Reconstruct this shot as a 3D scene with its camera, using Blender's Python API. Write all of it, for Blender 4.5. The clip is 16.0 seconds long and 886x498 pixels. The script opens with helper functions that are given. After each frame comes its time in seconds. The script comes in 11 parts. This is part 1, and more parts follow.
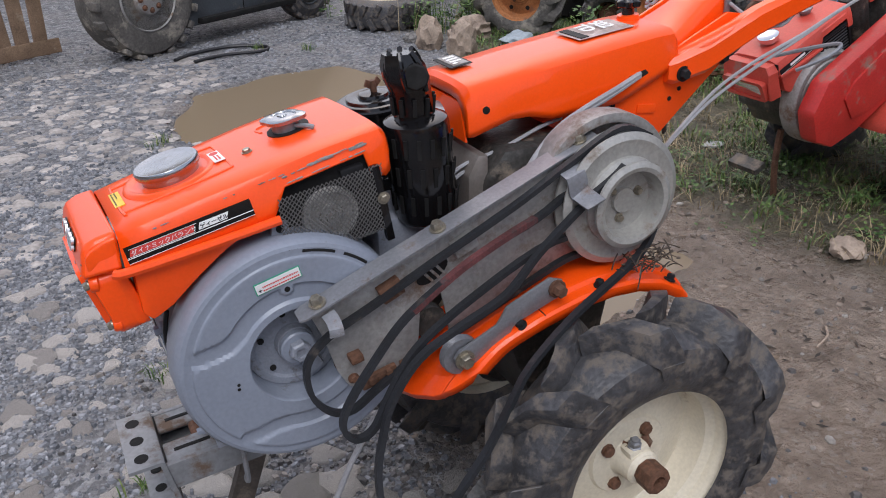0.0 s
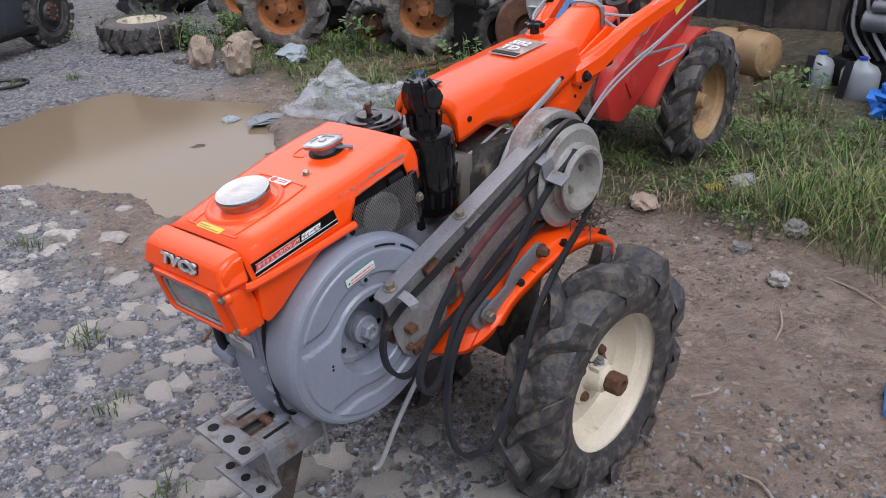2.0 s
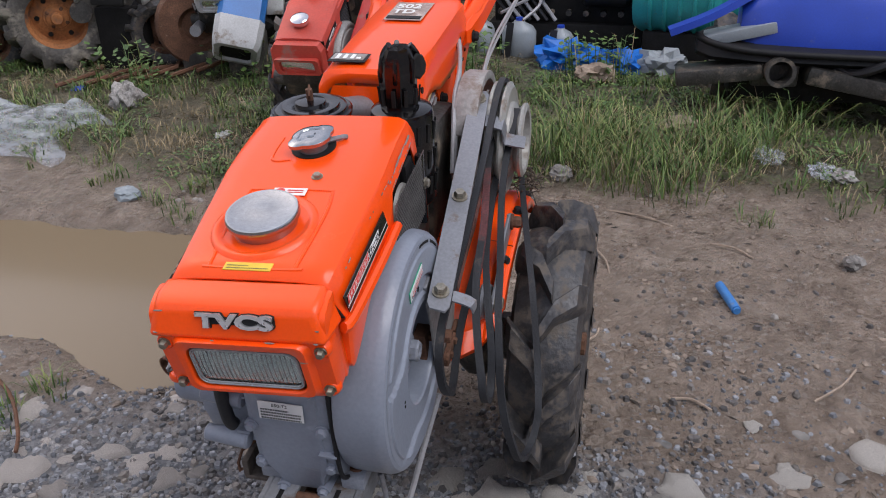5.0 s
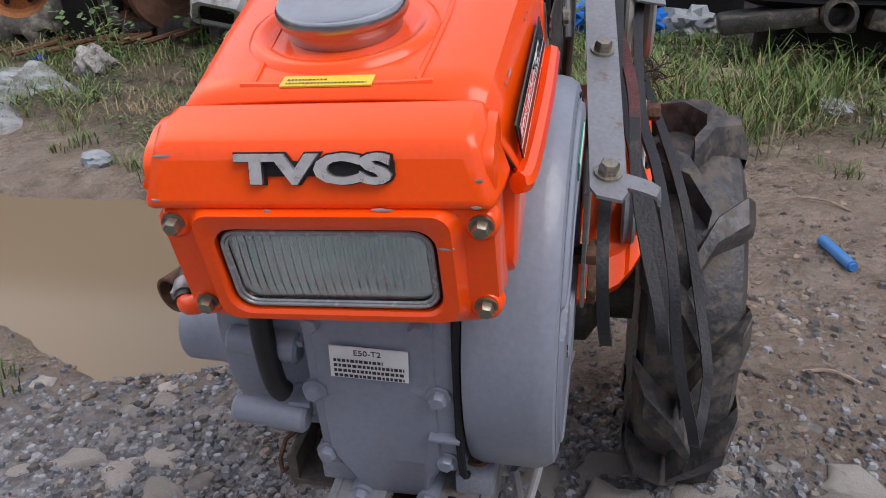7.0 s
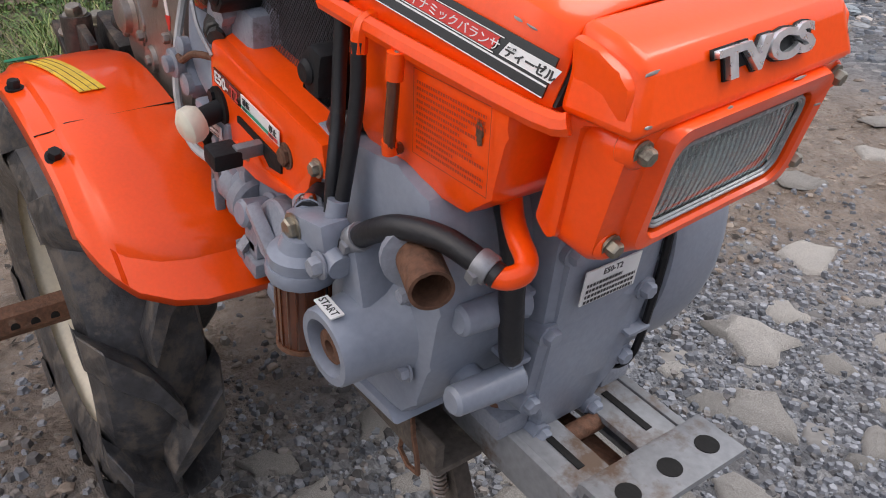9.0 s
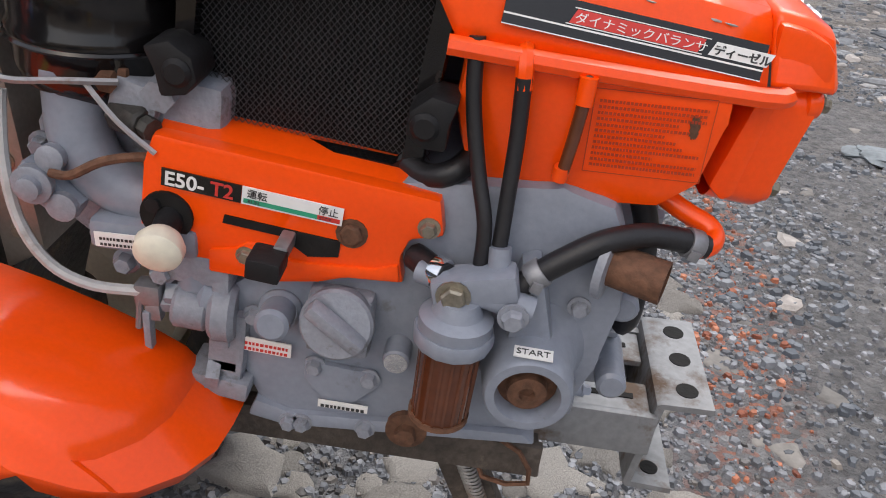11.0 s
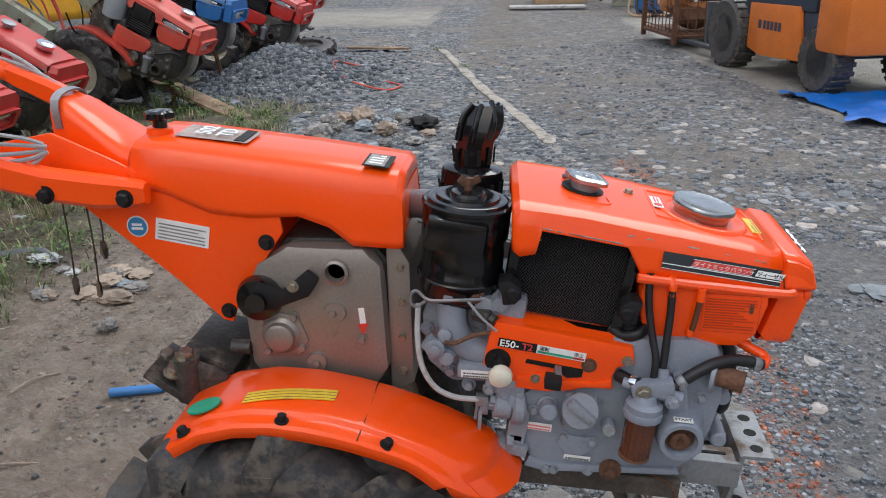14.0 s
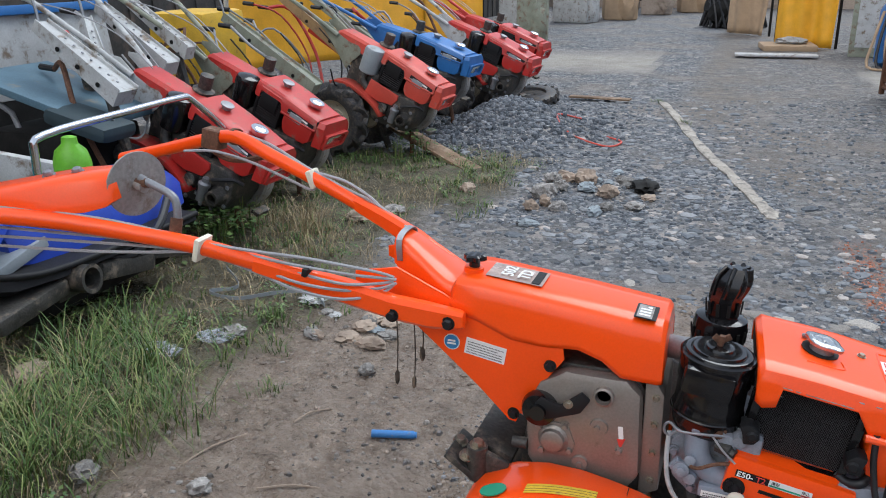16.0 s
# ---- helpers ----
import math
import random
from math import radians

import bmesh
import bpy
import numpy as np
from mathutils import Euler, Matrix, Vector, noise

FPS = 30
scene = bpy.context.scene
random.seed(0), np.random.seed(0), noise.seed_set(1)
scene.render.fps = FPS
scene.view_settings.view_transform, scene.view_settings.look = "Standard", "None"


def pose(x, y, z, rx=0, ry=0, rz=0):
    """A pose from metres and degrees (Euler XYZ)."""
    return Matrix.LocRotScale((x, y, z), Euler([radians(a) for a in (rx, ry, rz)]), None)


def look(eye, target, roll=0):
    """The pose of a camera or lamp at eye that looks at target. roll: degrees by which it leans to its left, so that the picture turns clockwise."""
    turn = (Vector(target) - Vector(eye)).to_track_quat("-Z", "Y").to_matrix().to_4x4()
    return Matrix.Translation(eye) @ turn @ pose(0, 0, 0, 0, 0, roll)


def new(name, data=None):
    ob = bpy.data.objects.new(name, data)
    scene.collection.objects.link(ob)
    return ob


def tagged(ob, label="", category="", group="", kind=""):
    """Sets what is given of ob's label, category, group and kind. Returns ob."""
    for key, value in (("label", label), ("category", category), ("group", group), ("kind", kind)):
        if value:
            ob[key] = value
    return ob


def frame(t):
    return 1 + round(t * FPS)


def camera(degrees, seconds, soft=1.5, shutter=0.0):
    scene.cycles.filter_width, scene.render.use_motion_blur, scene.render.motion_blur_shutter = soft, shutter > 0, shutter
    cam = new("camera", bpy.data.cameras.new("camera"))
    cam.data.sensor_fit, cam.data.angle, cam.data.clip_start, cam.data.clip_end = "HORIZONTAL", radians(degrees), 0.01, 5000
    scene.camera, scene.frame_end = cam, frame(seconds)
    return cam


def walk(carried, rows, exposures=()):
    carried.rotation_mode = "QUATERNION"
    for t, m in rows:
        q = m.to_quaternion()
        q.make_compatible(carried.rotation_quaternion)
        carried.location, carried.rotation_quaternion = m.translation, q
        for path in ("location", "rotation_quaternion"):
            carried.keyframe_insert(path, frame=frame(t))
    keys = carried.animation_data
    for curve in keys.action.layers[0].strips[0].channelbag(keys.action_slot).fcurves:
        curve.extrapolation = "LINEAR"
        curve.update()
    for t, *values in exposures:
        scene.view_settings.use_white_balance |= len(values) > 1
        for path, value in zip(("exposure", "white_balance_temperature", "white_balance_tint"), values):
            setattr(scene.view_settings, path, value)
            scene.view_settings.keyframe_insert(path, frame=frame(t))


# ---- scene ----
cam = camera(55.7, 16.0, soft=1.0)
PATH = [
    (0, (0.763, 1.153, 1.215), (-0.02, -0.464, 0.337), -1.7),
    (0.5, (0.885, 0.996, 1.175), (-0.215, -0.42, 0.289), -1.2),
    (1, (1.088, 0.889, 1.195), (-0.171, -0.383, 0.304), -1.0),
    (1.5, (1.291, 0.964, 1.278), (-0.001, -0.276, 0.387), -1.1),
    (2, (1.326, 1.096, 1.334), (0.027, -0.139, 0.447), -1.4),
    (2.5, (1.358, 1.167, 1.358), (0.063, -0.071, 0.471), -1.8),
    (3, (1.449, 1.091, 1.372), (0.159, -0.157, 0.49), -2.2),
    (3.5, (1.588, 0.931, 1.392), (0.109, -0.078, 0.5), -1.6),
    (4, (1.623, 0.756, 1.367), (-0.019, 0.056, 0.464), -1.0),
    (4.2, (1.613, 0.668, 1.359), (-0.067, 0.07, 0.452), -0.8),
    (6.3, (1.217, 0.251, 0.965), (-0.53, -0.117, 0.062), -1.3),
    (6.5, (1.193, 0.229, 0.941), (-0.556, -0.136, 0.043), -1.3),
    (7, (1.198, 0.164, 0.917), (-0.558, -0.203, 0.033), -1.5),
    (7.5, (1.26, 0.013, 0.901), (-0.516, -0.278, 0.03), -1.6),
    (8, (1.219, -0.107, 0.873), (-0.573, 0.067, 0.002), -0.8),
    (8.5, (1.107, -0.253, 0.854), (-0.521, 0.399, -0.106), -0.3),
    (9, (1.038, -0.427, 0.879), (-0.365, 0.607, -0.102), 0.7),
    (9.2, (1.004, -0.484, 0.893), (-0.288, 0.682, -0.093), 0.8),
    (11.3, (0.506, -0.668, 0.896), (0.547, 1.066, -0.099), 2.6),
    (11.5, (0.478, -0.682, 0.91), (0.621, 1.047, -0.085), 2.6),
    (12, (0.412, -0.842, 0.98), (0.681, 0.876, -0.009), 2.4),
    (12.5, (0.404, -0.971, 1.026), (0.723, 0.757, 0.071), 2.2),
    (13, (0.439, -1.104, 1.085), (0.732, 0.678, 0.226), 1.2),
    (13.5, (0.401, -1.197, 1.148), (0.463, 0.654, 0.392), -0.4),
    (14, (0.368, -1.249, 1.197), (0.16, 0.612, 0.494), -0.9),
    (14.5, (0.378, -1.35, 1.285), (-0.042, 0.483, 0.603), -1.0),
    (15, (0.388, -1.449, 1.386), (-0.16, 0.357, 0.722), -1.0),
    (15.5, (0.349, -1.497, 1.478), (-0.237, 0.3, 0.825), -0.8),
    (16, (0.286, -1.521, 1.493), (-0.372, 0.254, 0.848), -0.5),
]
walk(cam, [(t, look(eye, target, roll)) for t, eye, target, roll in PATH], [(0.0, 0.19, 6050, 13), (1.5, 0.24, 6050, 14), (2.5, 0.21, 6050, 14), (4.0, 0.10, 6100, 14), (6.5, 0.16, 6250, 14), (7.5, 0.26, 6350, 15), (8.5, 0.42, 6500, 15), (9.2, 0.46, 6350, 11), (11.3, 0.48, 6500, 10), (12.0, 0.46, 6500, 10), (13.0, 0.32, 6350, 9), (14.0, 0.24, 6100, 6), (15.0, 0.28, 6000, 5), (16.0, 0.28, 5850, 5)])

# ---- world and light ----
world = bpy.data.worlds.new("world")
scene.world = world
world.use_nodes = True
wn = world.node_tree.nodes
sky = wn.new("ShaderNodeTexSky")
sky.sky_type = "NISHITA"
sky.sun_disc = False
sky.sun_elevation = radians(48)
sky.sun_rotation = radians(200)
sky.air_density, sky.dust_density, sky.ozone_density = 1.0, 4.0, 0.6
haze = wn.new("ShaderNodeMixRGB")
haze.inputs["Fac"].default_value = 0.55
haze.inputs["Color2"].default_value = (5.7, 5.75, 6.2, 1)
world.node_tree.links.new(sky.outputs["Color"], haze.inputs["Color1"])
world.node_tree.links.new(haze.outputs["Color"], wn["Background"].inputs["Color"])
wn["Background"].inputs["Strength"].default_value = 0.148
sun_data = bpy.data.lights.new("sun", "SUN")
sun_data.energy, sun_data.angle, sun_data.color = 1.9, radians(40), (1.0, 0.96, 0.91)
sun = new("sun", sun_data)
sun.matrix_world = look((2.2, 4.5, 7.0), (0, 0, 0))


# ---- materials ----
def mat(name, base, rough=0.5, metal=0.0, vary=0.12, scale=6.0, grain=0.08, grain_scale=90.0, bump=0.15, coat=0.0, dirt=None, dirt_amount=0.0, dirt_scale=5.0, spec=0.5, rand=0.0):
    """A worn surface: base colour with broad and fine variation, patches of dirt, relief."""
    m = bpy.data.materials.new(name)
    m.use_nodes = True
    nt = m.node_tree
    nd, ln = nt.nodes, nt.links
    b = nd["Principled BSDF"]
    co = nd.new("ShaderNodeTexCoord")
    src = co.outputs["Object"]
    big = nd.new("ShaderNodeTexNoise")
    big.inputs["Scale"].default_value = scale
    big.inputs["Detail"].default_value = 5
    fine = nd.new("ShaderNodeTexNoise")
    fine.inputs["Scale"].default_value = grain_scale
    fine.inputs["Detail"].default_value = 4
    ln.new(src, big.inputs["Vector"])
    ln.new(src, fine.inputs["Vector"])

    def mult(col_in, fac_out, lo, hi):
        mr = nd.new("ShaderNodeMapRange")
        mr.inputs["From Min"].default_value, mr.inputs["From Max"].default_value = 0.3, 0.7
        mr.inputs["To Min"].default_value, mr.inputs["To Max"].default_value = lo, hi
        ln.new(fac_out, mr.inputs["Value"])
        v = nd.new("ShaderNodeVectorMath")
        v.operation = "SCALE"
        if isinstance(col_in, tuple):
            v.inputs[0].default_value = col_in[:3]
        else:
            ln.new(col_in, v.inputs[0])
        ln.new(mr.outputs["Result"], v.inputs["Scale"])
        return v.outputs[0]

    c = mult(tuple(base), big.outputs["Fac"], 1 - vary, 1 + vary)
    c = mult(c, fine.outputs["Fac"], 1 - grain, 1 + grain)
    if rand:
        oi = nd.new("ShaderNodeObjectInfo")
        c = mult(c, oi.outputs["Random"], 1 - rand, 1 + rand)
    rough_out = None
    if dirt is not None:
        dn = nd.new("ShaderNodeTexNoise")
        dn.inputs["Scale"].default_value = dirt_scale
        dn.inputs["Detail"].default_value = 9
        dn.inputs["Roughness"].default_value = 0.68
        ln.new(src, dn.inputs["Vector"])
        dr = nd.new("ShaderNodeMapRange")
        edge = 0.68 - 0.36 * dirt_amount
        dr.inputs["From Min"].default_value, dr.inputs["From Max"].default_value = edge, edge + 0.12
        dr.clamp = True
        ln.new(dn.outputs["Fac"], dr.inputs["Value"])
        mx = nd.new("ShaderNodeMixRGB")
        ln.new(dr.outputs["Result"], mx.inputs["Fac"])
        ln.new(c, mx.inputs["Color1"])
        mx.inputs["Color2"].default_value = (*dirt[:3], 1)
        c = mx.outputs["Color"]
        rr = nd.new("ShaderNodeMapRange")
        rr.inputs["To Min"].default_value, rr.inputs["To Max"].default_value = rough, 0.85
        ln.new(dr.outputs["Result"], rr.inputs["Value"])
        rough_out = rr.outputs["Result"]
        if metal:
            mm = nd.new("ShaderNodeMapRange")
            mm.inputs["To Min"].default_value, mm.inputs["To Max"].default_value = metal, 0.0
            ln.new(dr.outputs["Result"], mm.inputs["Value"])
            ln.new(mm.outputs["Result"], b.inputs["Metallic"])
    else:
        rr = nd.new("ShaderNodeMapRange")
        rr.inputs["To Min"].default_value, rr.inputs["To Max"].default_value = max(0.02, rough - 0.1), min(1, rough + 0.1)
        ln.new(fine.outputs["Fac"], rr.inputs["Value"])
        rough_out = rr.outputs["Result"]
    ln.new(c, b.inputs["Base Color"])
    ln.new(rough_out, b.inputs["Roughness"])
    if not (dirt is not None and metal):
        b.inputs["Metallic"].default_value = metal
    b.inputs["Coat Weight"].default_value = coat
    b.inputs["Coat Roughness"].default_value = 0.06
    b.inputs["Specular IOR Level"].default_value = spec
    if bump:
        bp = nd.new("ShaderNodeBump")
        bp.inputs["Strength"].default_value = bump
        bp.inputs["Distance"].default_value = 0.004
        ln.new(fine.outputs["Fac"], bp.inputs["Height"])
        ln.new(bp.outputs["Normal"], b.inputs["Normal"])
    return m


ORANGE = mat("orange_paint", (0.95, 0.082, 0.002), 0.28, 0, 0.05, 4, 0.03, 260, 0.02, 0.35, (0.5, 0.22, 0.1), 0.03, 9, spec=0.28)
ORANGE_B = mat("orange_paint_dull", (0.80, 0.062, 0.010), 0.4, 0, 0.1, 5, 0.06, 200, 0.05, 0.2, (0.25, 0.16, 0.1), 0.16, 12)
GREY = mat("grey_enamel", (0.23, 0.255, 0.305), 0.38, 0, 0.08, 8, 0.06, 160, 0.08, 0.15, (0.12, 0.11, 0.1), 0.08, 14)
GREY_D = mat("grey_cast", (0.245, 0.262, 0.30), 0.42, 0, 0.12, 14, 0.10, 240, 0.22, 0.08, (0.10, 0.085, 0.07), 0.30, 26)
STEEL = mat("bare_steel", (0.27, 0.275, 0.29), 0.48, 0.6, 0.15, 10, 0.1, 200, 0.1, 0, (0.16, 0.1, 0.07), 0.22, 18)
PLATE = mat("dirty_plate", (0.33, 0.32, 0.305), 0.55, 0.35, 0.2, 9, 0.15, 130, 0.15, 0, (0.17, 0.11, 0.075), 0.42, 12)
STAND = mat("stand_steel", (0.085, 0.07, 0.058), 0.7, 0.2, 0.3, 14, 0.25, 150, 0.4, 0, (0.2, 0.16, 0.12), 0.3, 20)
RUST = mat("rust", (0.13, 0.062, 0.035), 0.8, 0.1, 0.3, 18, 0.3, 150, 0.5, 0, (0.28, 0.2, 0.14), 0.2, 25)
CASE = mat("gearcase_metal", (0.30, 0.265, 0.235), 0.4, 0.6, 0.1, 7, 0.08, 220, 0.1, 0, (0.14, 0.1, 0.07), 0.18, 9)
PULLEY = mat("pulley_metal", (0.40, 0.39, 0.36), 0.42, 0.4, 0.14, 9, 0.12, 160, 0.1, 0, (0.19, 0.155, 0.12), 0.36, 20)
CAPM = mat("cap_metal", (0.40, 0.415, 0.43), 0.22, 1.0, 0.10, 20, 0.06, 200, 0.03)
PLASTIC = mat("label_film", (0.075, 0.076, 0.08), 0.35, 0, 0.15, 20, 0.08, 120, 0.02)
LETTER = mat("letter_metal", (0.86, 0.87, 0.88), 0.3, 0.85, 0.06, 30, 0.06, 200, 0.05)
CHROME = mat("chrome", (0.72, 0.73, 0.75), 0.12, 1.0, 0.05, 20, 0.04, 200, 0.02)
ZINC = mat("zinc_bolt", (0.33, 0.30, 0.24), 0.35, 0.8, 0.2, 60, 0.15, 300, 0.1, 0, (0.12, 0.07, 0.03), 0.25, 60)
BLACK = mat("black_gloss", (0.006, 0.0055, 0.006), 0.16, 0, 0.2, 8, 0.1, 150, 0.02, 0.2, (0.05, 0.04, 0.035), 0.05, 20, spec=0.4)
BLACK_M = mat("black_matt", (0.010, 0.010, 0.011), 0.6, 0, 0.25, 20, 0.2, 200, 0.15, spec=0.3)
RUBBER = mat("rubber_hose", (0.012, 0.012, 0.014), 0.45, 0, 0.2, 12, 0.15, 200, 0.12, 0, (0.09, 0.075, 0.06), 0.14, 18)
BELT = mat("belt_rubber", (0.017, 0.018, 0.021), 0.55, 0, 0.25, 14, 0.2, 240, 0.2, 0, (0.11, 0.09, 0.075), 0.2, 22)
BELT_R = mat("belt_worn_red", (0.10, 0.03, 0.03), 0.7, 0, 0.3, 30, 0.3, 240, 0.25, 0, (0.06, 0.05, 0.05), 0.4, 40)
TYRE = mat("tyre_rubber", (0.046, 0.045, 0.047), 0.42, 0, 0.35, 14, 0.3, 90, 0.5, 0, (0.125, 0.106, 0.088), 0.55, 34)
TYRE_DRY = mat("tyre_dry_mud", (0.10, 0.092, 0.082), 0.85, 0, 0.3, 8, 0.25, 70, 0.4, 0, (0.30, 0.27, 0.22), 0.45, 7)
CREAM = mat("cream_rim", (0.66, 0.60, 0.47), 0.45, 0, 0.07, 10, 0.06, 160, 0.08, 0.1, (0.27, 0.19, 0.12), 0.14, 11)
RIM_O = mat("rusty_rim", (0.36, 0.14, 0.045), 0.75, 0, 0.3, 9, 0.25, 80, 0.3, 0, (0.16, 0.09, 0.06), 0.4, 10)
WHITE = mat("white_label", (0.78, 0.78, 0.76), 0.4, 0, 0.05, 20, 0.03, 120, 0.0)
INK = mat("label_ink", (0.03, 0.03, 0.03), 0.5, 0, 0.1, 20, 0.05, 100, 0)
RED_INK = mat("label_red", (0.6, 0.04, 0.03), 0.45, 0, 0.08, 20, 0.05, 100, 0)
GREEN_INK = mat("label_green", (0.03, 0.32, 0.18), 0.45, 0, 0.08, 20, 0.05, 100, 0)
NOTICE = mat("notice_print", (0.42, 0.036, 0.006), 0.4, 0, 0.1, 20, 0.05, 100, 0)
WIRE = mat("screen_wire", (0.075, 0.075, 0.08), 0.5, 0.3, 0.2, 40, 0.2, 200, 0.05)
BLUE_INK = mat("label_blue", (0.04, 0.2, 0.42), 0.45, 0, 0.08, 20, 0.05, 100, 0)
YELLOW = mat("label_yellow", (0.75, 0.52, 0.04), 0.42, 0, 0.1, 20, 0.08, 100, 0, 0, (0.35, 0.28, 0.1), 0.2, 40)
AMBER = mat("amber_bowl", (0.10, 0.03, 0.012), 0.16, 0, 0.2, 25, 0.1, 150, 0.03, 0.4)
KNOB_W = mat("cream_knob", (0.72, 0.68, 0.55), 0.4, 0, 0.08, 30, 0.06, 150, 0.03)
CABLE = mat("cable_grey", (0.33, 0.33, 0.34), 0.45, 0, 0.12, 15, 0.1, 200, 0.05, 0, (0.14, 0.11, 0.09), 0.2, 25)
FAN_WIRE = mat("fan_screen_wire", (0.13, 0.125, 0.12), 0.5, 0.2, 0.2, 40, 0.2, 200, 0.05)
RADI = mat("radiator_core", (0.006, 0.006, 0.0065), 0.6, 0, 0.3, 40, 0.3, 300, 0.3, spec=0.2)
RED = mat("red_paint", (0.48, 0.026, 0.02), 0.45, 0, 0.18, 6, 0.1, 150, 0.08, 0.12, (0.26, 0.15, 0.115), 0.34, 12)
RED_F = mat("red_paint_faded", (0.56, 0.07, 0.045), 0.5, 0, 0.18, 6, 0.08, 150, 0.06, 0.05, (0.34, 0.22, 0.18), 0.28, 8)
BLUE = mat("blue_paint", (0.03, 0.15, 0.42), 0.42, 0, 0.15, 6, 0.08, 150, 0.06, 0.1, (0.2, 0.19, 0.18), 0.16, 8)
BLUE_P = mat("blue_plastic", (0.02, 0.06, 0.42), 0.4, 0, 0.1, 6, 0.06, 150, 0.04, 0.1, (0.2, 0.19, 0.2), 0.14, 7)
SAGE = mat("sage_paint", (0.25, 0.265, 0.205), 0.65, 0, 0.2, 7, 0.12, 120, 0.15, 0, (0.19, 0.125, 0.085), 0.42, 11)
OFFWHITE = mat("offwhite_paint", (0.46, 0.465, 0.46), 0.55, 0, 0.15, 7, 0.1, 120, 0.1, 0, (0.2, 0.155, 0.115), 0.42, 11)
ENGINE = mat("greasy_engine", (0.055, 0.052, 0.047), 0.5, 0.3, 0.35, 16, 0.3, 120, 0.4, 0, (0.2, 0.16, 0.12), 0.4, 14)
# near-black for grimy parts, and for the dark painted into holes and undersides
DARKM = mat("grime_and_hollow_black", (0.011, 0.0105, 0.010), 0.75, 0, 0.4, 12, 0.3, 80, 0.4, spec=0.25)
TEAL = mat("teal_paint", (0.03, 0.30, 0.30), 0.4, 0, 0.15, 8, 0.1, 120, 0.1, 0.1, (0.12, 0.12, 0.1), 0.2, 10)
TANK_Y = mat("beige_tank", (0.33, 0.215, 0.105), 0.55, 0, 0.2, 6, 0.12, 90, 0.15, 0, (0.2, 0.13, 0.08), 0.35, 7)
JUG = mat("milky_plastic", (0.27, 0.30, 0.32), 0.4, 0, 0.1, 8, 0.06, 120, 0.05, 0, (0.25, 0.22, 0.18), 0.25, 8)
WOOD = mat("weathered_wood", (0.20, 0.13, 0.08), 0.8, 0, 0.25, 7, 0.25, 120, 0.35, 0, (0.36, 0.28, 0.2), 0.35, 8)
YEL_P = mat("yellow_paint", (0.68, 0.42, 0.03), 0.5, 0, 0.15, 6, 0.1, 120, 0.1, 0, (0.24, 0.16, 0.08), 0.22, 9)
TARP_Y = mat("yellow_tarp", (0.80, 0.40, 0.02), 0.42, 0, 0.12, 5, 0.08, 90, 0.2)
TARP_B = mat("blue_tarp", (0.012, 0.14, 0.52), 0.42, 0, 0.15, 7, 0.1, 90, 0.25)
LOADER = mat("loader_grey", (0.055, 0.062, 0.07), 0.55, 0, 0.25, 5, 0.15, 90, 0.15, 0, (0.19, 0.16, 0.13), 0.3, 6)
FORK_O = mat("forklift_orange", (0.66, 0.17, 0.02), 0.45, 0, 0.1, 5, 0.08, 90, 0.06, 0.1, (0.3, 0.17, 0.08), 0.14, 8)
FORK_N = mat("forklift_navy", (0.03, 0.045, 0.075), 0.45, 0, 0.15, 5, 0.08, 90, 0.06, 0.1, (0.14, 0.13, 0.12), 0.2, 8)
LIME = mat("lime_plastic", (0.18, 0.5, 0.03), 0.4, 0, 0.1, 8, 0.06, 90, 0.05)
STONE = mat("stone", (0.25, 0.238, 0.222), 0.88, 0, 0.3, 30, 0.3, 130, 0.9, 0, (0.13, 0.12, 0.11), 0.5, 26, rand=0.25)
STONE_B = mat("stone_brown", (0.33, 0.26, 0.20), 0.88, 0, 0.25, 7, 0.2, 70, 0.6, 0, (0.16, 0.12, 0.09), 0.4, 5)
SLATE = mat("blue_slate", (0.25, 0.285, 0.305), 0.7, 0, 0.2, 8, 0.15, 80, 0.4, rand=0.2)
KERB = mat("kerb_concrete", (0.36, 0.325, 0.28), 0.9, 0, 0.2, 5, 0.2, 60, 0.5, 0, (0.15, 0.135, 0.12), 0.5, 8)
CONC = mat("concrete", (0.42, 0.395, 0.355), 0.85, 0, 0.15, 3, 0.14, 60, 0.4, 0, (0.27, 0.24, 0.2), 0.42, 2.5)
WALL = mat("shed_wall", (0.40, 0.33, 0.27), 0.8, 0, 0.2, 1.5, 0.1, 20, 0.2, 0, (0.18, 0.14, 0.11), 0.4, 1.2)
BLUE_ST = mat("blue_stick_plastic", (0.05, 0.2, 0.5), 0.4, 0, 0.12, 20, 0.1, 150, 0.08, 0, (0.25, 0.24, 0.22), 0.25, 30)
CARD = mat("cardboard", (0.42, 0.30, 0.19), 0.8, 0, 0.12, 6, 0.1, 60, 0.15)
PINK = mat("pink_litter", (0.6, 0.2, 0.28), 0.5, 0, 0.1, 9, 0.1, 60, 0.1)
LENS_RIM = mat("lens_rim", (0.30, 0.31, 0.31), 0.25, 0.2, 0.1, 30, 0.1, 200, 0.05)
HEADLIGHT = mat("reflector", (0.80, 0.86, 0.85), 0.06, 0.92, 0.1, 12, 0.05, 90, 0.05)


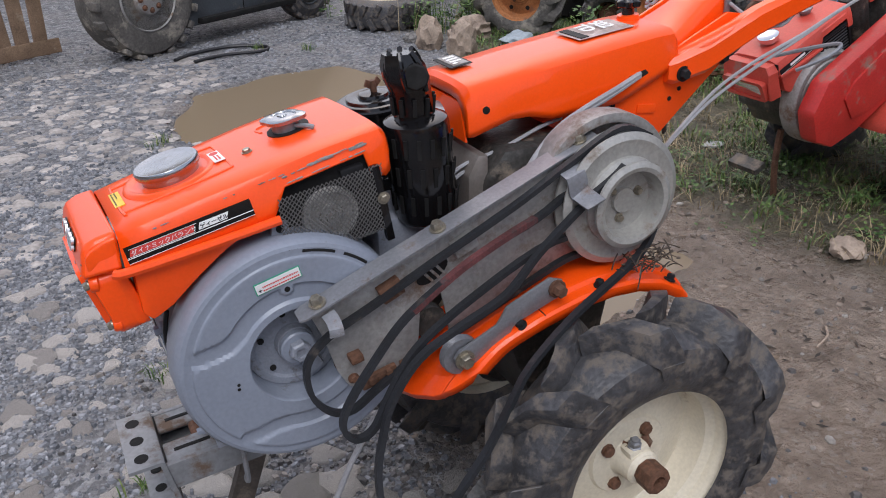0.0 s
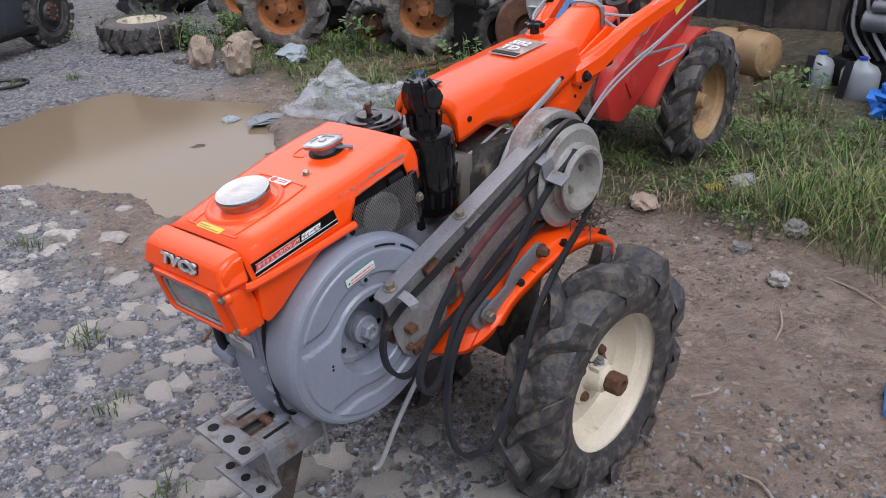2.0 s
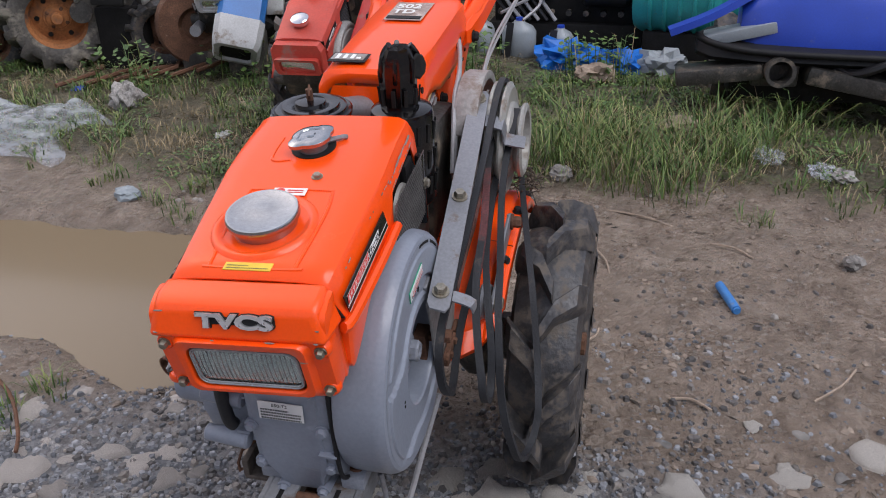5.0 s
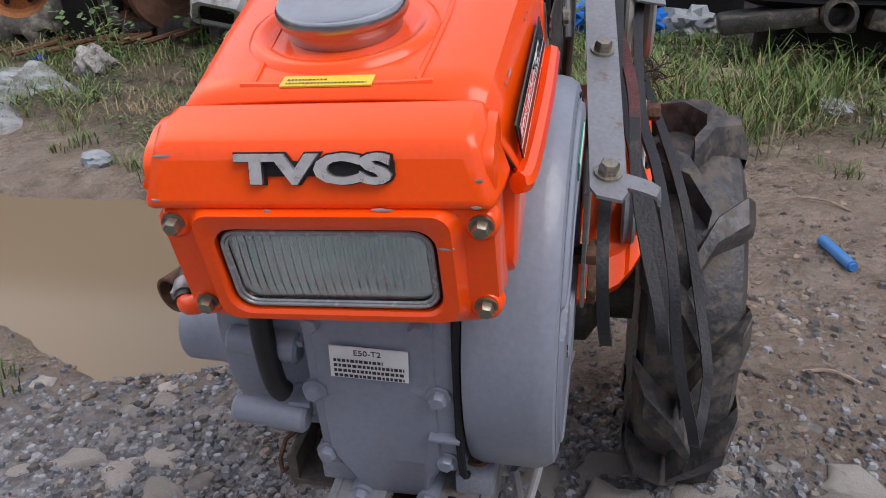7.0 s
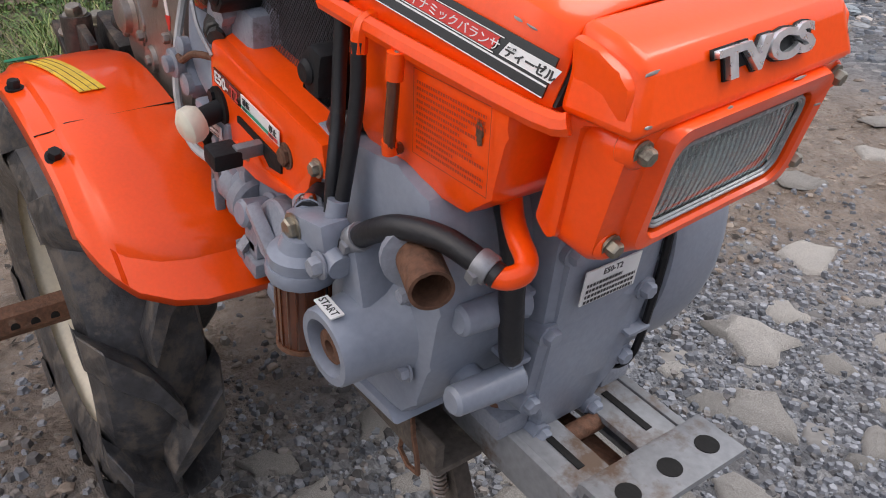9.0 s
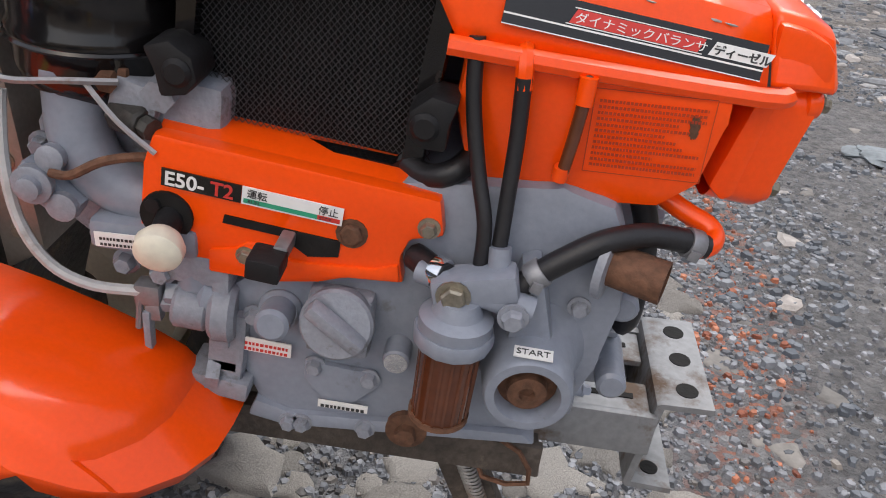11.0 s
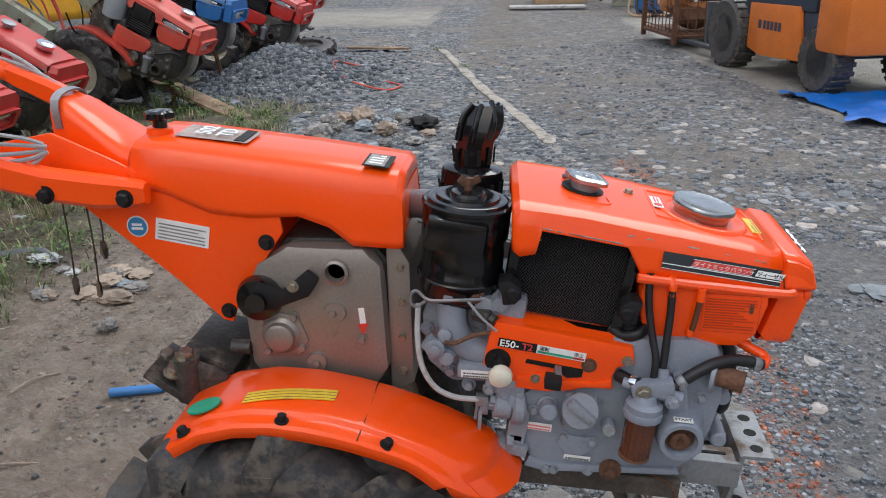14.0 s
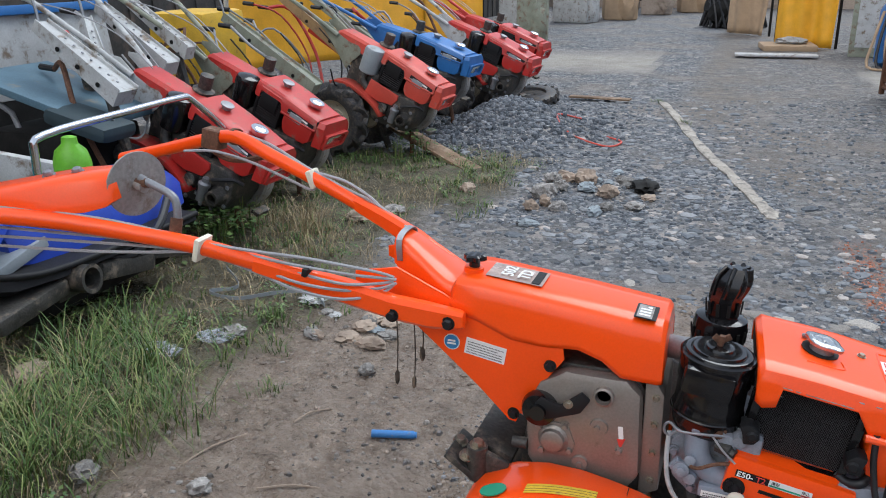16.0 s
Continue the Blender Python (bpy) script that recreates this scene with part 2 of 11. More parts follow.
def island_mat(name, dark, light, rough, bump_scale=60, mid=None):
    """Loose pieces, each with a tone of its own."""
    m = bpy.data.materials.new(name)
    m.use_nodes = True
    nd, ln = m.node_tree.nodes, m.node_tree.links
    b = nd["Principled BSDF"]
    g = nd.new("ShaderNodeNewGeometry")
    r = nd.new("ShaderNodeValToRGB")
    r.color_ramp.elements[0].color, r.color_ramp.elements[1].color = (*dark, 1), (*light, 1)
    if mid:
        e = r.color_ramp.elements.new(0.55)
        e.color = (*mid, 1)
    ln.new(g.outputs["Random Per Island"], r.inputs["Fac"])
    n = nd.new("ShaderNodeTexNoise")
    n.inputs["Scale"].default_value = bump_scale
    n.inputs["Detail"].default_value = 6
    co = nd.new("ShaderNodeTexCoord")
    ln.new(co.outputs["Object"], n.inputs["Vector"])
    mr = nd.new("ShaderNodeMapRange")
    mr.inputs["From Min"].default_value, mr.inputs["From Max"].default_value = 0.3, 0.7
    mr.inputs["To Min"].default_value, mr.inputs["To Max"].default_value = 0.72, 1.25
    ln.new(n.outputs["Fac"], mr.inputs["Value"])
    v = nd.new("ShaderNodeVectorMath")
    v.operation = "SCALE"
    ln.new(r.outputs["Color"], v.inputs[0])
    ln.new(mr.outputs["Result"], v.inputs["Scale"])
    ln.new(v.outputs[0], b.inputs["Base Color"])
    b.inputs["Roughness"].default_value = rough
    bp = nd.new("ShaderNodeBump")
    bp.inputs["Strength"].default_value = 0.5
    bp.inputs["Distance"].default_value = 0.006
    ln.new(n.outputs["Fac"], bp.inputs["Height"])
    ln.new(bp.outputs["Normal"], b.inputs["Normal"])
    return m


GRAVEL = island_mat("gravel_bits", (0.085, 0.090, 0.100), (0.315, 0.32, 0.335), 0.7, 80, (0.19, 0.197, 0.212))
PEBBLE = island_mat("pale_pebbles", (0.11, 0.10, 0.09), (0.36, 0.335, 0.30), 0.8, 80, (0.20, 0.18, 0.16))
GRAVEL_D = island_mat("dark_gravel_bits", (0.055, 0.052, 0.05), (0.26, 0.23, 0.2), 0.55, 80, (0.12, 0.11, 0.105))
COBBLE = island_mat("embedded_stones", (0.20, 0.183, 0.168), (0.43, 0.392, 0.357), 0.88, 60, (0.315, 0.288, 0.262))
COBBLE_B = island_mat("earthy_stones", (0.14, 0.133, 0.126), (0.28, 0.258, 0.232), 0.9, 40, (0.20, 0.188, 0.174))
CHANNEL = mat("worn_channel_steel", (0.215, 0.22, 0.228), 0.55, 0.25, 0.2, 9, 0.12, 120, 0.12, 0, (0.12, 0.08, 0.055), 0.4, 14)
CREAM_STONE = mat("cream_stone", (0.39, 0.363, 0.328), 0.9, 0, 0.25, 26, 0.3, 120, 0.8, 0, (0.22, 0.205, 0.185), 0.4, 34, rand=0.25)
PALE_STONE = mat("pale_stone", (0.39, 0.357, 0.326), 0.88, 0, 0.22, 26, 0.28, 120, 0.8, 0, (0.27, 0.245, 0.222), 0.36, 34, rand=0.25)
FLATS = island_mat("flat_stones", (0.12, 0.13, 0.145), (0.42, 0.37, 0.33), 0.8, 40, (0.25, 0.26, 0.268))
SLATES = island_mat("slate_chips", (0.06, 0.07, 0.084), (0.235, 0.243, 0.255), 0.65, 50, (0.128, 0.142, 0.162))
DEBRIS = island_mat("bark_bits", (0.025, 0.02, 0.015), (0.17, 0.125, 0.085), 0.8, 60, (0.07, 0.052, 0.038))
BRICK = island_mat("brick_crumbs", (0.22, 0.07, 0.04), (0.52, 0.22, 0.13), 0.8, 60, (0.38, 0.13, 0.07))
CLOD = island_mat("mud_crumbs", (0.12, 0.092, 0.07), (0.28, 0.225, 0.175), 0.6, 60, (0.20, 0.155, 0.12))
GRASS = island_mat("grass_blades", (0.04, 0.085, 0.016), (0.25, 0.27, 0.09), 0.55, 20, (0.09, 0.165, 0.032))
STRAW = island_mat("dry_grass", (0.20, 0.145, 0.075), (0.46, 0.37, 0.22), 0.7, 20)
LEAFM = island_mat("weed_leaves", (0.035, 0.085, 0.018), (0.15, 0.225, 0.06), 0.55, 30, (0.075, 0.14, 0.034))

GLASS = bpy.data.materials.new("lamp_glass")
GLASS.use_nodes = True
_g = GLASS.node_tree.nodes["Principled BSDF"]
_g.inputs["Base Color"].default_value = (0.9, 0.95, 0.94, 1)
_g.inputs["Roughness"].default_value = 0.02
_g.inputs["Transmission Weight"].default_value = 1.0
_g.inputs["IOR"].default_value = 1.45

BRASSY = mat("yellow_zinc", (0.27, 0.245, 0.19), 0.36, 0.85, 0.2, 40, 0.15, 200, 0.1, 0, (0.10, 0.08, 0.06), 0.35, 60)
WATER = bpy.data.materials.new("muddy_water")
WATER.use_nodes = True
_w = WATER.node_tree.nodes["Principled BSDF"]
_w.inputs["Base Color"].default_value = (0.215, 0.165, 0.105, 1)
_w.inputs["Roughness"].default_value = 0.11
_w.inputs["IOR"].default_value = 1.33
_n = WATER.node_tree.nodes.new("ShaderNodeTexNoise")
_n.inputs["Scale"].default_value = 7.0
_b = WATER.node_tree.nodes.new("ShaderNodeBump")
_b.inputs["Strength"].default_value = 0.05
_b.inputs["Distance"].default_value = 0.01
WATER.node_tree.links.new(_n.outputs["Fac"], _b.inputs["Height"])
WATER.node_tree.links.new(_b.outputs["Normal"], _w.inputs["Normal"])

BAG = bpy.data.materials.new("clear_film")
BAG.use_nodes = True
_p = BAG.node_tree.nodes["Principled BSDF"]
_p.inputs["Base Color"].default_value = (0.66, 0.70, 0.76, 1)
_p.inputs["Roughness"].default_value = 0.3
_t = BAG.node_tree.nodes.new("ShaderNodeBsdfTransparent")
_m = BAG.node_tree.nodes.new("ShaderNodeMixShader")
_bn = BAG.node_tree.nodes.new("ShaderNodeTexNoise")
_bn.inputs["Scale"].default_value = 7.0
_bn.inputs["Detail"].default_value = 6
_br = BAG.node_tree.nodes.new("ShaderNodeMapRange")
_br.inputs["From Min"].default_value, _br.inputs["From Max"].default_value = 0.35, 0.65
_br.inputs["To Min"].default_value, _br.inputs["To Max"].default_value = 0.10, 0.42
BAG.node_tree.links.new(_bn.outputs["Fac"], _br.inputs["Value"])
BAG.node_tree.links.new(_br.outputs["Result"], _m.inputs["Fac"])
BAG.node_tree.links.new(_t.outputs[0], _m.inputs[1])
BAG.node_tree.links.new(_p.outputs[0], _m.inputs[2])
BAG.node_tree.links.new(_m.outputs[0], BAG.node_tree.nodes["Material Output"].inputs["Surface"])


# ---- mesh helpers ----
class B:
    """A mesh in the making."""

    def __init__(self):
        self.v, self.f = [], []

    def add(self, verts, faces):
        n = len(self.v)
        self.v += [tuple(p) for p in verts]
        self.f += [tuple(i + n for i in q) for q in faces]
        return self

    def box(self, c, s, rot=(0, 0, 0), bev=0.0):
        """A box of size s round c, turned by degrees, with chamfered edges."""
        m = Matrix.Translation(c) @ Euler([radians(a) for a in rot]).to_matrix().to_4x4()
        h = [a / 2 for a in s]
        if not bev:
            vs = [(x * h[0], y * h[1], z * h[2]) for x in (-1, 1) for y in (-1, 1) for z in (-1, 1)]
            fs = [(0, 1, 3, 2), (4, 6, 7, 5), (0, 4, 5, 1), (2, 3, 7, 6), (0, 2, 6, 4), (1, 5, 7, 3)]
            return self.add([m @ Vector(p) for p in vs], fs)
        bm = bmesh.new()
        bmesh.ops.create_cube(bm, size=1.0)
        for q in bm.verts:
            q.co = Vector((q.co.x * s[0], q.co.y * s[1], q.co.z * s[2]))
        bmesh.ops.bevel(bm, geom=bm.edges[:], offset=min(bev, min(s) * 0.45), segments=2, profile=0.6, affect="EDGES")
        return self.take(bm, m)

    def take(self, bm, m=None):
        bm.verts.index_update()
        self.add([(m @ q.co) if m else q.co for q in bm.verts], [[q.index for q in fc.verts] for fc in bm.faces])
        bm.free()
        return self

    def lathe(self, prof, o, axis=(0, 0, 1), seg=24, cap=True):
        """Turn (radius, height) pairs round an axis through o."""
        a = Vector(axis).normalized()
        u = a.orthogonal().normalized()
        w = a.cross(u)
        o = Vector(o)
        vs, fs = [], []
        for r, hh in prof:
            for k in range(seg):
                t = 2 * math.pi * k / seg
                vs.append(o + a * hh + (u * math.cos(t) + w * math.sin(t)) * r)
        for i in range(len(prof) - 1):
            for k in range(seg):
                k2 = (k + 1) % seg
                fs.append((i * seg + k, i * seg + k2, (i + 1) * seg + k2, (i + 1) * seg + k))
        if cap:
            fs.append(tuple(range(seg))[::-1])
            fs.append(tuple((len(prof) - 1) * seg + k for k in range(seg)))
        return self.add(vs, fs)

    def cyl(self, p0, p1, r, r2=None, seg=16, bev=0.0):
        p0, p1 = Vector(p0), Vector(p1)
        d = p1 - p0
        length = d.length
        r2 = r if r2 is None else r2
        if bev:
            prof = [(r - bev, 0), (r, bev), (r2, length - bev), (r2 - bev, length)]
        else:
            prof = [(r, 0), (r2, length)]
        return self.lathe(prof, p0, d, seg)

    def prism(self, poly, y0, y1, bev=0.0):
        """A plate: an outline in x and z, given thickness in y."""
        n = len(poly)
        area = sum(poly[i][0] * poly[(i + 1) % n][1] - poly[(i + 1) % n][0] * poly[i][1] for i in range(n))
        poly = poly if area > 0 else poly[::-1]
        if bev:
            bm = bmesh.new()
            lo = [bm.verts.new((x, y0, z)) for x, z in poly]
            hi = [bm.verts.new((x, y1, z)) for x, z in poly]
            bm.faces.new(lo)
            bm.faces.new(hi[::-1])
            for i in range(n):
                bm.faces.new((lo[i], hi[i], hi[(i + 1) % n], lo[(i + 1) % n]))
            bmesh.ops.recalc_face_normals(bm, faces=bm.faces[:])
            bmesh.ops.bevel(bm, geom=bm.edges[:], offset=bev, segments=2, profile=0.6, affect="EDGES", clamp_overlap=True)
            return self.take(bm)
        vs = [(x, y0, z) for x, z in poly] + [(x, y1, z) for x, z in poly]
        fs = [tuple(range(n)), tuple(range(2 * n - 1, n - 1, -1))]
        fs += [(i, i + n, (i + 1) % n + n, (i + 1) % n) for i in range(n)]
        return self.add(vs, fs)

    def loft(self, rings, closed=True, cap=True):
        n = len(rings[0])
        vs = [p for r in rings for p in r]
        fs = []
        for i in range(len(rings) - 1):
            for k in range(n if closed else n - 1):
                k2 = (k + 1) % n
                fs.append((i * n + k, i * n + k2, (i + 1) * n + k2, (i + 1) * n + k))
        if cap and closed:
            fs.append(tuple(range(n))[::-1])
            fs.append(tuple((len(rings) - 1) * n + k for k in range(n)))
        return self.add(vs, fs)

    def tube(self, pts, r, seg=8, smooth=4, flat=None, up=(0, 1, 0)):
        """A tube, or a flat band (flat: width and thickness), along a smooth line."""
        pts = curve(pts, smooth)
        rings = []
        u = None
        for i, p in enumerate(pts):
            d = (pts[min(i + 1, len(pts) - 1)] - pts[max(i - 1, 0)]).normalized()
            if flat:
                side = Vector(up)
                side = (side - d * side.dot(d)).normalized()
                nn = d.cross(side)
                a, b_ = flat[0] / 2, flat[1] / 2
                rings.append([p + side * a + nn * b_, p - side * a + nn * b_, p - side * a - nn * b_, p + side * a - nn * b_])
                continue
            u = d.orthogonal().normalized() if u is None else (u - d * u.dot(d)).normalized()
            w = d.cross(u)
            rr = r(i / max(1, len(pts) - 1)) if callable(r) else r
            rings.append([p + (u * math.cos(2 * math.pi * k / seg) + w * math.sin(2 * math.pi * k / seg)) * rr for k in range(seg)])
        return self.loft(rings)

    def blob(self, c, s, sub=2, amp=0.25, freq=2.0, seed=0.0, rot=(0, 0, 0)):
        """A rough lump of size s."""
        bm = bmesh.new()
        bmesh.ops.create_icosphere(bm, subdivisions=sub, radius=0.5)
        m = Matrix.Translation(c) @ Euler([radians(a) for a in rot]).to_matrix().to_4x4()
        for q in bm.verts:
            k = 1 + amp * noise.noise(q.co * freq * 2 + Vector((seed, seed * 1.7, -seed)))
            q.co = Vector((q.co.x * s[0], q.co.y * s[1], q.co.z * s[2])) * k
        return self.take(bm, m)


def curve(pts, n=4):
    """Points on a smooth line through pts."""
    pts = [Vector(p) for p in pts]
    if n <= 1 or len(pts) < 3:
        return pts
    out = []
    for i in range(len(pts) - 1):
        p0, p1, p2, p3 = pts[max(i - 1, 0)], pts[i], pts[i + 1], pts[min(i + 2, len(pts) - 1)]
        for k in range(n):
            t = k / n
            out.append(0.5 * (2 * p1 + (p2 - p0) * t + (2 * p0 - 5 * p1 + 4 * p2 - p3) * t * t + (3 * p1 - p0 - 3 * p2 + p3) * t ** 3))
    out.append(pts[-1])
    return out


def mesh_of(b, name, material, sharp=38, fix=True):
    me = bpy.data.meshes.new(name)
    me.from_pydata(b.v, [], b.f)
    if fix:
        bm = bmesh.new()
        bm.from_mesh(me)
        bmesh.ops.recalc_face_normals(bm, faces=bm.faces[:])
        bm.to_mesh(me)
        bm.free()
    me.polygons.foreach_set("use_smooth", [True] * len(me.polygons))
    me.update()
    me.set_sharp_from_angle(angle=radians(sharp))
    if material:
        me.materials.append(material)
    return me


def part(name, b, material, parent=None, label="", sharp=38, shell=0.0):
    """One mesh object under a thing or a part."""
    ob = new(name, mesh_of(b, name, material, sharp))
    if parent:
        ob.parent = parent
    if label:
        ob["label"] = label
    if shell:
        md = ob.modifiers.new("shell", "SOLIDIFY")
        md.thickness, md.offset = shell, -1
    return ob


def thing(name, label, category, group="", at=None):
    ob = new(name)
    if at is not None:
        ob.matrix_world = at
    return tagged(ob, label, category, group)


def lettering(name, body, size, m, material, parent, depth=0.0006, align="LEFT", stretch=1.0, shear=0.0, bold=0.0):
    """Raised letters as a mesh; m carries the baseline's start, x along the line."""
    cu = bpy.data.curves.new(name, "FONT")
    cu.body, cu.size, cu.extrude, cu.align_x, cu.shear, cu.offset = body, size, depth, align, shear, bold
    cu.resolution_u = 3
    tmp = new(name + "_curve", cu)
    me = bpy.data.meshes.new_from_object(tmp.evaluated_get(bpy.context.evaluated_depsgraph_get()))
    bpy.data.objects.remove(tmp)
    me.name = name
    me.transform(m @ Matrix.Diagonal((stretch, 1, 1, 1)))
    me.materials.clear()
    me.materials.append(material)
    ob = new(name, me)
    ob.parent = parent
    return ob


def basis(o, x, y):
    """A frame of axes at o: x along the line, y up the face."""
    x = Vector(x).normalized()
    z = x.cross(Vector(y)).normalized()
    y = z.cross(x)
    m = Matrix.Identity(4)
    for i, a in enumerate((x, y, z)):
        m[0][i], m[1][i], m[2][i] = a
    m[0][3], m[1][3], m[2][3] = o
    return m


def decal(name, m, w, h, material, parent, label="", thick=0.0012):
    """A thin plate of w by h, lying on a face: m is the corner, x along it, y up it."""
    b = B()
    vs = [(0, 0, 0), (w, 0, 0), (w, h, 0), (0, h, 0), (0, 0, thick), (w, 0, thick), (w, h, thick), (0, h, thick)]
    b.add([m @ Vector(p) for p in vs], [(0, 3, 2, 1), (4, 5, 6, 7), (0, 1, 5, 4), (1, 2, 6, 5), (2, 3, 7, 6), (3, 0, 4, 7)])
    return part(name, b, material, parent, label)


def bars(name, m, rows, material, parent, lift=0.0016, label=""):
    """Unreadable lines of writing: rows of (x, y, w, h)."""
    b = B()
    for x, y, w, h in rows:
        b.add([m @ Vector(p) for p in ((x, y, lift), (x + w, y, lift), (x + w, y + h, lift), (x, y + h, lift))], [(0, 1, 2, 3)])
    return part(name, b, material, parent, label)


def lines_of(w, h, n, seed, gap=0.45, mx=0.06, my=0.1, chars=True):
    """Rows of small strokes that fill a label of w by h."""
    rnd = random.Random(seed)
    rows = []
    step = h * (1 - 2 * my) / n
    for i in range(n):
        y = h * my + i * step
        x = w * mx
        end = w * (1 - mx) * (1 if rnd.random() < 0.7 else rnd.uniform(0.5, 0.95))
        while x < end:
            cw = step * (1 - gap) * rnd.uniform(0.6, 1.1)
            rows.append((x, y, min(cw, end - x), step * (1 - gap)))
            x += cw + step * 0.18
            if not chars:
                break
    return rows


def bolt(parent, p, axis, r=0.009, h=0.007, material=None, name="bolt"):
    """A hexagon head on a washer."""
    b = B()
    a = Vector(axis).normalized()
    p = Vector(p)
    b.lathe([(r * 1.35, 0), (r * 1.35, h * 0.25)], p, a, 14)
    b.lathe([(r, h * 0.25), (r, h * 0.9), (r * 0.8, h * 1.15)], p, a, 6)
    return part(name, b, material or ZINC, parent)


# ---- ground ----
PUDDLE = [(-0.14, -0.46), (-0.06, -0.60), (-0.02, -0.75), (-0.03, -0.95), (-0.11, -1.2), (-0.18, -1.5), (-0.18, -2.0), (-0.06, -2.4), (0.16, -2.7), (0.18, -3.1), (0.0, -3.5), (-0.5, -3.75), (-0.92, -3.75), (-1.12, -3.25), (-1.36, -2.82), (-1.12, -2.66), (-1.08, -2.32), (-0.86, -2.15), (-0.84, -1.62), (-0.83, -1.35), (-0.86, -1.05), (-0.98, -0.84), (-0.98, -0.62), (-0.55, -0.47), (-0.3, -0.43)]
SLABEDGE = [(1.6, 11.5), (1.85, 9.0), (2.05, 7.0), (2.30, 5.0), (2.55, 4.3), (3.0, 3.75), (3.4, 2.7), (4.5, 1.0)]


def poly_dist(x, y, poly):
    """Distance to an outline, positive inside, for arrays."""
    inside = np.zeros_like(x, dtype=bool)
    best = np.full_like(x, 1e9)
    n = len(poly)
    for i in range(n):
        x0, y0 = poly[i]
        x1, y1 = poly[(i + 1) % n]
        dx, dy = x1 - x0, y1 - y0
        t = np.clip(((x - x0) * dx + (y - y0) * dy) / (dx * dx + dy * dy), 0, 1)
        best = np.minimum(best, np.hypot(x - x0 - t * dx, y - y0 - t * dy))
        cond = ((y0 > y) != (y1 > y))
        with np.errstate(divide="ignore", invalid="ignore"):
            xi = dx * (y - y0) / (dy if dy else 1e-9) + x0
        inside ^= cond & (x < xi)
    return np.where(inside, best, -best)


_rs = np.random.RandomState(11)
_waves = [(_rs.uniform(-1, 1, 2) * f, _rs.uniform(0, 6.28), 1 / f) for f in (0.9, 1.3, 2.1, 3.0, 4.3, 6.1, 8.7, 12.0, 17.0, 23.0) for _ in range(3)]


def wob(x, y, lo=0, hi=30):
    """Smooth pseudo-noise about -1 to 1."""
    s = 0
    w = 0
    for i, (k, p, a) in enumerate(_waves[lo:hi]):
        s = s + a * np.sin(k[0] * x * 2.2 + k[1] * y * 2.2 + p + 0.7 * np.sin(k[1] * x * 1.7 - k[0] * y * 1.3))
        w += a
    return s / w * 1.8


def sstep(a, b, v):
    t = np.clip((v - a) / (b - a), 0, 1)
    return t * t * (3 - 2 * t)


def masks(x, y):
    """Shares of puddle, grass, mud, slate gravel, concrete, moss and brick dust at a place."""
    e = wob(x, y, 3) * 0.12
    pud = sstep(-0.06, 0.07, poly_dist(x, y, PUDDLE) + e * 0.5 + 0.045 * wob(x * 2.6, y * 2.6, 6))
    bank = -1.30 - 0.10 * np.sin(y * 1.3) + e * 1.6
    bank = np.where(y < -1.2, bank - 0.15 * (-1.2 - y) * 0.7, bank)
    bank = np.where(y > 1.0, bank - 0.12 * (y - 1.0), bank)
    gr = sstep(0.06, -0.22, x - bank) * sstep(-4.4, -3.6, y) * sstep(5.2, 4.3, y + e * 3)
    gr2 = sstep(0.30, 0.0, np.abs(x + 1.75 + e) - 0.35) * sstep(3.0, 3.5, y) * sstep(5.2, 4.6, y)
    gr = np.maximum(gr, gr2)
    mud = sstep(0.22, -0.15, x - 0.10 + e * 2.2 - 0.25 * sstep(0.3, 1.2, y)) * sstep(-3.6, -3.0, y) * sstep(2.6, 1.9, y + e)
    sl = sstep(1.9, 2.7, y + e * 3)
    edge = np.interp(y, [p[1] for p in SLABEDGE[::-1]], [p[0] for p in SLABEDGE[::-1]])
    conc = sstep(-0.05, 0.08, x - edge + e * 1.2) * sstep(1.0, 1.6, y) * sstep(11.8, 11.3, y)
    far = sstep(0.03, -0.03, poly_dist(x, y, [(-4.5, 10.1), (-1.05, 10.7), (-1.3, 13.2), (-5, 13.4)]) * -1)
    conc = np.maximum(conc, far)
    brick = sstep(0.13, 0.02, np.abs(x - (0.86 + 0.18 * np.sin(y * 0.9)) + e)) * sstep(0.0, 0.5, y) * sstep(3.6, 3.0, y)
    return pud, gr, mud, sl, conc, brick


def height(x, y):
    pud, gr, mud, sl, conc, brick = masks(x, y)
    z = 0.006 * wob(x, y, 6) + 0.004 * wob(x * 2.3, y * 2.3, 12)
    z = z * (1 - 0.8 * conc)
    z = z + 0.045 * gr * (0.6 + 0.4 * wob(x, y, 6, 20)) - 0.042 * pud * (0.85 + 0.3 * wob(x * 1.6, y * 1.6, 6))
    z = z + 0.014 * mud * wob(x * 1.5, y * 1.5, 9) + 0.006 * mud * wob(x * 4.0, y * 4.0, 12)
    pile = 0.30 * np.exp(-(((x + 1.80) / 0.50) ** 2 + ((y - 5.95) / 0.75) ** 2))
    pile2 = 0.07 * np.exp(-(((x + 0.75) / 0.3) ** 2 + ((y - 4.0) / 0.35) ** 2))
    return z + pile + pile2


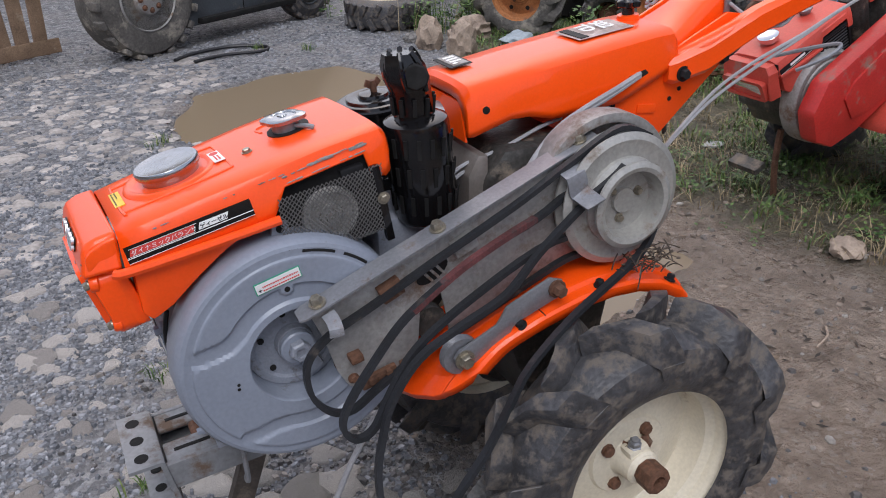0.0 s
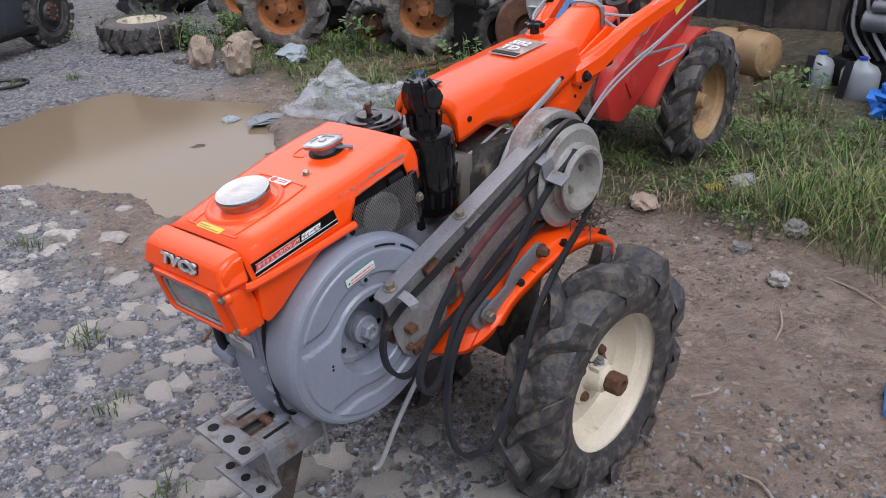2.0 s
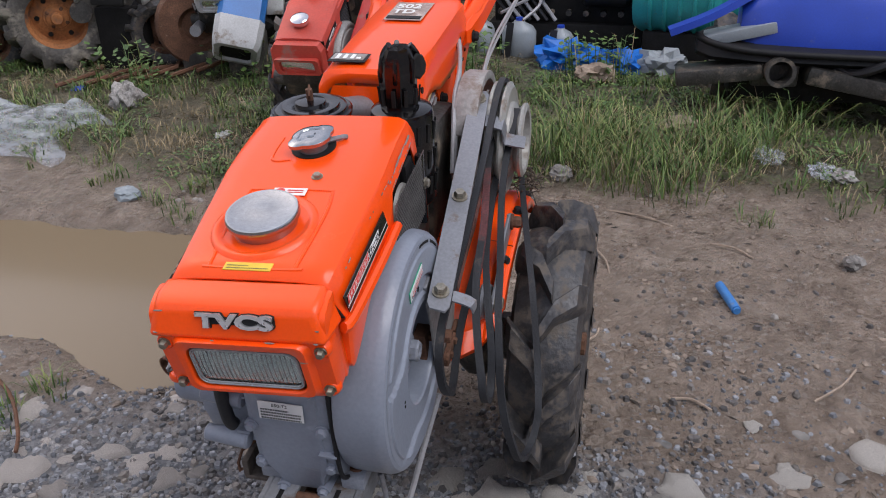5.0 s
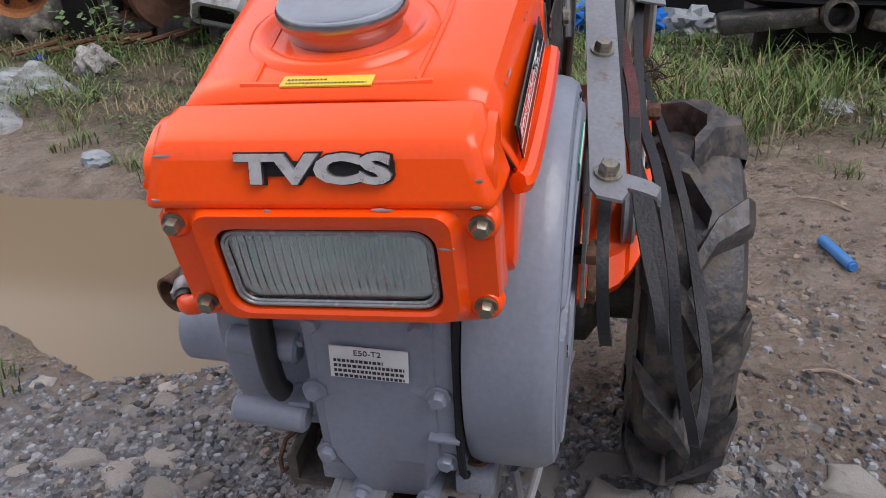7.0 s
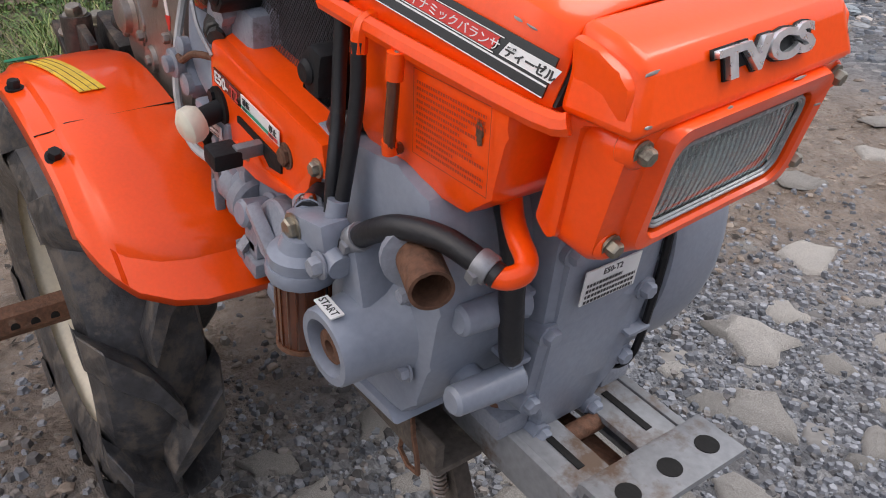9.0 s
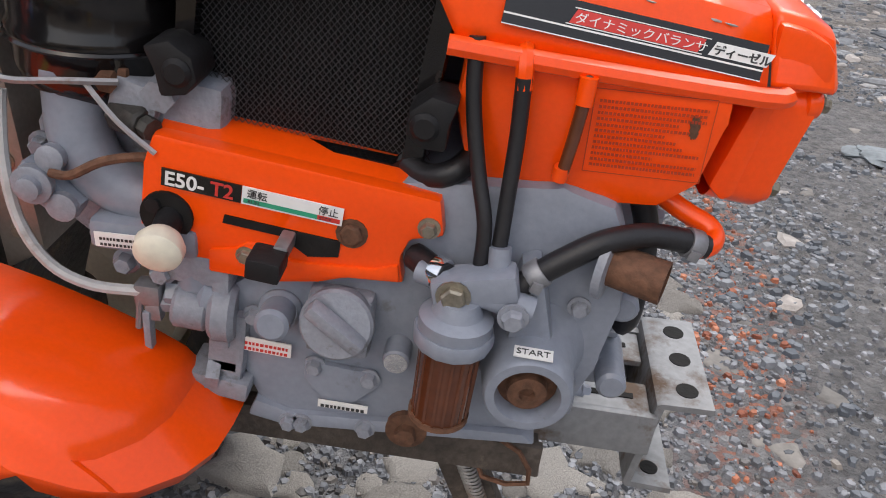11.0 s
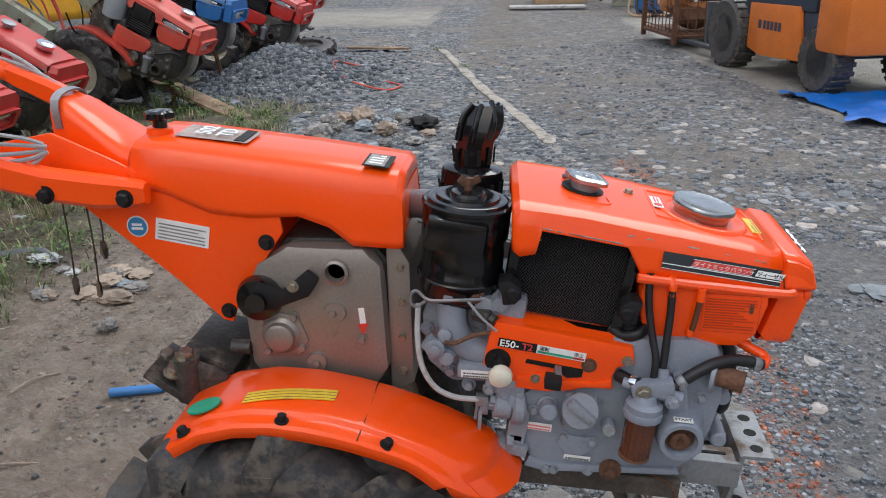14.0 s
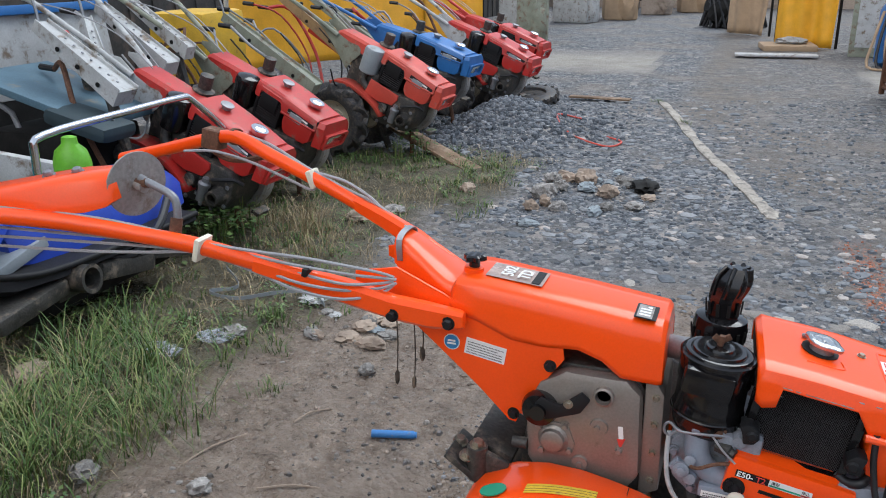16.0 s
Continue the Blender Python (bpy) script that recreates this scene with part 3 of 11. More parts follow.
def tan_share(x, y):
    """Share of trodden tan earth in the gravel, most beyond the kerb strip."""
    kx = np.interp(y, [3.2, 3.64, 4.75, 5.82, 7.1, 8.05], [0.63, 0.52, 0.21, -0.095, -0.40, -0.64])
    lane = sstep(-0.05, 0.35, x - kx) * sstep(1.4, 2.4, y)
    bare = sstep(0.85, 1.2, x) * sstep(-0.45, 0.35, y) * sstep(3.0, 2.0, y)
    rim = sstep(0.35, 0.0, np.abs(y - 2.3 - 0.3 * np.sin(x * 2))) * 0.6
    return np.clip(np.maximum(np.maximum(lane * (0.35 + 0.5 * np.exp(-((x - kx - 0.45) / 0.4) ** 2)), bare * 0.95), rim) * (0.75 + 0.5 * wob(x, y, 6, 24)), 0, 1)


def axis_steps(a0, a1, fine, far):
    mid = list(np.arange(a0, a1 + 1e-6, fine))
    out_, st, v = [], fine, a1
    while v < far:
        st *= 1.35
        v += st
        out_.append(v)
    lo, st, v = [], fine, a0
    while v > -far:
        st *= 1.35
        v -= st
        lo.append(v)
    return np.array(lo[::-1] + mid + out_)


gx, gy = axis_steps(-3.6, 3.6, 0.045, 90), axis_steps(-4.6, 8.0, 0.045, 90)
X, Y = np.meshgrid(gx, gy)
Z = height(X, Y)
nx, ny = len(gx), len(gy)
me = bpy.data.meshes.new("ground")
idx = np.arange(nx * ny).reshape(ny, nx)
quads = np.stack([idx[:-1, :-1], idx[:-1, 1:], idx[1:, 1:], idx[1:, :-1]], -1).reshape(-1, 4)
me.from_pydata(np.stack([X, Y, Z], -1).reshape(-1, 3).tolist(), [], quads.tolist())
me.polygons.foreach_set("use_smooth", [True] * len(me.polygons))
for nm, arr in zip(("wet", "grass", "mud", "slate", "concrete", "brick", "tan"), masks(X, Y) + (tan_share(X, Y),)):
    at = me.attributes.new(nm, "FLOAT", "POINT")
    at.data.foreach_set("value", arr.reshape(-1).astype(np.float32))


def ground_material():
    m = bpy.data.materials.new("yard_ground")
    m.use_nodes = True
    nd, ln = m.node_tree.nodes, m.node_tree.links
    b = nd["Principled BSDF"]
    pos = nd.new("ShaderNodeNewGeometry").outputs["Position"]

    def tex(scale, detail=8, rough=0.6):
        n = nd.new("ShaderNodeTexNoise")
        n.inputs["Scale"].default_value, n.inputs["Detail"].default_value, n.inputs["Roughness"].default_value = scale, detail, rough
        ln.new(pos, n.inputs["Vector"])
        return n.outputs["Fac"]

    def vor(scale, out_="Color", feat="F1"):
        n = nd.new("ShaderNodeTexVoronoi")
        n.feature = feat
        n.inputs["Scale"].default_value = scale
        wv = nd.new("ShaderNodeVectorMath")
        wv.operation = "ADD"
        nn = nd.new("ShaderNodeTexNoise")
        nn.inputs["Scale"].default_value = scale * 0.8
        ln.new(pos, nn.inputs["Vector"])
        sc = nd.new("ShaderNodeVectorMath")
        sc.operation = "SCALE"
        sc.inputs["Scale"].default_value = 0.6 / scale
        ln.new(nn.outputs["Color"], sc.inputs[0])
        ln.new(pos, wv.inputs[0])
        ln.new(sc.outputs[0], wv.inputs[1])
        ln.new(wv.outputs[0], n.inputs["Vector"])
        return n.outputs[out_]

    def ramp(fac, stops):
        r = nd.new("ShaderNodeValToRGB")
        els = r.color_ramp.elements
        while len(els) < len(stops):
            els.new(0.5)
        for e, (p, c) in zip(els, stops):
            e.position, e.color = p, (*c, 1)
        ln.new(fac, r.inputs["Fac"])
        return r.outputs["Color"]

    def mix(fac, a, c):
        x = nd.new("ShaderNodeMixRGB")
        if isinstance(fac, float):
            x.inputs["Fac"].default_value = fac
        else:
            ln.new(fac, x.inputs["Fac"])
        ln.new(a, x.inputs["Color1"])
        if isinstance(c, tuple):
            x.inputs["Color2"].default_value = (*c, 1)
        else:
            ln.new(c, x.inputs["Color2"])
        return x.outputs["Color"]

    def attr(n):
        a = nd.new("ShaderNodeAttribute")
        a.attribute_name = n
        return a.outputs["Fac"]

    def times(a, k, off=0.0):
        x = nd.new("ShaderNodeMath")
        x.operation = "MULTIPLY_ADD"
        x.use_clamp = True
        ln.new(a, x.inputs[0])
        x.inputs[1].default_value, x.inputs[2].default_value = k, off
        return x.outputs[0]

    fine, mid, big = tex(95), tex(14), tex(1.7)
    bit = nd.new("ShaderNodeSeparateColor")
    ln.new(vor(38), bit.inputs[0])
    bit2 = nd.new("ShaderNodeSeparateColor")
    ln.new(vor(85), bit2.inputs[0])
    gravel = ramp(bit.outputs[0], [(0.0, (0.055, 0.058, 0.066)), (0.45, (0.145, 0.15, 0.162)), (0.8, (0.285, 0.288, 0.298)), (1.0, (0.46, 0.45, 0.44))])
    gravel = mix(0.45, gravel, ramp(bit2.outputs[0], [(0.0, (0.045, 0.048, 0.056)), (0.6, (0.17, 0.175, 0.187)), (1.0, (0.45, 0.445, 0.44))]))
    gravel = mix(times(tex(3.4), 1.6, -0.66), gravel, (0.30, 0.275, 0.25))
    bit3 = nd.new("ShaderNodeSeparateColor")
    ln.new(vor(13), bit3.inputs[0])
    slate = ramp(bit.outputs[1], [(0.0, (0.045, 0.050, 0.058)), (0.5, (0.105, 0.112, 0.125)), (0.82, (0.20, 0.205, 0.215)), (1.0, (0.36, 0.35, 0.335))])
    slate = mix(times(bit3.outputs[1], 3.0, -2.05), slate, ramp(bit3.outputs[0], [(0.0, (0.12, 0.135, 0.15)), (0.4, (0.23, 0.245, 0.255)), (0.7, (0.30, 0.27, 0.25)), (1.0, (0.40, 0.37, 0.34))]))
    slate = mix(times(tex(0.9), 3.0, -1.35), slate, (0.235, 0.20, 0.165))
    mud = ramp(tex(9, 12, 0.72), [(0.32, (0.115, 0.086, 0.064)), (0.46, (0.222, 0.172, 0.132)), (0.57, (0.28, 0.222, 0.174)), (0.72, (0.40, 0.33, 0.268))])
    mud = mix(times(bit2.outputs[1], 5.0, -4.2), mud, (0.3, 0.26, 0.22))
    soil = ramp(mid, [(0.3, (0.055, 0.05, 0.03)), (0.6, (0.125, 0.105, 0.065)), (0.8, (0.2, 0.165, 0.11))])
    conc = ramp(mid, [(0.3, (0.29, 0.265, 0.23)), (0.7, (0.42, 0.39, 0.345))])
    conc = mix(times(big, 2.5, -1.0), conc, (0.24, 0.215, 0.185))
    col = mix(attr("slate"), gravel, slate)
    col = mix(times(attr("tan"), 1.15), col, mix(attr("slate"), ramp(tex(30), [(0.3, (0.075, 0.073, 0.073)), (0.5, (0.135, 0.130, 0.127)), (0.72, (0.235, 0.22, 0.207))]), ramp(tex(7, 12, 0.7), [(0.34, (0.075, 0.078, 0.085)), (0.46, (0.15, 0.13, 0.11)), (0.6, (0.215, 0.18, 0.145)), (0.75, (0.29, 0.25, 0.205))])))
    col = mix(attr("mud"), col, mud)
    col = mix(attr("grass"), col, soil)
    col = mix(attr("concrete"), col, conc)
    brick = nd.new("ShaderNodeMath")
    brick.operation = "MULTIPLY"
    ln.new(attr("brick"), brick.inputs[0])
    ln.new(times(bit2.outputs[2], 2.5, -1.2), brick.inputs[1])
    col = mix(brick.outputs[0], col, (0.42, 0.15, 0.085))
    col = mix(times(attr("wet"), 0.75), col, (0.10, 0.07, 0.046))
    ln.new(col, b.inputs["Base Color"])
    # damp patches gloss
    ro = nd.new("ShaderNodeMath")
    ro.operation = "MULTIPLY_ADD"
    ro.use_clamp = True
    ln.new(attr("mud"), ro.inputs[0])
    ro.inputs[1].default_value = -0.50
    ro.inputs[2].default_value = 0.82
    r2 = nd.new("ShaderNodeMath")
    r2.operation = "MULTIPLY_ADD"
    ln.new(tex(4), r2.inputs[0])
    r2.inputs[1].default_value = 1.1
    r2.inputs[2].default_value = -0.58
    r3 = nd.new("ShaderNodeMath")
    r3.operation = "ADD"
    ln.new(ro.outputs[0], r3.inputs[0])
    ln.new(r2.outputs[0], r3.inputs[1])
    ln.new(r3.outputs[0], b.inputs["Roughness"])
    h = nd.new("ShaderNodeMath")
    h.operation = "ADD"
    ln.new(vor(38, "Distance"), h.inputs[0])
    hm = nd.new("ShaderNodeMath")
    hm.operation = "MULTIPLY_ADD"
    ln.new(tex(24, 10, 0.7), hm.inputs[0])
    hm.inputs[1].default_value = 1.6
    ln.new(fine, hm.inputs[2])
    ln.new(hm.outputs[0], h.inputs[1])
    bp = nd.new("ShaderNodeBump")
    bp.inputs["Strength"].default_value = 0.9
    bp.inputs["Distance"].default_value = 0.016
    bp.invert = True
    ln.new(h.outputs[0], bp.inputs["Height"])
    ln.new(bp.outputs["Normal"], b.inputs["Normal"])
    return m


me.materials.append(ground_material())
ground = tagged(new("ground", me), "wet yard of gravel, brown mud and embedded stones", "ground", "", "structure")


def hz(x, y):
    return float(height(np.array([float(x)]), np.array([float(y)]))[0])


# muddy puddle
pw = B()
xs, ys = np.arange(-1.7, 0.5, 0.1), np.arange(-4.1, -0.2, 0.1)
for i in range(len(xs) - 1):
    for j in range(len(ys) - 1):
        pw.add([(xs[i], ys[j], -0.018), (xs[i + 1], ys[j], -0.018), (xs[i + 1], ys[j + 1], -0.018), (xs[i], ys[j + 1], -0.018)], [(0, 1, 2, 3)])
tagged(part("puddle_water", pw, WATER), "shallow puddle of brown muddy water", "water", "", "structure")

# concrete kerb strip in the yard
kerb = B()
line = curve([(-0.655, 8.1), (-0.36, 6.95), (-0.055, 5.65), (0.222, 4.71), (0.411, 4.03), (0.48, 3.75)], 8)
rings = []
for i, p in enumerate(line):
    w = 0.046 + 0.016 * math.sin(i * 1.3) * (i % 3) * 0.4
    h = 0.012 * (1 if i < len(line) - 8 else max(0.1, (len(line) - i) / 8))
    z = hz(p.x, p.y)
    rings.append([(p.x - w, p.y, z - 0.05), (p.x - w, p.y, z + h), (p.x - w + 0.015, p.y, z + h + 0.008), (p.x + w - 0.015, p.y, z + h + 0.004 * math.sin(i)), (p.x + w, p.y, z + h * 0.8), (p.x + w, p.y, z - 0.05)])
tagged(part("kerb_strip", B().loft(rings), KERB), "broken pale concrete edge strip", "kerb", "", "structure")


# stones, gravel and grass
def scatter(n, x0, x1, y0, y1, want, seed):
    """Random places, kept by the chance that want(masks, x, y) gives."""
    rs = np.random.RandomState(seed)
    x, y = rs.uniform(x0, x1, n), rs.uniform(y0, y1, n)
    keep = rs.uniform(0, 1, n) < want(masks(x, y), x, y)
    x, y = x[keep], y[keep]
    return list(zip(x.tolist(), y.tolist(), height(x, y).tolist()))


def stuff(name, b, material, label, category, sharp=25):
    return tagged(part(name, b, material, None, "", sharp), label, category, "", "stuff")


def dry(mk, x, y):
    pud, gr, mud, sl, conc, brick = mk
    return (1 - pud) * (1 - gr) * (1 - 0.86 * mud) * (1 - sl) * (1 - conc)


def stones(name, places, sizes, flat, n, rings, material, label, category, seed, rough=0.25, smooth=False, sink=0.0):
    """Many rough stones in one mesh: rings are (share of radius, share of height)."""
    rs = np.random.RandomState(seed)
    p = np.array(places)
    N = len(p)
    s = rs.choice(sizes, N) * rs.uniform(0.8, 1.2, N)
    hgt = s * rs.uniform(flat[0], flat[1], N)
    ang = 2 * np.pi * np.arange(n) / n
    rad = s[:, None] * rs.uniform(1 - rough, 1 + rough * 0.4, (N, n))
    el = rs.uniform(0.6, 1.0, N)
    turn = rs.uniform(0, 6.283, N)
    lean = rs.uniform(-0.35, 0.35, (N, 2))
    vs = []
    for q, h in rings:
        u = rad * q * np.cos(ang)
        v = rad * q * np.sin(ang) * el[:, None]
        x = p[:, :1] + u * np.cos(turn)[:, None] - v * np.sin(turn)[:, None]
        y = p[:, 1:2] + u * np.sin(turn)[:, None] + v * np.cos(turn)[:, None]
        z = p[:, 2:3] + hgt[:, None] * (h - sink) * rs.uniform(0.85, 1.15, (N, n)) + (u * lean[:, :1] + v * lean[:, 1:]) * flat[0] * max(h, 0)
        vs.append(np.stack([x, y, z], -1))
    V = np.stack(vs, 1).reshape(-1, 3)
    R = len(rings)
    k = np.arange(n)
    one = [np.stack([j * n + k, j * n + (k + 1) % n, (j + 1) * n + (k + 1) % n, (j + 1) * n + k], -1).reshape(-1) for j in range(R - 1)]
    loops1 = np.concatenate(one + [(R - 1) * n + k])
    loops = (loops1[None, :] + (np.arange(N) * n * R)[:, None]).reshape(-1)
    tot1 = np.array([4] * (n * (R - 1)) + [n])
    tot = np.tile(tot1, N)
    me = bpy.data.meshes.new(name)
    me.vertices.add(len(V))
    me.vertices.foreach_set("co", V.reshape(-1).astype(np.float32))
    me.loops.add(len(loops))
    me.loops.foreach_set("vertex_index", loops.astype(np.int32))
    me.polygons.add(len(tot))
    me.polygons.foreach_set("loop_start", np.concatenate([[0], np.cumsum(tot)[:-1]]).astype(np.int32))
    me.polygons.foreach_set("use_smooth", np.full(len(tot), smooth))
    me.update(calc_edges=True)
    me.materials.append(material)
    return tagged(new(name, me), label, category, "", "stuff")


CHIP = ((1.0, -0.3), (0.97, 0.45), (0.55, 1.0))
LOW_CHIP = ((1.0, -0.35), (0.58, 0.8))
DOME = ((1.04, -0.35), (0.93, 0.42), (0.70, 0.82), (0.36, 1.0))
rnd = random.Random(5)
yard = lambda mk, x, y: dry(mk, x, y)
# weight that peaks at the middle of the tractor's footprint
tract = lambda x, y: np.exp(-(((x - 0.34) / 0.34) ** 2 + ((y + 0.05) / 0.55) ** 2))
stones("loose_gravel", scatter(88000, -0.5, 1.9, -2.6, 1.6, lambda mk, x, y: dry(mk, x, y) * (0.5 + 0.4 * (wob(x, y, 6, 24) > -0.05)) * (1 - 0.85 * tan_share(x, y)), 21), (0.0042, 0.0052, 0.0065, 0.0085, 0.0125), (0.4, 0.75), 5, LOW_CHIP, GRAVEL, "loose blue-grey and tan gravel", "gravel", 1)
stones("outlying_gravel", scatter(16000, -1.6, 3.4, -5.2, 2.5, lambda mk, x, y: dry(mk, x, y) * ((y < -2.3) | (x > 1.7)), 25), (0.006, 0.009, 0.013, 0.018), (0.4, 0.8), 5, LOW_CHIP, GRAVEL, "loose blue-grey and tan gravel", "gravel", 2)
stones("side_gravel", scatter(20000, 0.6, 2.4, -0.6, 2.4, lambda mk, x, y: (1 - mk[4]) * tan_share(x, y) * (wob(x, y, 6, 24) > -0.15), 35), (0.003, 0.0045, 0.006, 0.009, 0.014, 0.02), (0.3, 0.6), 5, LOW_CHIP, SLATES, "fine blue-grey gravel on trodden earth", "gravel", 9)
stones("brick_chips", scatter(5000, 0.5, 1.4, -0.2, 3.6, lambda mk, x, y: mk[5] * (wob(x, y, 9, 28) > -0.3), 36), (0.003, 0.005, 0.008, 0.012), (0.4, 0.8), 5, LOW_CHIP, BRICK, "crumbs of orange-red brick", "gravel", 10)
# dark gravel, most of it beneath the tractor, some in a strip beside it
stones("wet_gravel", scatter(26000, -1.0, 1.2, -1.3, 1.2, lambda mk, x, y: (0.02 + 0.9 * tract(x, y) + 0.3 * np.exp(-(((x + 0.35) / 0.5) ** 2 + ((y - 0.62) / 0.15) ** 2))) * (1 - mk[0]) * (1 - mk[1]), 22), (0.004, 0.0055, 0.0075, 0.010, 0.014), (0.4, 0.75), 5, LOW_CHIP, GRAVEL_D, "dark gravel and clods, densest under the tractor", "gravel", 3)
stones("slate_gravel", scatter(46000, -2.3, 3.0, 2.0, 8.5, lambda mk, x, y: mk[3] * (1 - mk[1]) * (1 - mk[4]) * (0.3 + 0.7 * (wob(x, y, 3, 20) > 0)) * (1 - 0.75 * tan_share(x, y)) * np.exp(-(y - 2) / 4), 23), (0.005, 0.007, 0.009, 0.012, 0.018, 0.028), (0.3, 0.6), 5, LOW_CHIP, SLATES, "blue-grey crushed slate and broken tile", "gravel", 4)
stones("yard_flats", scatter(6500, -1.6, 3.2, 2.0, 8.5, lambda mk, x, y: mk[3] * (1 - mk[1]) * (1 - mk[4]) * (0.25 + 0.75 * (wob(x, y, 3, 20) > -0.1)) * np.exp(-(y - 2) / 5), 44), (0.011, 0.015, 0.021, 0.030, 0.044), (0.14, 0.34), 6, CHIP, FLATS, "pale and blue-grey flat stones trodden into the lane", "stones", 14, 0.5, False, 0.1)
stones("slate_pieces", scatter(620, -2.0, 3.0, 2.0, 8.5, lambda mk, x, y: mk[3] * (1 - mk[1]) * (1 - mk[4]) * (1 - 0.85 * tan_share(x, y)) * (0.35 + 0.65 * (x < 0.3)), 27), (0.03, 0.042, 0.06), (0.14, 0.3), 6, CHIP, SLATES, "flat pieces of broken slate", "stones", 5, 0.55)
stones("heap_stones", scatter(9000, -2.9, -0.7, 4.6, 7.4, lambda mk, x, y: np.exp(-(((x + 1.80) / 0.62) ** 2 + ((y - 5.95) / 0.85) ** 2)), 51), (0.011, 0.016, 0.023, 0.034), (0.5, 0.95), 5, CHIP, SLATES, "heap of blue-grey crushed stone", "stones", 15, 0.45)
cobbles = []
crs = np.random.RandomState(24)
for i in range(48):
    for j in range(92):
        cobbles.append((-0.25 + (i + crs.uniform(0.1, 0.9)) * 0.074, -4.4 + (j + crs.uniform(0.1, 0.9)) * 0.074))
cx_, cy_ = np.array(cobbles).T
keep = crs.uniform(0, 1, len(cx_)) < dry(masks(cx_, cy_), cx_, cy_) * (0.62 + 0.38 * (wob(cx_, cy_, 6, 24) > -0.1)) * (1 - 0.35 * tract(cx_ + 0.28, cy_)) * (1 - 0.9 * tan_share(cx_, cy_))
cx_, cy_ = cx_[keep], cy_[keep]
pale = cy_ + 0.35 * wob(cx_, cy_, 3, 20) < -0.25
places = np.stack([cx_, cy_, height(cx_, cy_)], -1)


def set_stones(spots, sizes, material, seed, rise):
    """Worn stones trodden into the yard, each a piece of the ground; eight outlines in turn."""
    r_ = random.Random(seed)
    outlines = []
    for k in range(8):
        sb_ = B()
        n = 10
        el = r_.uniform(0.55, 0.95)
        rad = [r_.uniform(0.58, 1.18) for _ in range(n)]
        for q, h in DOME:
            sb_.v += [(rad[i] * q * math.cos(6.2832 * i / n), rad[i] * q * el * math.sin(6.2832 * i / n), h * r_.uniform(0.8, 1.2)) for i in range(n)]
        for j in range(3):
            sb_.f += [(j * n + i, j * n + (i + 1) % n, (j + 1) * n + (i + 1) % n, (j + 1) * n + i) for i in range(n)]
        sb_.f.append(tuple(range(3 * n, 4 * n)))
        outlines.append(mesh_of(sb_, "stone", material, 45))
    for x, y, z in spots:
        w = r_.choice(sizes) * r_.uniform(0.8, 1.2)
        ob = new("stone", r_.choice(outlines))
        ob.parent = ground
        ob.matrix_world = Matrix.LocRotScale((x, y, z + 0.25 * w * rise), Euler((r_.uniform(-0.05, 0.05), r_.uniform(-0.05, 0.05), r_.uniform(0, 6.28))), (w, w, w * rise * r_.uniform(0.7, 1.3)))


near = pale & (cx_ > 0.15) & (cx_ < 1.6) & (cy_ > -1.55)
set_stones(places[near].tolist(), (0.016, 0.024, 0.034, 0.045, 0.058), PALE_STONE, 61, 0.16)
pale = pale & ~near
stones("embedded_stones", places[pale], (0.016, 0.024, 0.034, 0.045, 0.058), (0.10, 0.22), 9, DOME, COBBLE, "pale worn stones trodden into the yard", "stones", 6, 0.5, True, 0.10)
cream = ~pale & ~near & (cx_ < 1.02 + 0.25 * wob(cx_, cy_, 3, 20)) & ((cy_ < 0.35) | (crs.uniform(0, 1, len(cx_)) < 0.35))
rest = ~pale & ~near & ~cream & (crs.uniform(0, 1, len(cx_)) < 0.3)
set_stones(places[cream].tolist(), (0.020, 0.030, 0.042, 0.056, 0.070), CREAM_STONE, 62, 0.16)
stones("earthy_stones", places[rest], (0.012, 0.018, 0.026, 0.036), (0.08, 0.15), 9, DOME, COBBLE_B, "earth-stained stones trodden into the yard", "stones", 13, 0.45, True, 0.15)
stones("flat_stones", scatter(260, 0.9, 2.5, -0.3, 4.2, lambda mk, x, y: (1 - mk[1]) * (1 - mk[4]) * (1 - mk[5]) * (0.3 + 0.7 * (wob(x, y, 3, 20) > 0)), 41), (0.018, 0.026, 0.036, 0.05), (0.12, 0.3), 6, CHIP, FLATS, "pale flat stones lying on the gravel", "stones", 12, 0.5)
stones("mud_pebbles", scatter(4200, -1.6, 0.3, -1.3, 2.4, lambda mk, x, y: mk[2] * (1 - mk[0]) * (1 - mk[1]) * (0.05 + 0.75 * np.exp(-((x + 1.22) / 0.13) ** 2) * (wob(x, y, 6, 24) > -0.1)), 28), (0.003, 0.005, 0.008, 0.013), (0.4, 0.8), 6, CHIP, PEBBLE, "small pale pebbles on the mud", "gravel", 7)
stones("mud_clods", scatter(8000, -1.5, 0.4, -1.2, 2.4, lambda mk, x, y: mk[2] * (1 - mk[0]) * (0.2 + 0.8 * (wob(x, y, 9, 28) > 0.25)), 29), (0.003, 0.005, 0.008, 0.014), (0.2, 0.45), 6, CHIP, CLOD, "crumbs and clods of brown mud", "mud", 8, 0.4)

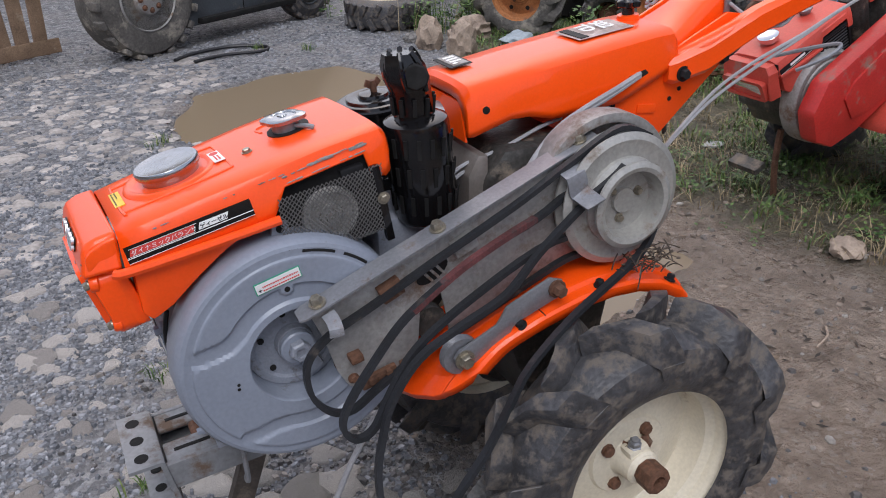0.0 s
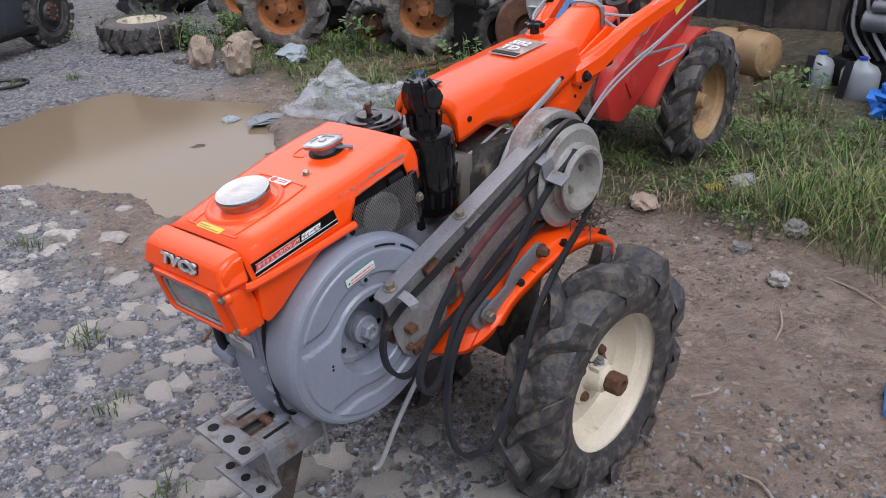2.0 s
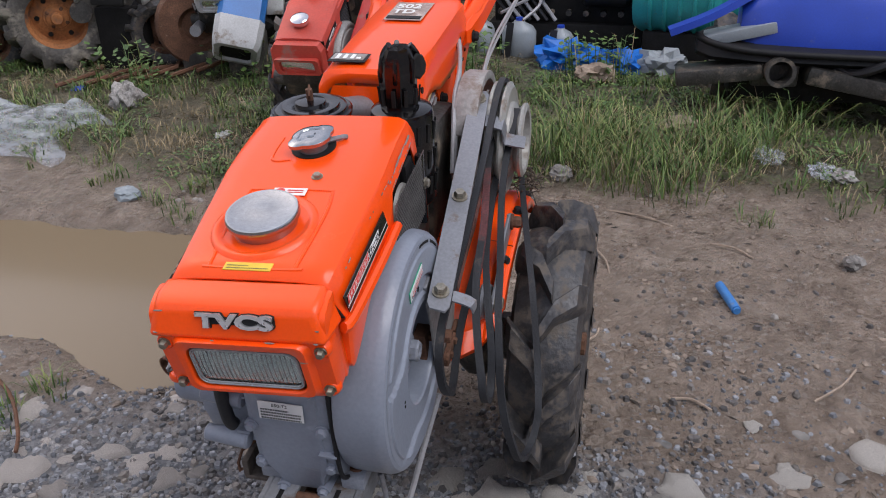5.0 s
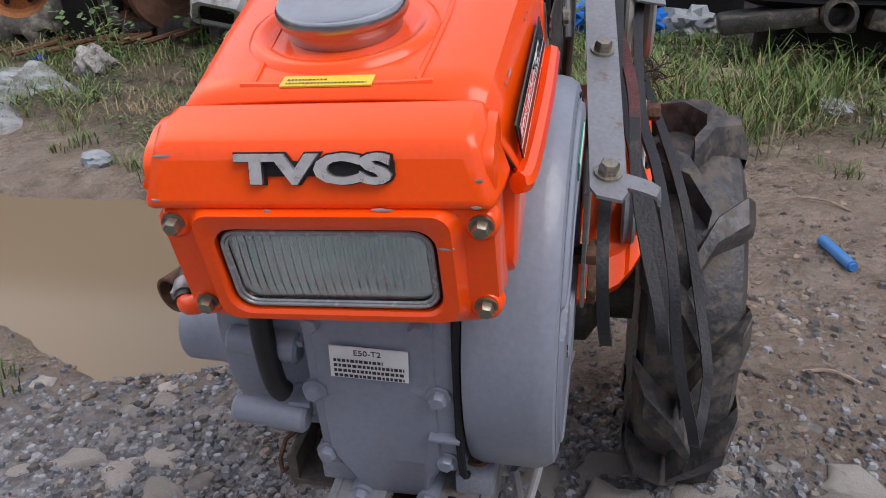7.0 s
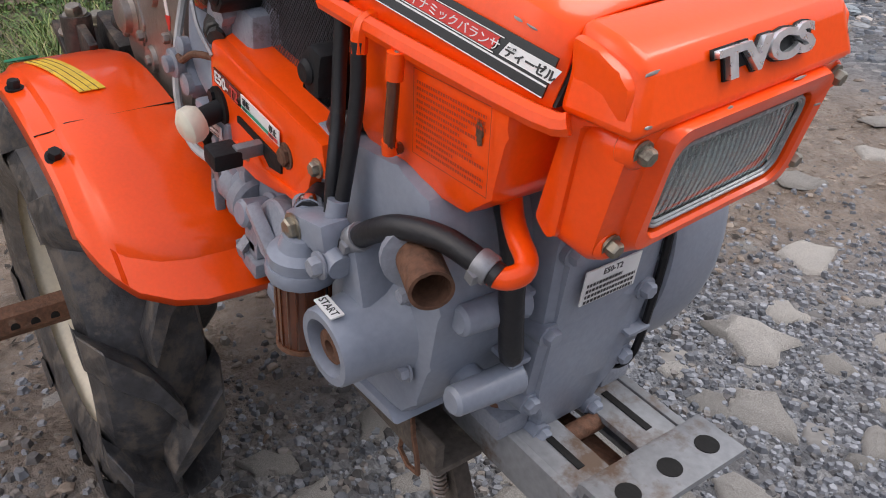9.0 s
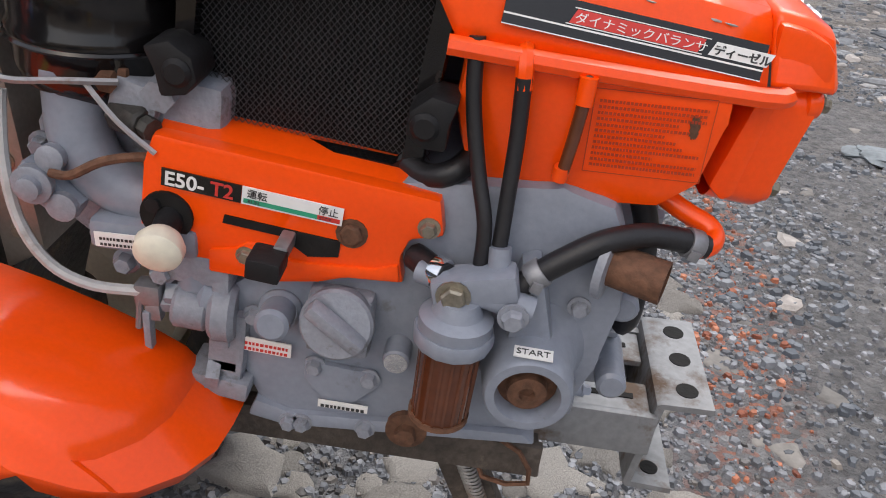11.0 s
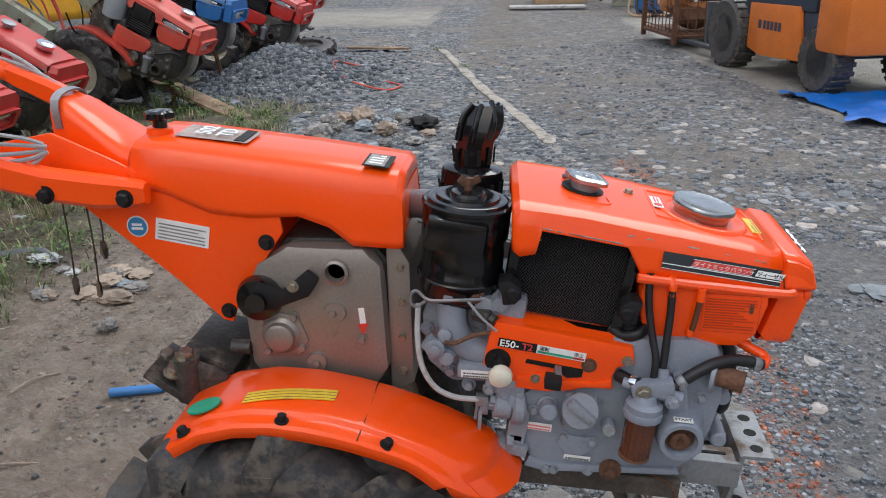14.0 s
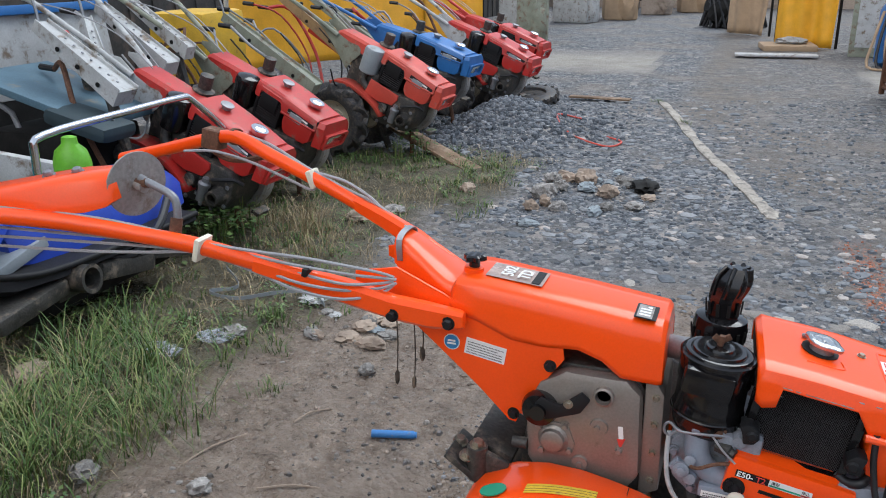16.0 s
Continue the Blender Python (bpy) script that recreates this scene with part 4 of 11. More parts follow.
# larger flat stones in the yard, each a piece of the ground
kinds = []
for k in range(8):
    sb_ = B()
    r_ = random.Random(k + 40)
    n = 9
    el = r_.uniform(0.55, 0.9)
    rad = [r_.uniform(0.66, 1.12) for _ in range(n)]
    for q, h in ((1.04, -0.2), (0.97, 0.06), (0.86, 0.15), (0.58, 0.20)):
        sb_.v += [(rad[i] * q * math.cos(6.2832 * i / n), rad[i] * q * el * math.sin(6.2832 * i / n), h * r_.uniform(0.85, 1.15)) for i in range(n)]
    for j in range(3):
        sb_.f += [(j * n + i, j * n + (i + 1) % n, (j + 1) * n + (i + 1) % n, (j + 1) * n + i) for i in range(n)]
    sb_.f.append(tuple(range(3 * n, 4 * n)))
    kinds.append(mesh_of(sb_, "stone", STONE, 60))
placed = []
for x, y, z in scatter(5200, 0.25, 2.6, -3.8, 1.2, lambda mk, x, y: dry(mk, x, y) * (1 - tan_share(x, y)) * (0.25 + 0.75 * (y < -0.3)), 26):
    s = rnd.uniform(0.03, 0.075)
    if len(placed) >= 260:
        break
    if any((x - a) ** 2 + (y - c) ** 2 < (s + d) ** 2 * 0.8 for a, c, d in placed):
        continue
    placed.append((x, y, s))
    ob = new("stone", rnd.choice(kinds))
    ob.parent = ground
    ob.matrix_world = Matrix.LocRotScale((x, y, z - 0.010 * s / 0.06), Euler((rnd.uniform(-0.08, 0.08), rnd.uniform(-0.08, 0.08), rnd.uniform(0, 6.28))), (s, s, s * 0.6))


def flakes(spots, size, seed):
    """Flat bits of bark and leaf lying about."""
    b = B()
    rnd = random.Random(seed)
    for x, y, z in spots:
        a, s = rnd.uniform(0, 6.2832), size * rnd.uniform(0.4, 1.6)
        u, w = Vector((math.cos(a), math.sin(a), rnd.uniform(-0.15, 0.15))) * s, Vector((-math.sin(a), math.cos(a), rnd.uniform(-0.2, 0.2))) * s * rnd.uniform(0.12, 0.4)
        c = Vector((x, y, z + 0.003))
        b.add([c - u, c - w, c + u, c + w, c + Vector((0, 0, s * 0.15))], [(0, 1, 4), (1, 2, 4), (2, 3, 4), (3, 0, 4)])
    return b


def blades(spots, hmin, hmax, lean, seed, width=0.0035, per=14, spread=0.04):
    """Tufts of bent grass blades."""
    b = B()
    rnd = random.Random(seed)
    for x, y, z in spots:
        k = rnd.uniform(0.7, 1.2)
        for _ in range(int(per * rnd.uniform(0.5, 1.3))):
            a = rnd.uniform(0, 6.2832)
            d = spread * math.sqrt(rnd.random())
            px, py = x + d * math.cos(a), y + d * math.sin(a)
            h = rnd.uniform(hmin, hmax) * k
            le = lean * rnd.uniform(0.2, 1.2) * h
            a += rnd.uniform(-0.8, 0.8)
            dx, dy = math.cos(a) * le, math.sin(a) * le
            wx, wy = -math.sin(a) * width, math.cos(a) * width
            tip = h * max(0.25, 1.0 - 0.35 * le / h * rnd.uniform(0.6, 1.4))
            b.add([(px - wx, py - wy, z - 0.005), (px + wx, py + wy, z - 0.005), (px + dx * 0.18 + wx * 0.95, py + dy * 0.18 + wy * 0.95, z + h * 0.45), (px + dx * 0.18 - wx * 0.95, py + dy * 0.18 - wy * 0.95, z + h * 0.45), (px + dx * 0.55 + wx * 0.7, py + dy * 0.55 + wy * 0.7, z + h * 0.82), (px + dx * 0.55 - wx * 0.7, py + dy * 0.55 - wy * 0.7, z + h * 0.82), (px + dx, py + dy, z + tip)], [(0, 1, 2, 3), (3, 2, 4, 5), (5, 4, 6)])
    return b


def leaves(spots, size, seed, per=10, spread=0.05, hmax=0.05):
    """Low weeds: small pointed leaves at all angles."""
    b = B()
    rnd = random.Random(seed)
    for x, y, z in spots:
        for _ in range(int(per * rnd.uniform(0.5, 1.4))):
            a, d = rnd.uniform(0, 6.2832), spread * math.sqrt(rnd.random())
            px, py, pz = x + d * math.cos(a), y + d * math.sin(a), z + rnd.uniform(0.005, hmax)
            t, up = rnd.uniform(0, 6.2832), rnd.uniform(-0.3, 0.7)
            s = size * rnd.uniform(0.6, 1.3)
            u = Vector((math.cos(t), math.sin(t), up)) * s
            w = Vector((-math.sin(t), math.cos(t), rnd.uniform(-0.3, 0.3))) * s * 0.42
            c = Vector((px, py, pz))
            b.add([c, c + u * 0.45 + w, c + u, c + u * 0.45 - w], [(0, 1, 2, 3)])
    return b


stuff("mud_debris", flakes(scatter(2600, -1.6, 0.4, -1.3, 2.4, lambda mk, x, y: mk[2] * (1 - mk[0]) * (0.08 + 0.6 * (wob(x, y, 6, 24) > 0.1) + 0.6 * np.exp(-((x + 1.2) / 0.2) ** 2)), 41), 0.013, 42), DEBRIS, "dark bits of bark and leaf on mud", "debris", 180)
grassy = lambda mk, x, y: mk[1]
near = lambda mk, x, y: mk[1] * (x > -2.9)
stuff("grass_turf", blades(scatter(3000, -3.3, -1.0, -4.2, 5.0, lambda mk, x, y: mk[1] * (x > -2.9) * (1 - 0.45 * (y > 1.3)) * (0.25 + 0.75 * (wob(x, y, 6, 24) > -0.05)), 31), 0.02, 0.065, 1.5, 1, 0.0026, 13, 0.055), GRASS, "short rough grass and weeds", "grass", 180)
stuff("dry_stalks", blades(scatter(1500, -3.3, -1.0, -3.0, 4.8, lambda mk, x, y: mk[1] * (x > -2.9) * (0.2 + 0.8 * (wob(x, y, 6, 24) < 0.1)), 32), 0.02, 0.07, 2.0, 2, 0.0014, 10, 0.07), STRAW, "dry straw-coloured stalks", "grass", 180)
stuff("low_weeds", leaves(scatter(2600, -3.2, -1.0, -4.2, 4.8, lambda mk, x, y: mk[1] * (0.12 + 0.8 * (wob(x, y, 3, 20) > 0.0)) * (1 - 0.5 * (y > 1.2)), 33), 0.015, 3, 20, 0.065, 0.05), LEAFM, "low leafy weeds", "weeds", 180)
clumps = [(-1.75, 0.35), (-1.62, 0.55), (-1.9, 0.62), (-1.75, 0.75), (-1.55, 0.32), (-2.0, 0.42), (-1.66, 0.15), (-1.85, 0.18), (-2.05, 0.75), (-1.6, 0.05), (-1.95, 0.28), (-1.5, 0.6), (-1.85, 0.9), (-2.1, 1.0)]
spots = []
for x, y in clumps:
    for k in range(9):
        px, py = x + rnd.uniform(-0.09, 0.09), y + rnd.uniform(-0.09, 0.09)
        spots.append((px, py, hz(px, py)))
stuff("tall_grass_clump", blades(spots, 0.07, 0.22, 1.5, 4, 0.0020, 11, 0.08), GRASS, "tall arching green grass clump", "grass", 180)
stuff("dry_grass_clump", blades(spots[::2], 0.07, 0.2, 1.7, 6, 0.0012, 6, 0.1), STRAW, "dry stalks among the tall grass", "grass", 180)
spots = []
for x, y in [(0.55, -1.15), (0.62, -0.75), (0.34, -1.95), (0.42, -2.25), (0.7, -2.0), (0.3, -2.7), (0.75, -0.35), (0.2, -1.0), (0.05, -0.95), (-0.3, 6.9), (-0.72, 8.1), (1.45, 0.2), (-1.02, -1.3), (-0.95, -1.15), (-1.2, -1.6), (-1.35, -1.75), (-0.9, -4.2), (-0.6, -4.4), (-2.2, -4.3), (-1.42, 1.15), (-1.3, 0.85), (-1.55, 1.35)]:
    for k in range(4):
        px, py = x + rnd.uniform(-0.05, 0.05), y + rnd.uniform(-0.05, 0.05)
        spots.append((px, py, hz(px, py)))
stuff("grass_tufts", blades(spots, 0.02, 0.06, 1.0, 5, 0.0018, 12, 0.04), GRASS, "small grass tufts in the gravel", "grass", 180)


# ---- the orange walking tractor ----
def arc(cx, cz, r, a0, a1, n=12):
    return [(cx + r * math.cos(radians(a0 + (a1 - a0) * i / n)), cz + r * math.sin(radians(a0 + (a1 - a0) * i / n))) for i in range(n + 1)]


def lerp_table(table, x):
    for (x0, v0), (x1, v1) in zip(table, table[1:]):
        if x <= x1:
            k = 0 if x1 == x0 else max(0, min(1, (x - x0) / (x1 - x0)))
            return v0 + (v1 - v0) * k
    return table[-1][1]


def wheel(parent, side, rim_mat, tyre_mat, r=0.298, width=0.10, lugs=10, rim_r=0.172, name="wheel", at=(0, 0, 0), axle=True):
    """A tractor wheel, its outer face towards side (+1 or -1 in y), hub centre at 'at'; the rim's outer lip lies in the plane y = 0."""
    ax, ay, az = at
    w = part(name, B().lathe([(0.078, -0.068), (0.074, -0.062), (0.040, -0.060), (0.034, -0.052), (0.032, -0.024), (0.028, -0.020)], (ax, ay, az), (0, side, 0), 28), rim_mat, parent)
    s = side
    tyre = B()
    inn = -width
    tyre.lathe([(rim_r * 0.93, 0.0), (rim_r * 1.06, 0.012), (r * 0.74, 0.017), (r * 0.81, 0.008), (r * 0.855, -0.02), (r * 0.87, inn * 0.5), (r * 0.855, inn + 0.02), (r * 0.81, inn - 0.008), (r * 0.74, inn - 0.017), (rim_r * 1.06, inn - 0.012), (rim_r * 0.93, inn)], (ax, ay, az), (0, s, 0), 48, cap=False)
    part("tyre", tyre, tyre_mat, w)
    for k in range(lugs):
        for half in (0, 1):
            a0 = 2 * math.pi * (k + 0.5 * half) / lugs
            ring = []
            for j, (u, rr, lag) in enumerate([(0.019, 0.70, 0.36), (0.021, 0.84, 0.33), (0.006, 0.965, 0.26), (-0.032, 1.0, 0.14), (inn * 0.5 - 0.010, 0.995, -0.05)]):
                uu = u if half == 0 else inn - u
                aa = a0 + lag * 0.95
                wv = (0.085, 0.095, 0.095, 0.080, 0.070)[j]
                dp = (0.004, 0.02, 0.045, 0.045, 0.045)[j]
                for da, dr in ((-wv * 1.12, -dp), (-wv * 0.80, -0.004), (-wv * 0.68, 0.0), (wv * 0.68, 0.0), (wv * 0.80, -0.004), (wv * 1.12, -dp)):
                    rad = r * rr + dr
                    ring.append((ax + rad * math.cos(aa + da), ay + s * uu, az + rad * math.sin(aa + da)))
            part("lug", B().loft([ring[i * 6:i * 6 + 6] for i in range(5)]), tyre_mat, w, sharp=34)
    rim = B()
    q = rim_r
    rim.lathe([(q * 0.98, -0.006), (q, 0.0), (q * 1.01, -0.004), (q * 0.955, -0.014), (q * 0.94, -0.03), (q * 0.86, -0.04), (q * 0.84, -0.075), (q * 0.80, -0.085), (q * 0.62, -0.078), (q * 0.45, -0.068), (0.05, -0.066), (0.048, -0.072), (q * 0.80, -0.092), (q * 0.88, -0.08), (q * 0.88, inn + 0.04), (q * 0.96, inn + 0.02), (q, inn)], (ax, ay, az), (0, s, 0), 48, cap=False)
    part("rim", rim, rim_mat, w)
    for k in range(4):
        a = 2 * math.pi * k / 4 + 0.55
        part("wheel_nut", B().lathe([(0.0125, 0), (0.0125, 0.003), (0.0105, 0.004), (0.0105, 0.010), (0.008, 0.012)], (ax + 0.055 * math.cos(a), ay - s * 0.0625, az + 0.055 * math.sin(a)), (0, s, 0), 8), RUST, w)
    return w


tractor = thing("walking_tractor", "bright orange walking tractor with grey diesel engine on wet gravel", "walking tractor")
AX = (0, 0, 0.268)

# wheels, hubs and axle
wheel_l = wheel(tractor, 1, CREAM, TYRE, at=(0, 0.338, 0.268))
wheel_r = wheel(tractor, -1, CREAM, TYRE, at=(0, -0.288, 0.268))
for s, w, o in ((1, wheel_l, 0.0), (-1, wheel_r, -0.05)):
    b = B().lathe([(0.036, 0.0), (0.034, 0.010), (0.028, 0.013), (0.027, 0.046), (0.024, 0.049)], (0, s * (0.272 + o), 0.268), (0, s, 0), 24)
    b.box((0.004, s * (0.296 + o), 0.292), (0.040, 0.030, 0.030), (0, 12, 0), 0.006)
    part("hub", b, CREAM, w, "cream painted hub sleeve with clamp")
    part("clamp_bolt", B().lathe([(0.0125, 0), (0.0125, 0.003), (0.010, 0.004), (0.010, 0.014), (0.0075, 0.016)], (0.008, s * (0.298 + o), 0.306), (0.2, s * 0.25, 0.9), 6).lathe([(0.006, -0.03), (0.006, 0.02)], (0.008, s * (0.298 + o), 0.306), (0.2, s * 0.25, 0.9), 10), STEEL, w, "bright steel clamp bolt")
    for k, (dx, dz, sz) in enumerate(((-0.022, 0.022, 0.026), (-0.030, -0.004, 0.022), (-0.018, -0.024, 0.02), (0.014, 0.030, 0.016))):
        part("grease", B().blob((dx, s * (0.284 + o), 0.268 + dz), (sz, 0.022, sz * 1.1), 2, 0.8, 5, 4 + k * 3.1), RUST, w)
end = B().lathe([(0.0225, 0.0), (0.0245, 0.004), (0.0245, 0.036), (0.021, 0.038), (0.0125, 0.038), (0.0115, 0.012)], (0, 0.318, 0.268), (0, 1, 0), 8)
part("axle_end", end, RUST, wheel_l, "rusty hexagonal axle end")
shaft = B().cyl((0, -0.2, 0.268), (0, -0.41, 0.268), 0.021, seg=6)
part("axle_shaft", shaft, RUST, tractor, "rusty hexagonal axle shaft with drilled holes")
for k in range(5):
    part("shaft_hole", B().cyl((0.0175, -0.392 + 0.024 * k, 0.268), (0.0195, -0.392 + 0.024 * k, 0.268), 0.0058, seg=10), DARKM, tractor)
part("axle_housing", B().cyl((0, -0.22, 0.268), (0, 0.22, 0.268), 0.05, seg=20).lathe([(0.075, 0), (0.09, 0.02), (0.09, 0.05), (0.06, 0.07)], (0, 0.10, 0.268), (0, 1, 0), 20).lathe([(0.075, 0), (0.09, 0.02), (0.09, 0.05), (0.06, 0.07)], (0, -0.10, 0.268), (0, -1, 0), 20), ENGINE, tractor)

# gearbox
gear = B().prism([(-0.075, 0.60), (-0.06, 0.70), (0.0, 0.775), (0.13, 0.775), (0.165, 0.73), (0.17, 0.56), (0.10, 0.36), (0.06, 0.25), (-0.05, 0.25), (-0.09, 0.45)], -0.092, 0.08, 0.012)
part("gearbox", gear, ENGINE, tractor)
part("gear_cover", B().prism([(-0.062, 0.575), (-0.068, 0.69), (-0.04, 0.742), (0.01, 0.772), (0.125, 0.772), (0.152, 0.742), (0.158, 0.575), (0.14, 0.54), (-0.04, 0.54)], -0.126, -0.085, 0.024), CASE, tractor, "brushed metal gearbox side cover")
part("cover_flange", B().prism([(0.155, 0.77), (0.172, 0.772), (0.19, 0.74), (0.192, 0.54), (0.155, 0.52)], -0.105, 0.07, 0.004), CASE, tractor)
for z in (0.56, 0.62, 0.68, 0.735):
    bolt(tractor, (0.176, -0.105, z), (0, -1, 0), 0.006, 0.006)
part("breather_ring", B().lathe([(0.019, 0), (0.019, 0.016), (0.015, 0.018), (0.013, 0.004)], (0.084, -0.12, 0.735), (0, -1, 0), 20), CASE, tractor)
part("breather_hole", B().lathe([(0.013, 0), (0.013, 0.005)], (0.084, -0.121, 0.735), (0, -1, 0), 16), DARKM, tractor)
part("bearing_cap", B().lathe([(0.030, 0), (0.030, 0.010), (0.024, 0.014), (0.022, 0.022), (0.018, 0.024)], (-0.008, -0.12, 0.627), (0, -1, 0), 24), CASE, tractor)
part("bearing_flange", B().prism([(-0.05, 0.66), (-0.02, 0.665), (0.02, 0.66), (0.035, 0.62), (0.02, 0.592), (-0.03, 0.59), (-0.045, 0.61)], -0.129, -0.12, 0.003), CASE, tractor)
for x, z in ((-0.036, 0.65), (0.014, 0.658), (0.024, 0.607), (-0.03, 0.60), (0.075, 0.667), (0.117, 0.625), (0.045, 0.582)):
    bolt(tractor, (x, -0.126, z), (0, -1, 0), 0.0065, 0.008, CASE)
part("boss", B().lathe([(0.019, 0), (0.016, 0.009)], (0.078, -0.122, 0.668), (0, -1, 0), 20), CASE, tractor)
part("boss", B().lathe([(0.018, 0), (0.015, 0.009)], (0.045, -0.122, 0.583), (0, -1, 0), 20), CASE, tractor)
part("shift_hub", B().lathe([(0.034, 0), (0.036, 0.01), (0.032, 0.022), (0.016, 0.026), (0.015, 0.034)], (-0.035, -0.122, 0.69), (0, -1, 0), 24), BLACK, tractor, "black gear selector hub")
part("shift_arm", B().prism([(-0.05, 0.70), (-0.03, 0.722), (0.005, 0.708), (0.045, 0.742), (0.062, 0.728), (0.045, 0.70), (0.0, 0.682), (-0.03, 0.672)], -0.148, -0.136, 0.004), BLACK_M, tractor, "black selector arm")
bolt(tractor, (0.022, -0.148, 0.717), (0, -1, 0), 0.007, 0.006)
m = basis((0.113, -0.1255, 0.675), (0.1, 0, -1), (1, 0, 0.1))
decal("arrow_label", m, 0.026, 0.009, WHITE, tractor, "white strip with a red arrow")
part("arrow", B().prism([(0.112, 0.649), (0.128, 0.651), (0.119, 0.628)], -0.1268, -0.1252), RED_INK, tractor)

# fenders
FEND = [(124, 0.290, 0.0), (116, 0.306, 0.3), (104, 0.312, 1), (92, 0.314, 1), (80, 0.316, 1), (68, 0.322, 1), (56, 0.336, 1), (46, 0.356, 1), (38, 0.376, 1), (32, 0.392, 1), (24, 0.412, 1)]
FEND_END = [(0.135, 24.0), (0.215, 24.6), (0.240, 26.0), (0.258, 28.0), (0.272, 31.0), (0.284, 35.0), (0.293, 41.0)]


def fender_r(a):
    return lerp_table([(f[0], f[1]) for f in FEND[::-1]], a)


def fender(side):
    """A pressed mudguard: raised panel, a lower flange along the outer and front edge, rounded front corner."""
    s = side
    rings = []
    cuts = [0.0, 0.03, 0.08, 0.2, 0.32, 0.44, 0.55, 0.64, 0.72, 0.79, 0.85, 0.895, 0.915, 0.93, 0.965, 0.99, 1.0]
    prof = [(0.137, -0.016), (0.139, -0.003), (0.150, 0.0), (0.175, 0.001), (0.205, 0.001), (0.232, 0.001), (0.258, 0.0), (0.264, -0.002), (0.269, -0.0075), (0.273, -0.009), (0.280, -0.0095), (0.287, -0.0105), (0.2915, -0.015), (0.293, -0.030)]
    for c in cuts:
        row = []
        for y, dr in prof:
            a = 124 - (124 - lerp_table(FEND_END, y)) * c
            drop = 0.050 * max(0, min(1, (y - 0.19) / 0.10)) ** 1.6 * max(0, min(1, (52 - a) / 24)) ** 1.5
            step = -0.0095 * max(0, min(1, (c - 0.905) / 0.025)) if y < 0.266 else 0.0
            lip = -0.012 if c >= 1.0 and y < 0.29 else 0.0
            rear = -0.012 if c <= 0.0 else 0.0
            r = fender_r(a) + dr + step + lip + rear - drop
            row.append((math.cos(radians(a)) * r, -0.035 + s * (y - 0.035), 0.268 + math.sin(radians(a)) * r))
        rings.append(row)
    f = part("fender", B().loft(rings, closed=False, cap=False), ORANGE, tractor, "orange sheet-metal fender", 26, 0.003)
    part("seam", B().tube([(math.cos(radians(64)) * (0.3262 + d), -0.035 + s * (y - 0.035), 0.268 + math.sin(radians(64)) * (0.3262 + d)) for y, d in ((0.14, 0), (0.2, 0), (0.258, 0), (0.270, -0.008), (0.289, -0.0105))], 0.0010, 4, 1), BLACK_M, f)
    for a, y in ((57, 0.280), (84, 0.280), (112, 0.280)):
        n = Vector((math.cos(radians(a)), 0, math.sin(radians(a))))
        bolt(f, n * (fender_r(a) - 0.0105) + Vector((0, -0.035 + s * (y - 0.035), 0.268)), n, 0.0075, 0.010, BLACK_M)
    return f


fend_r = fender(-1)
fend_l = fender(1)


def on_fender(a, y, r):
    n = Vector((math.cos(radians(a)), 0, math.sin(radians(a))))
    return n * r + Vector((0, y, 0.268)), n


def fender_strip(name, y0, y1, lift, material, label=""):
    """A thin label bent over the fender's crown."""
    rows_ = []
    for k in range(13):
        a = 96 - 23 * k / 12
        r = lerp_table([(68, 0.322), (80, 0.316), (92, 0.314), (104, 0.312)], a)
        sh = 0.027 * k / 12
        ca, sa = math.cos(radians(a)), math.sin(radians(a))
        rows_.append([(ca * (r + d), y + sh, 0.268 + sa * (r + d)) for y, d in ((y0, lift), (y1, lift), (y1, lift - 0.0012), (y0, lift - 0.0012))])
    return part(name, B().loft(rows_), material, fend_r, label)


fender_strip("yellow_label", -0.2535, -0.2255, 0.0022, YELLOW, "yellow warning strip")
for k in range(3):
    fender_strip("label_line", -0.2493 + 0.008 * k, -0.2484 + 0.008 * k, 0.0025, RUST)
p, n = on_fender(107, -0.246, 0.3125)
green = B()
for rr, hh in ((1.0, 0.0012),):
    u = Vector((-n.z, 0, n.x))
    ring = [p + u * 0.026 * math.cos(t) + Vector((0, 1, 0)) * 0.02 * math.sin(t) + n * 0.004 for t in [2 * math.pi * k / 24 for k in range(24)]]
    green.add(ring, [tuple(range(24))])
    green.loft([[v - n * 0.003 for v in ring], ring], cap=False)
part("green_label", green, GREEN_INK, fend_r, "green oval label")
bars("oval_lines", basis(p + n * 0.0036 - u * 0.017 - Vector((0, 0.007, 0)), u, (0, 1, 0)), [(0, 0.002, 0.034, 0.003), (0.003, 0.008, 0.028, 0.002), (0.004, 0.012, 0.024, 0.0015)], WHITE, fend_r, 0.0016)

# crankcase and engine block
case = B()
case.prism([(0.352, 0.50), (0.356, 0.55), (0.375, 0.562), (0.40, 0.645), (0.60, 0.652), (0.638, 0.640), (0.650, 0.610), (0.652, 0.555), (0.640, 0.500), (0.622, 0.455), (0.600, 0.432), (0.40, 0.428), (0.372, 0.440)], -0.146, -0.03, 0.018)
case.prism([(0.372, 0.445), (0.40, 0.434), (0.59, 0.434), (0.60, 0.424), (0.395, 0.420), (0.365, 0.428)], -0.150, -0.06, 0.003)
case.prism([(0.40, 0.64), (0.658, 0.632), (0.678, 0.60), (0.668, 0.515), (0.652, 0.43), (0.62, 0.408), (0.42, 0.408)], -0.062, 0.062, 0.010)
part("crankcase", case, GREY, tractor, "grey painted engine crankcase")
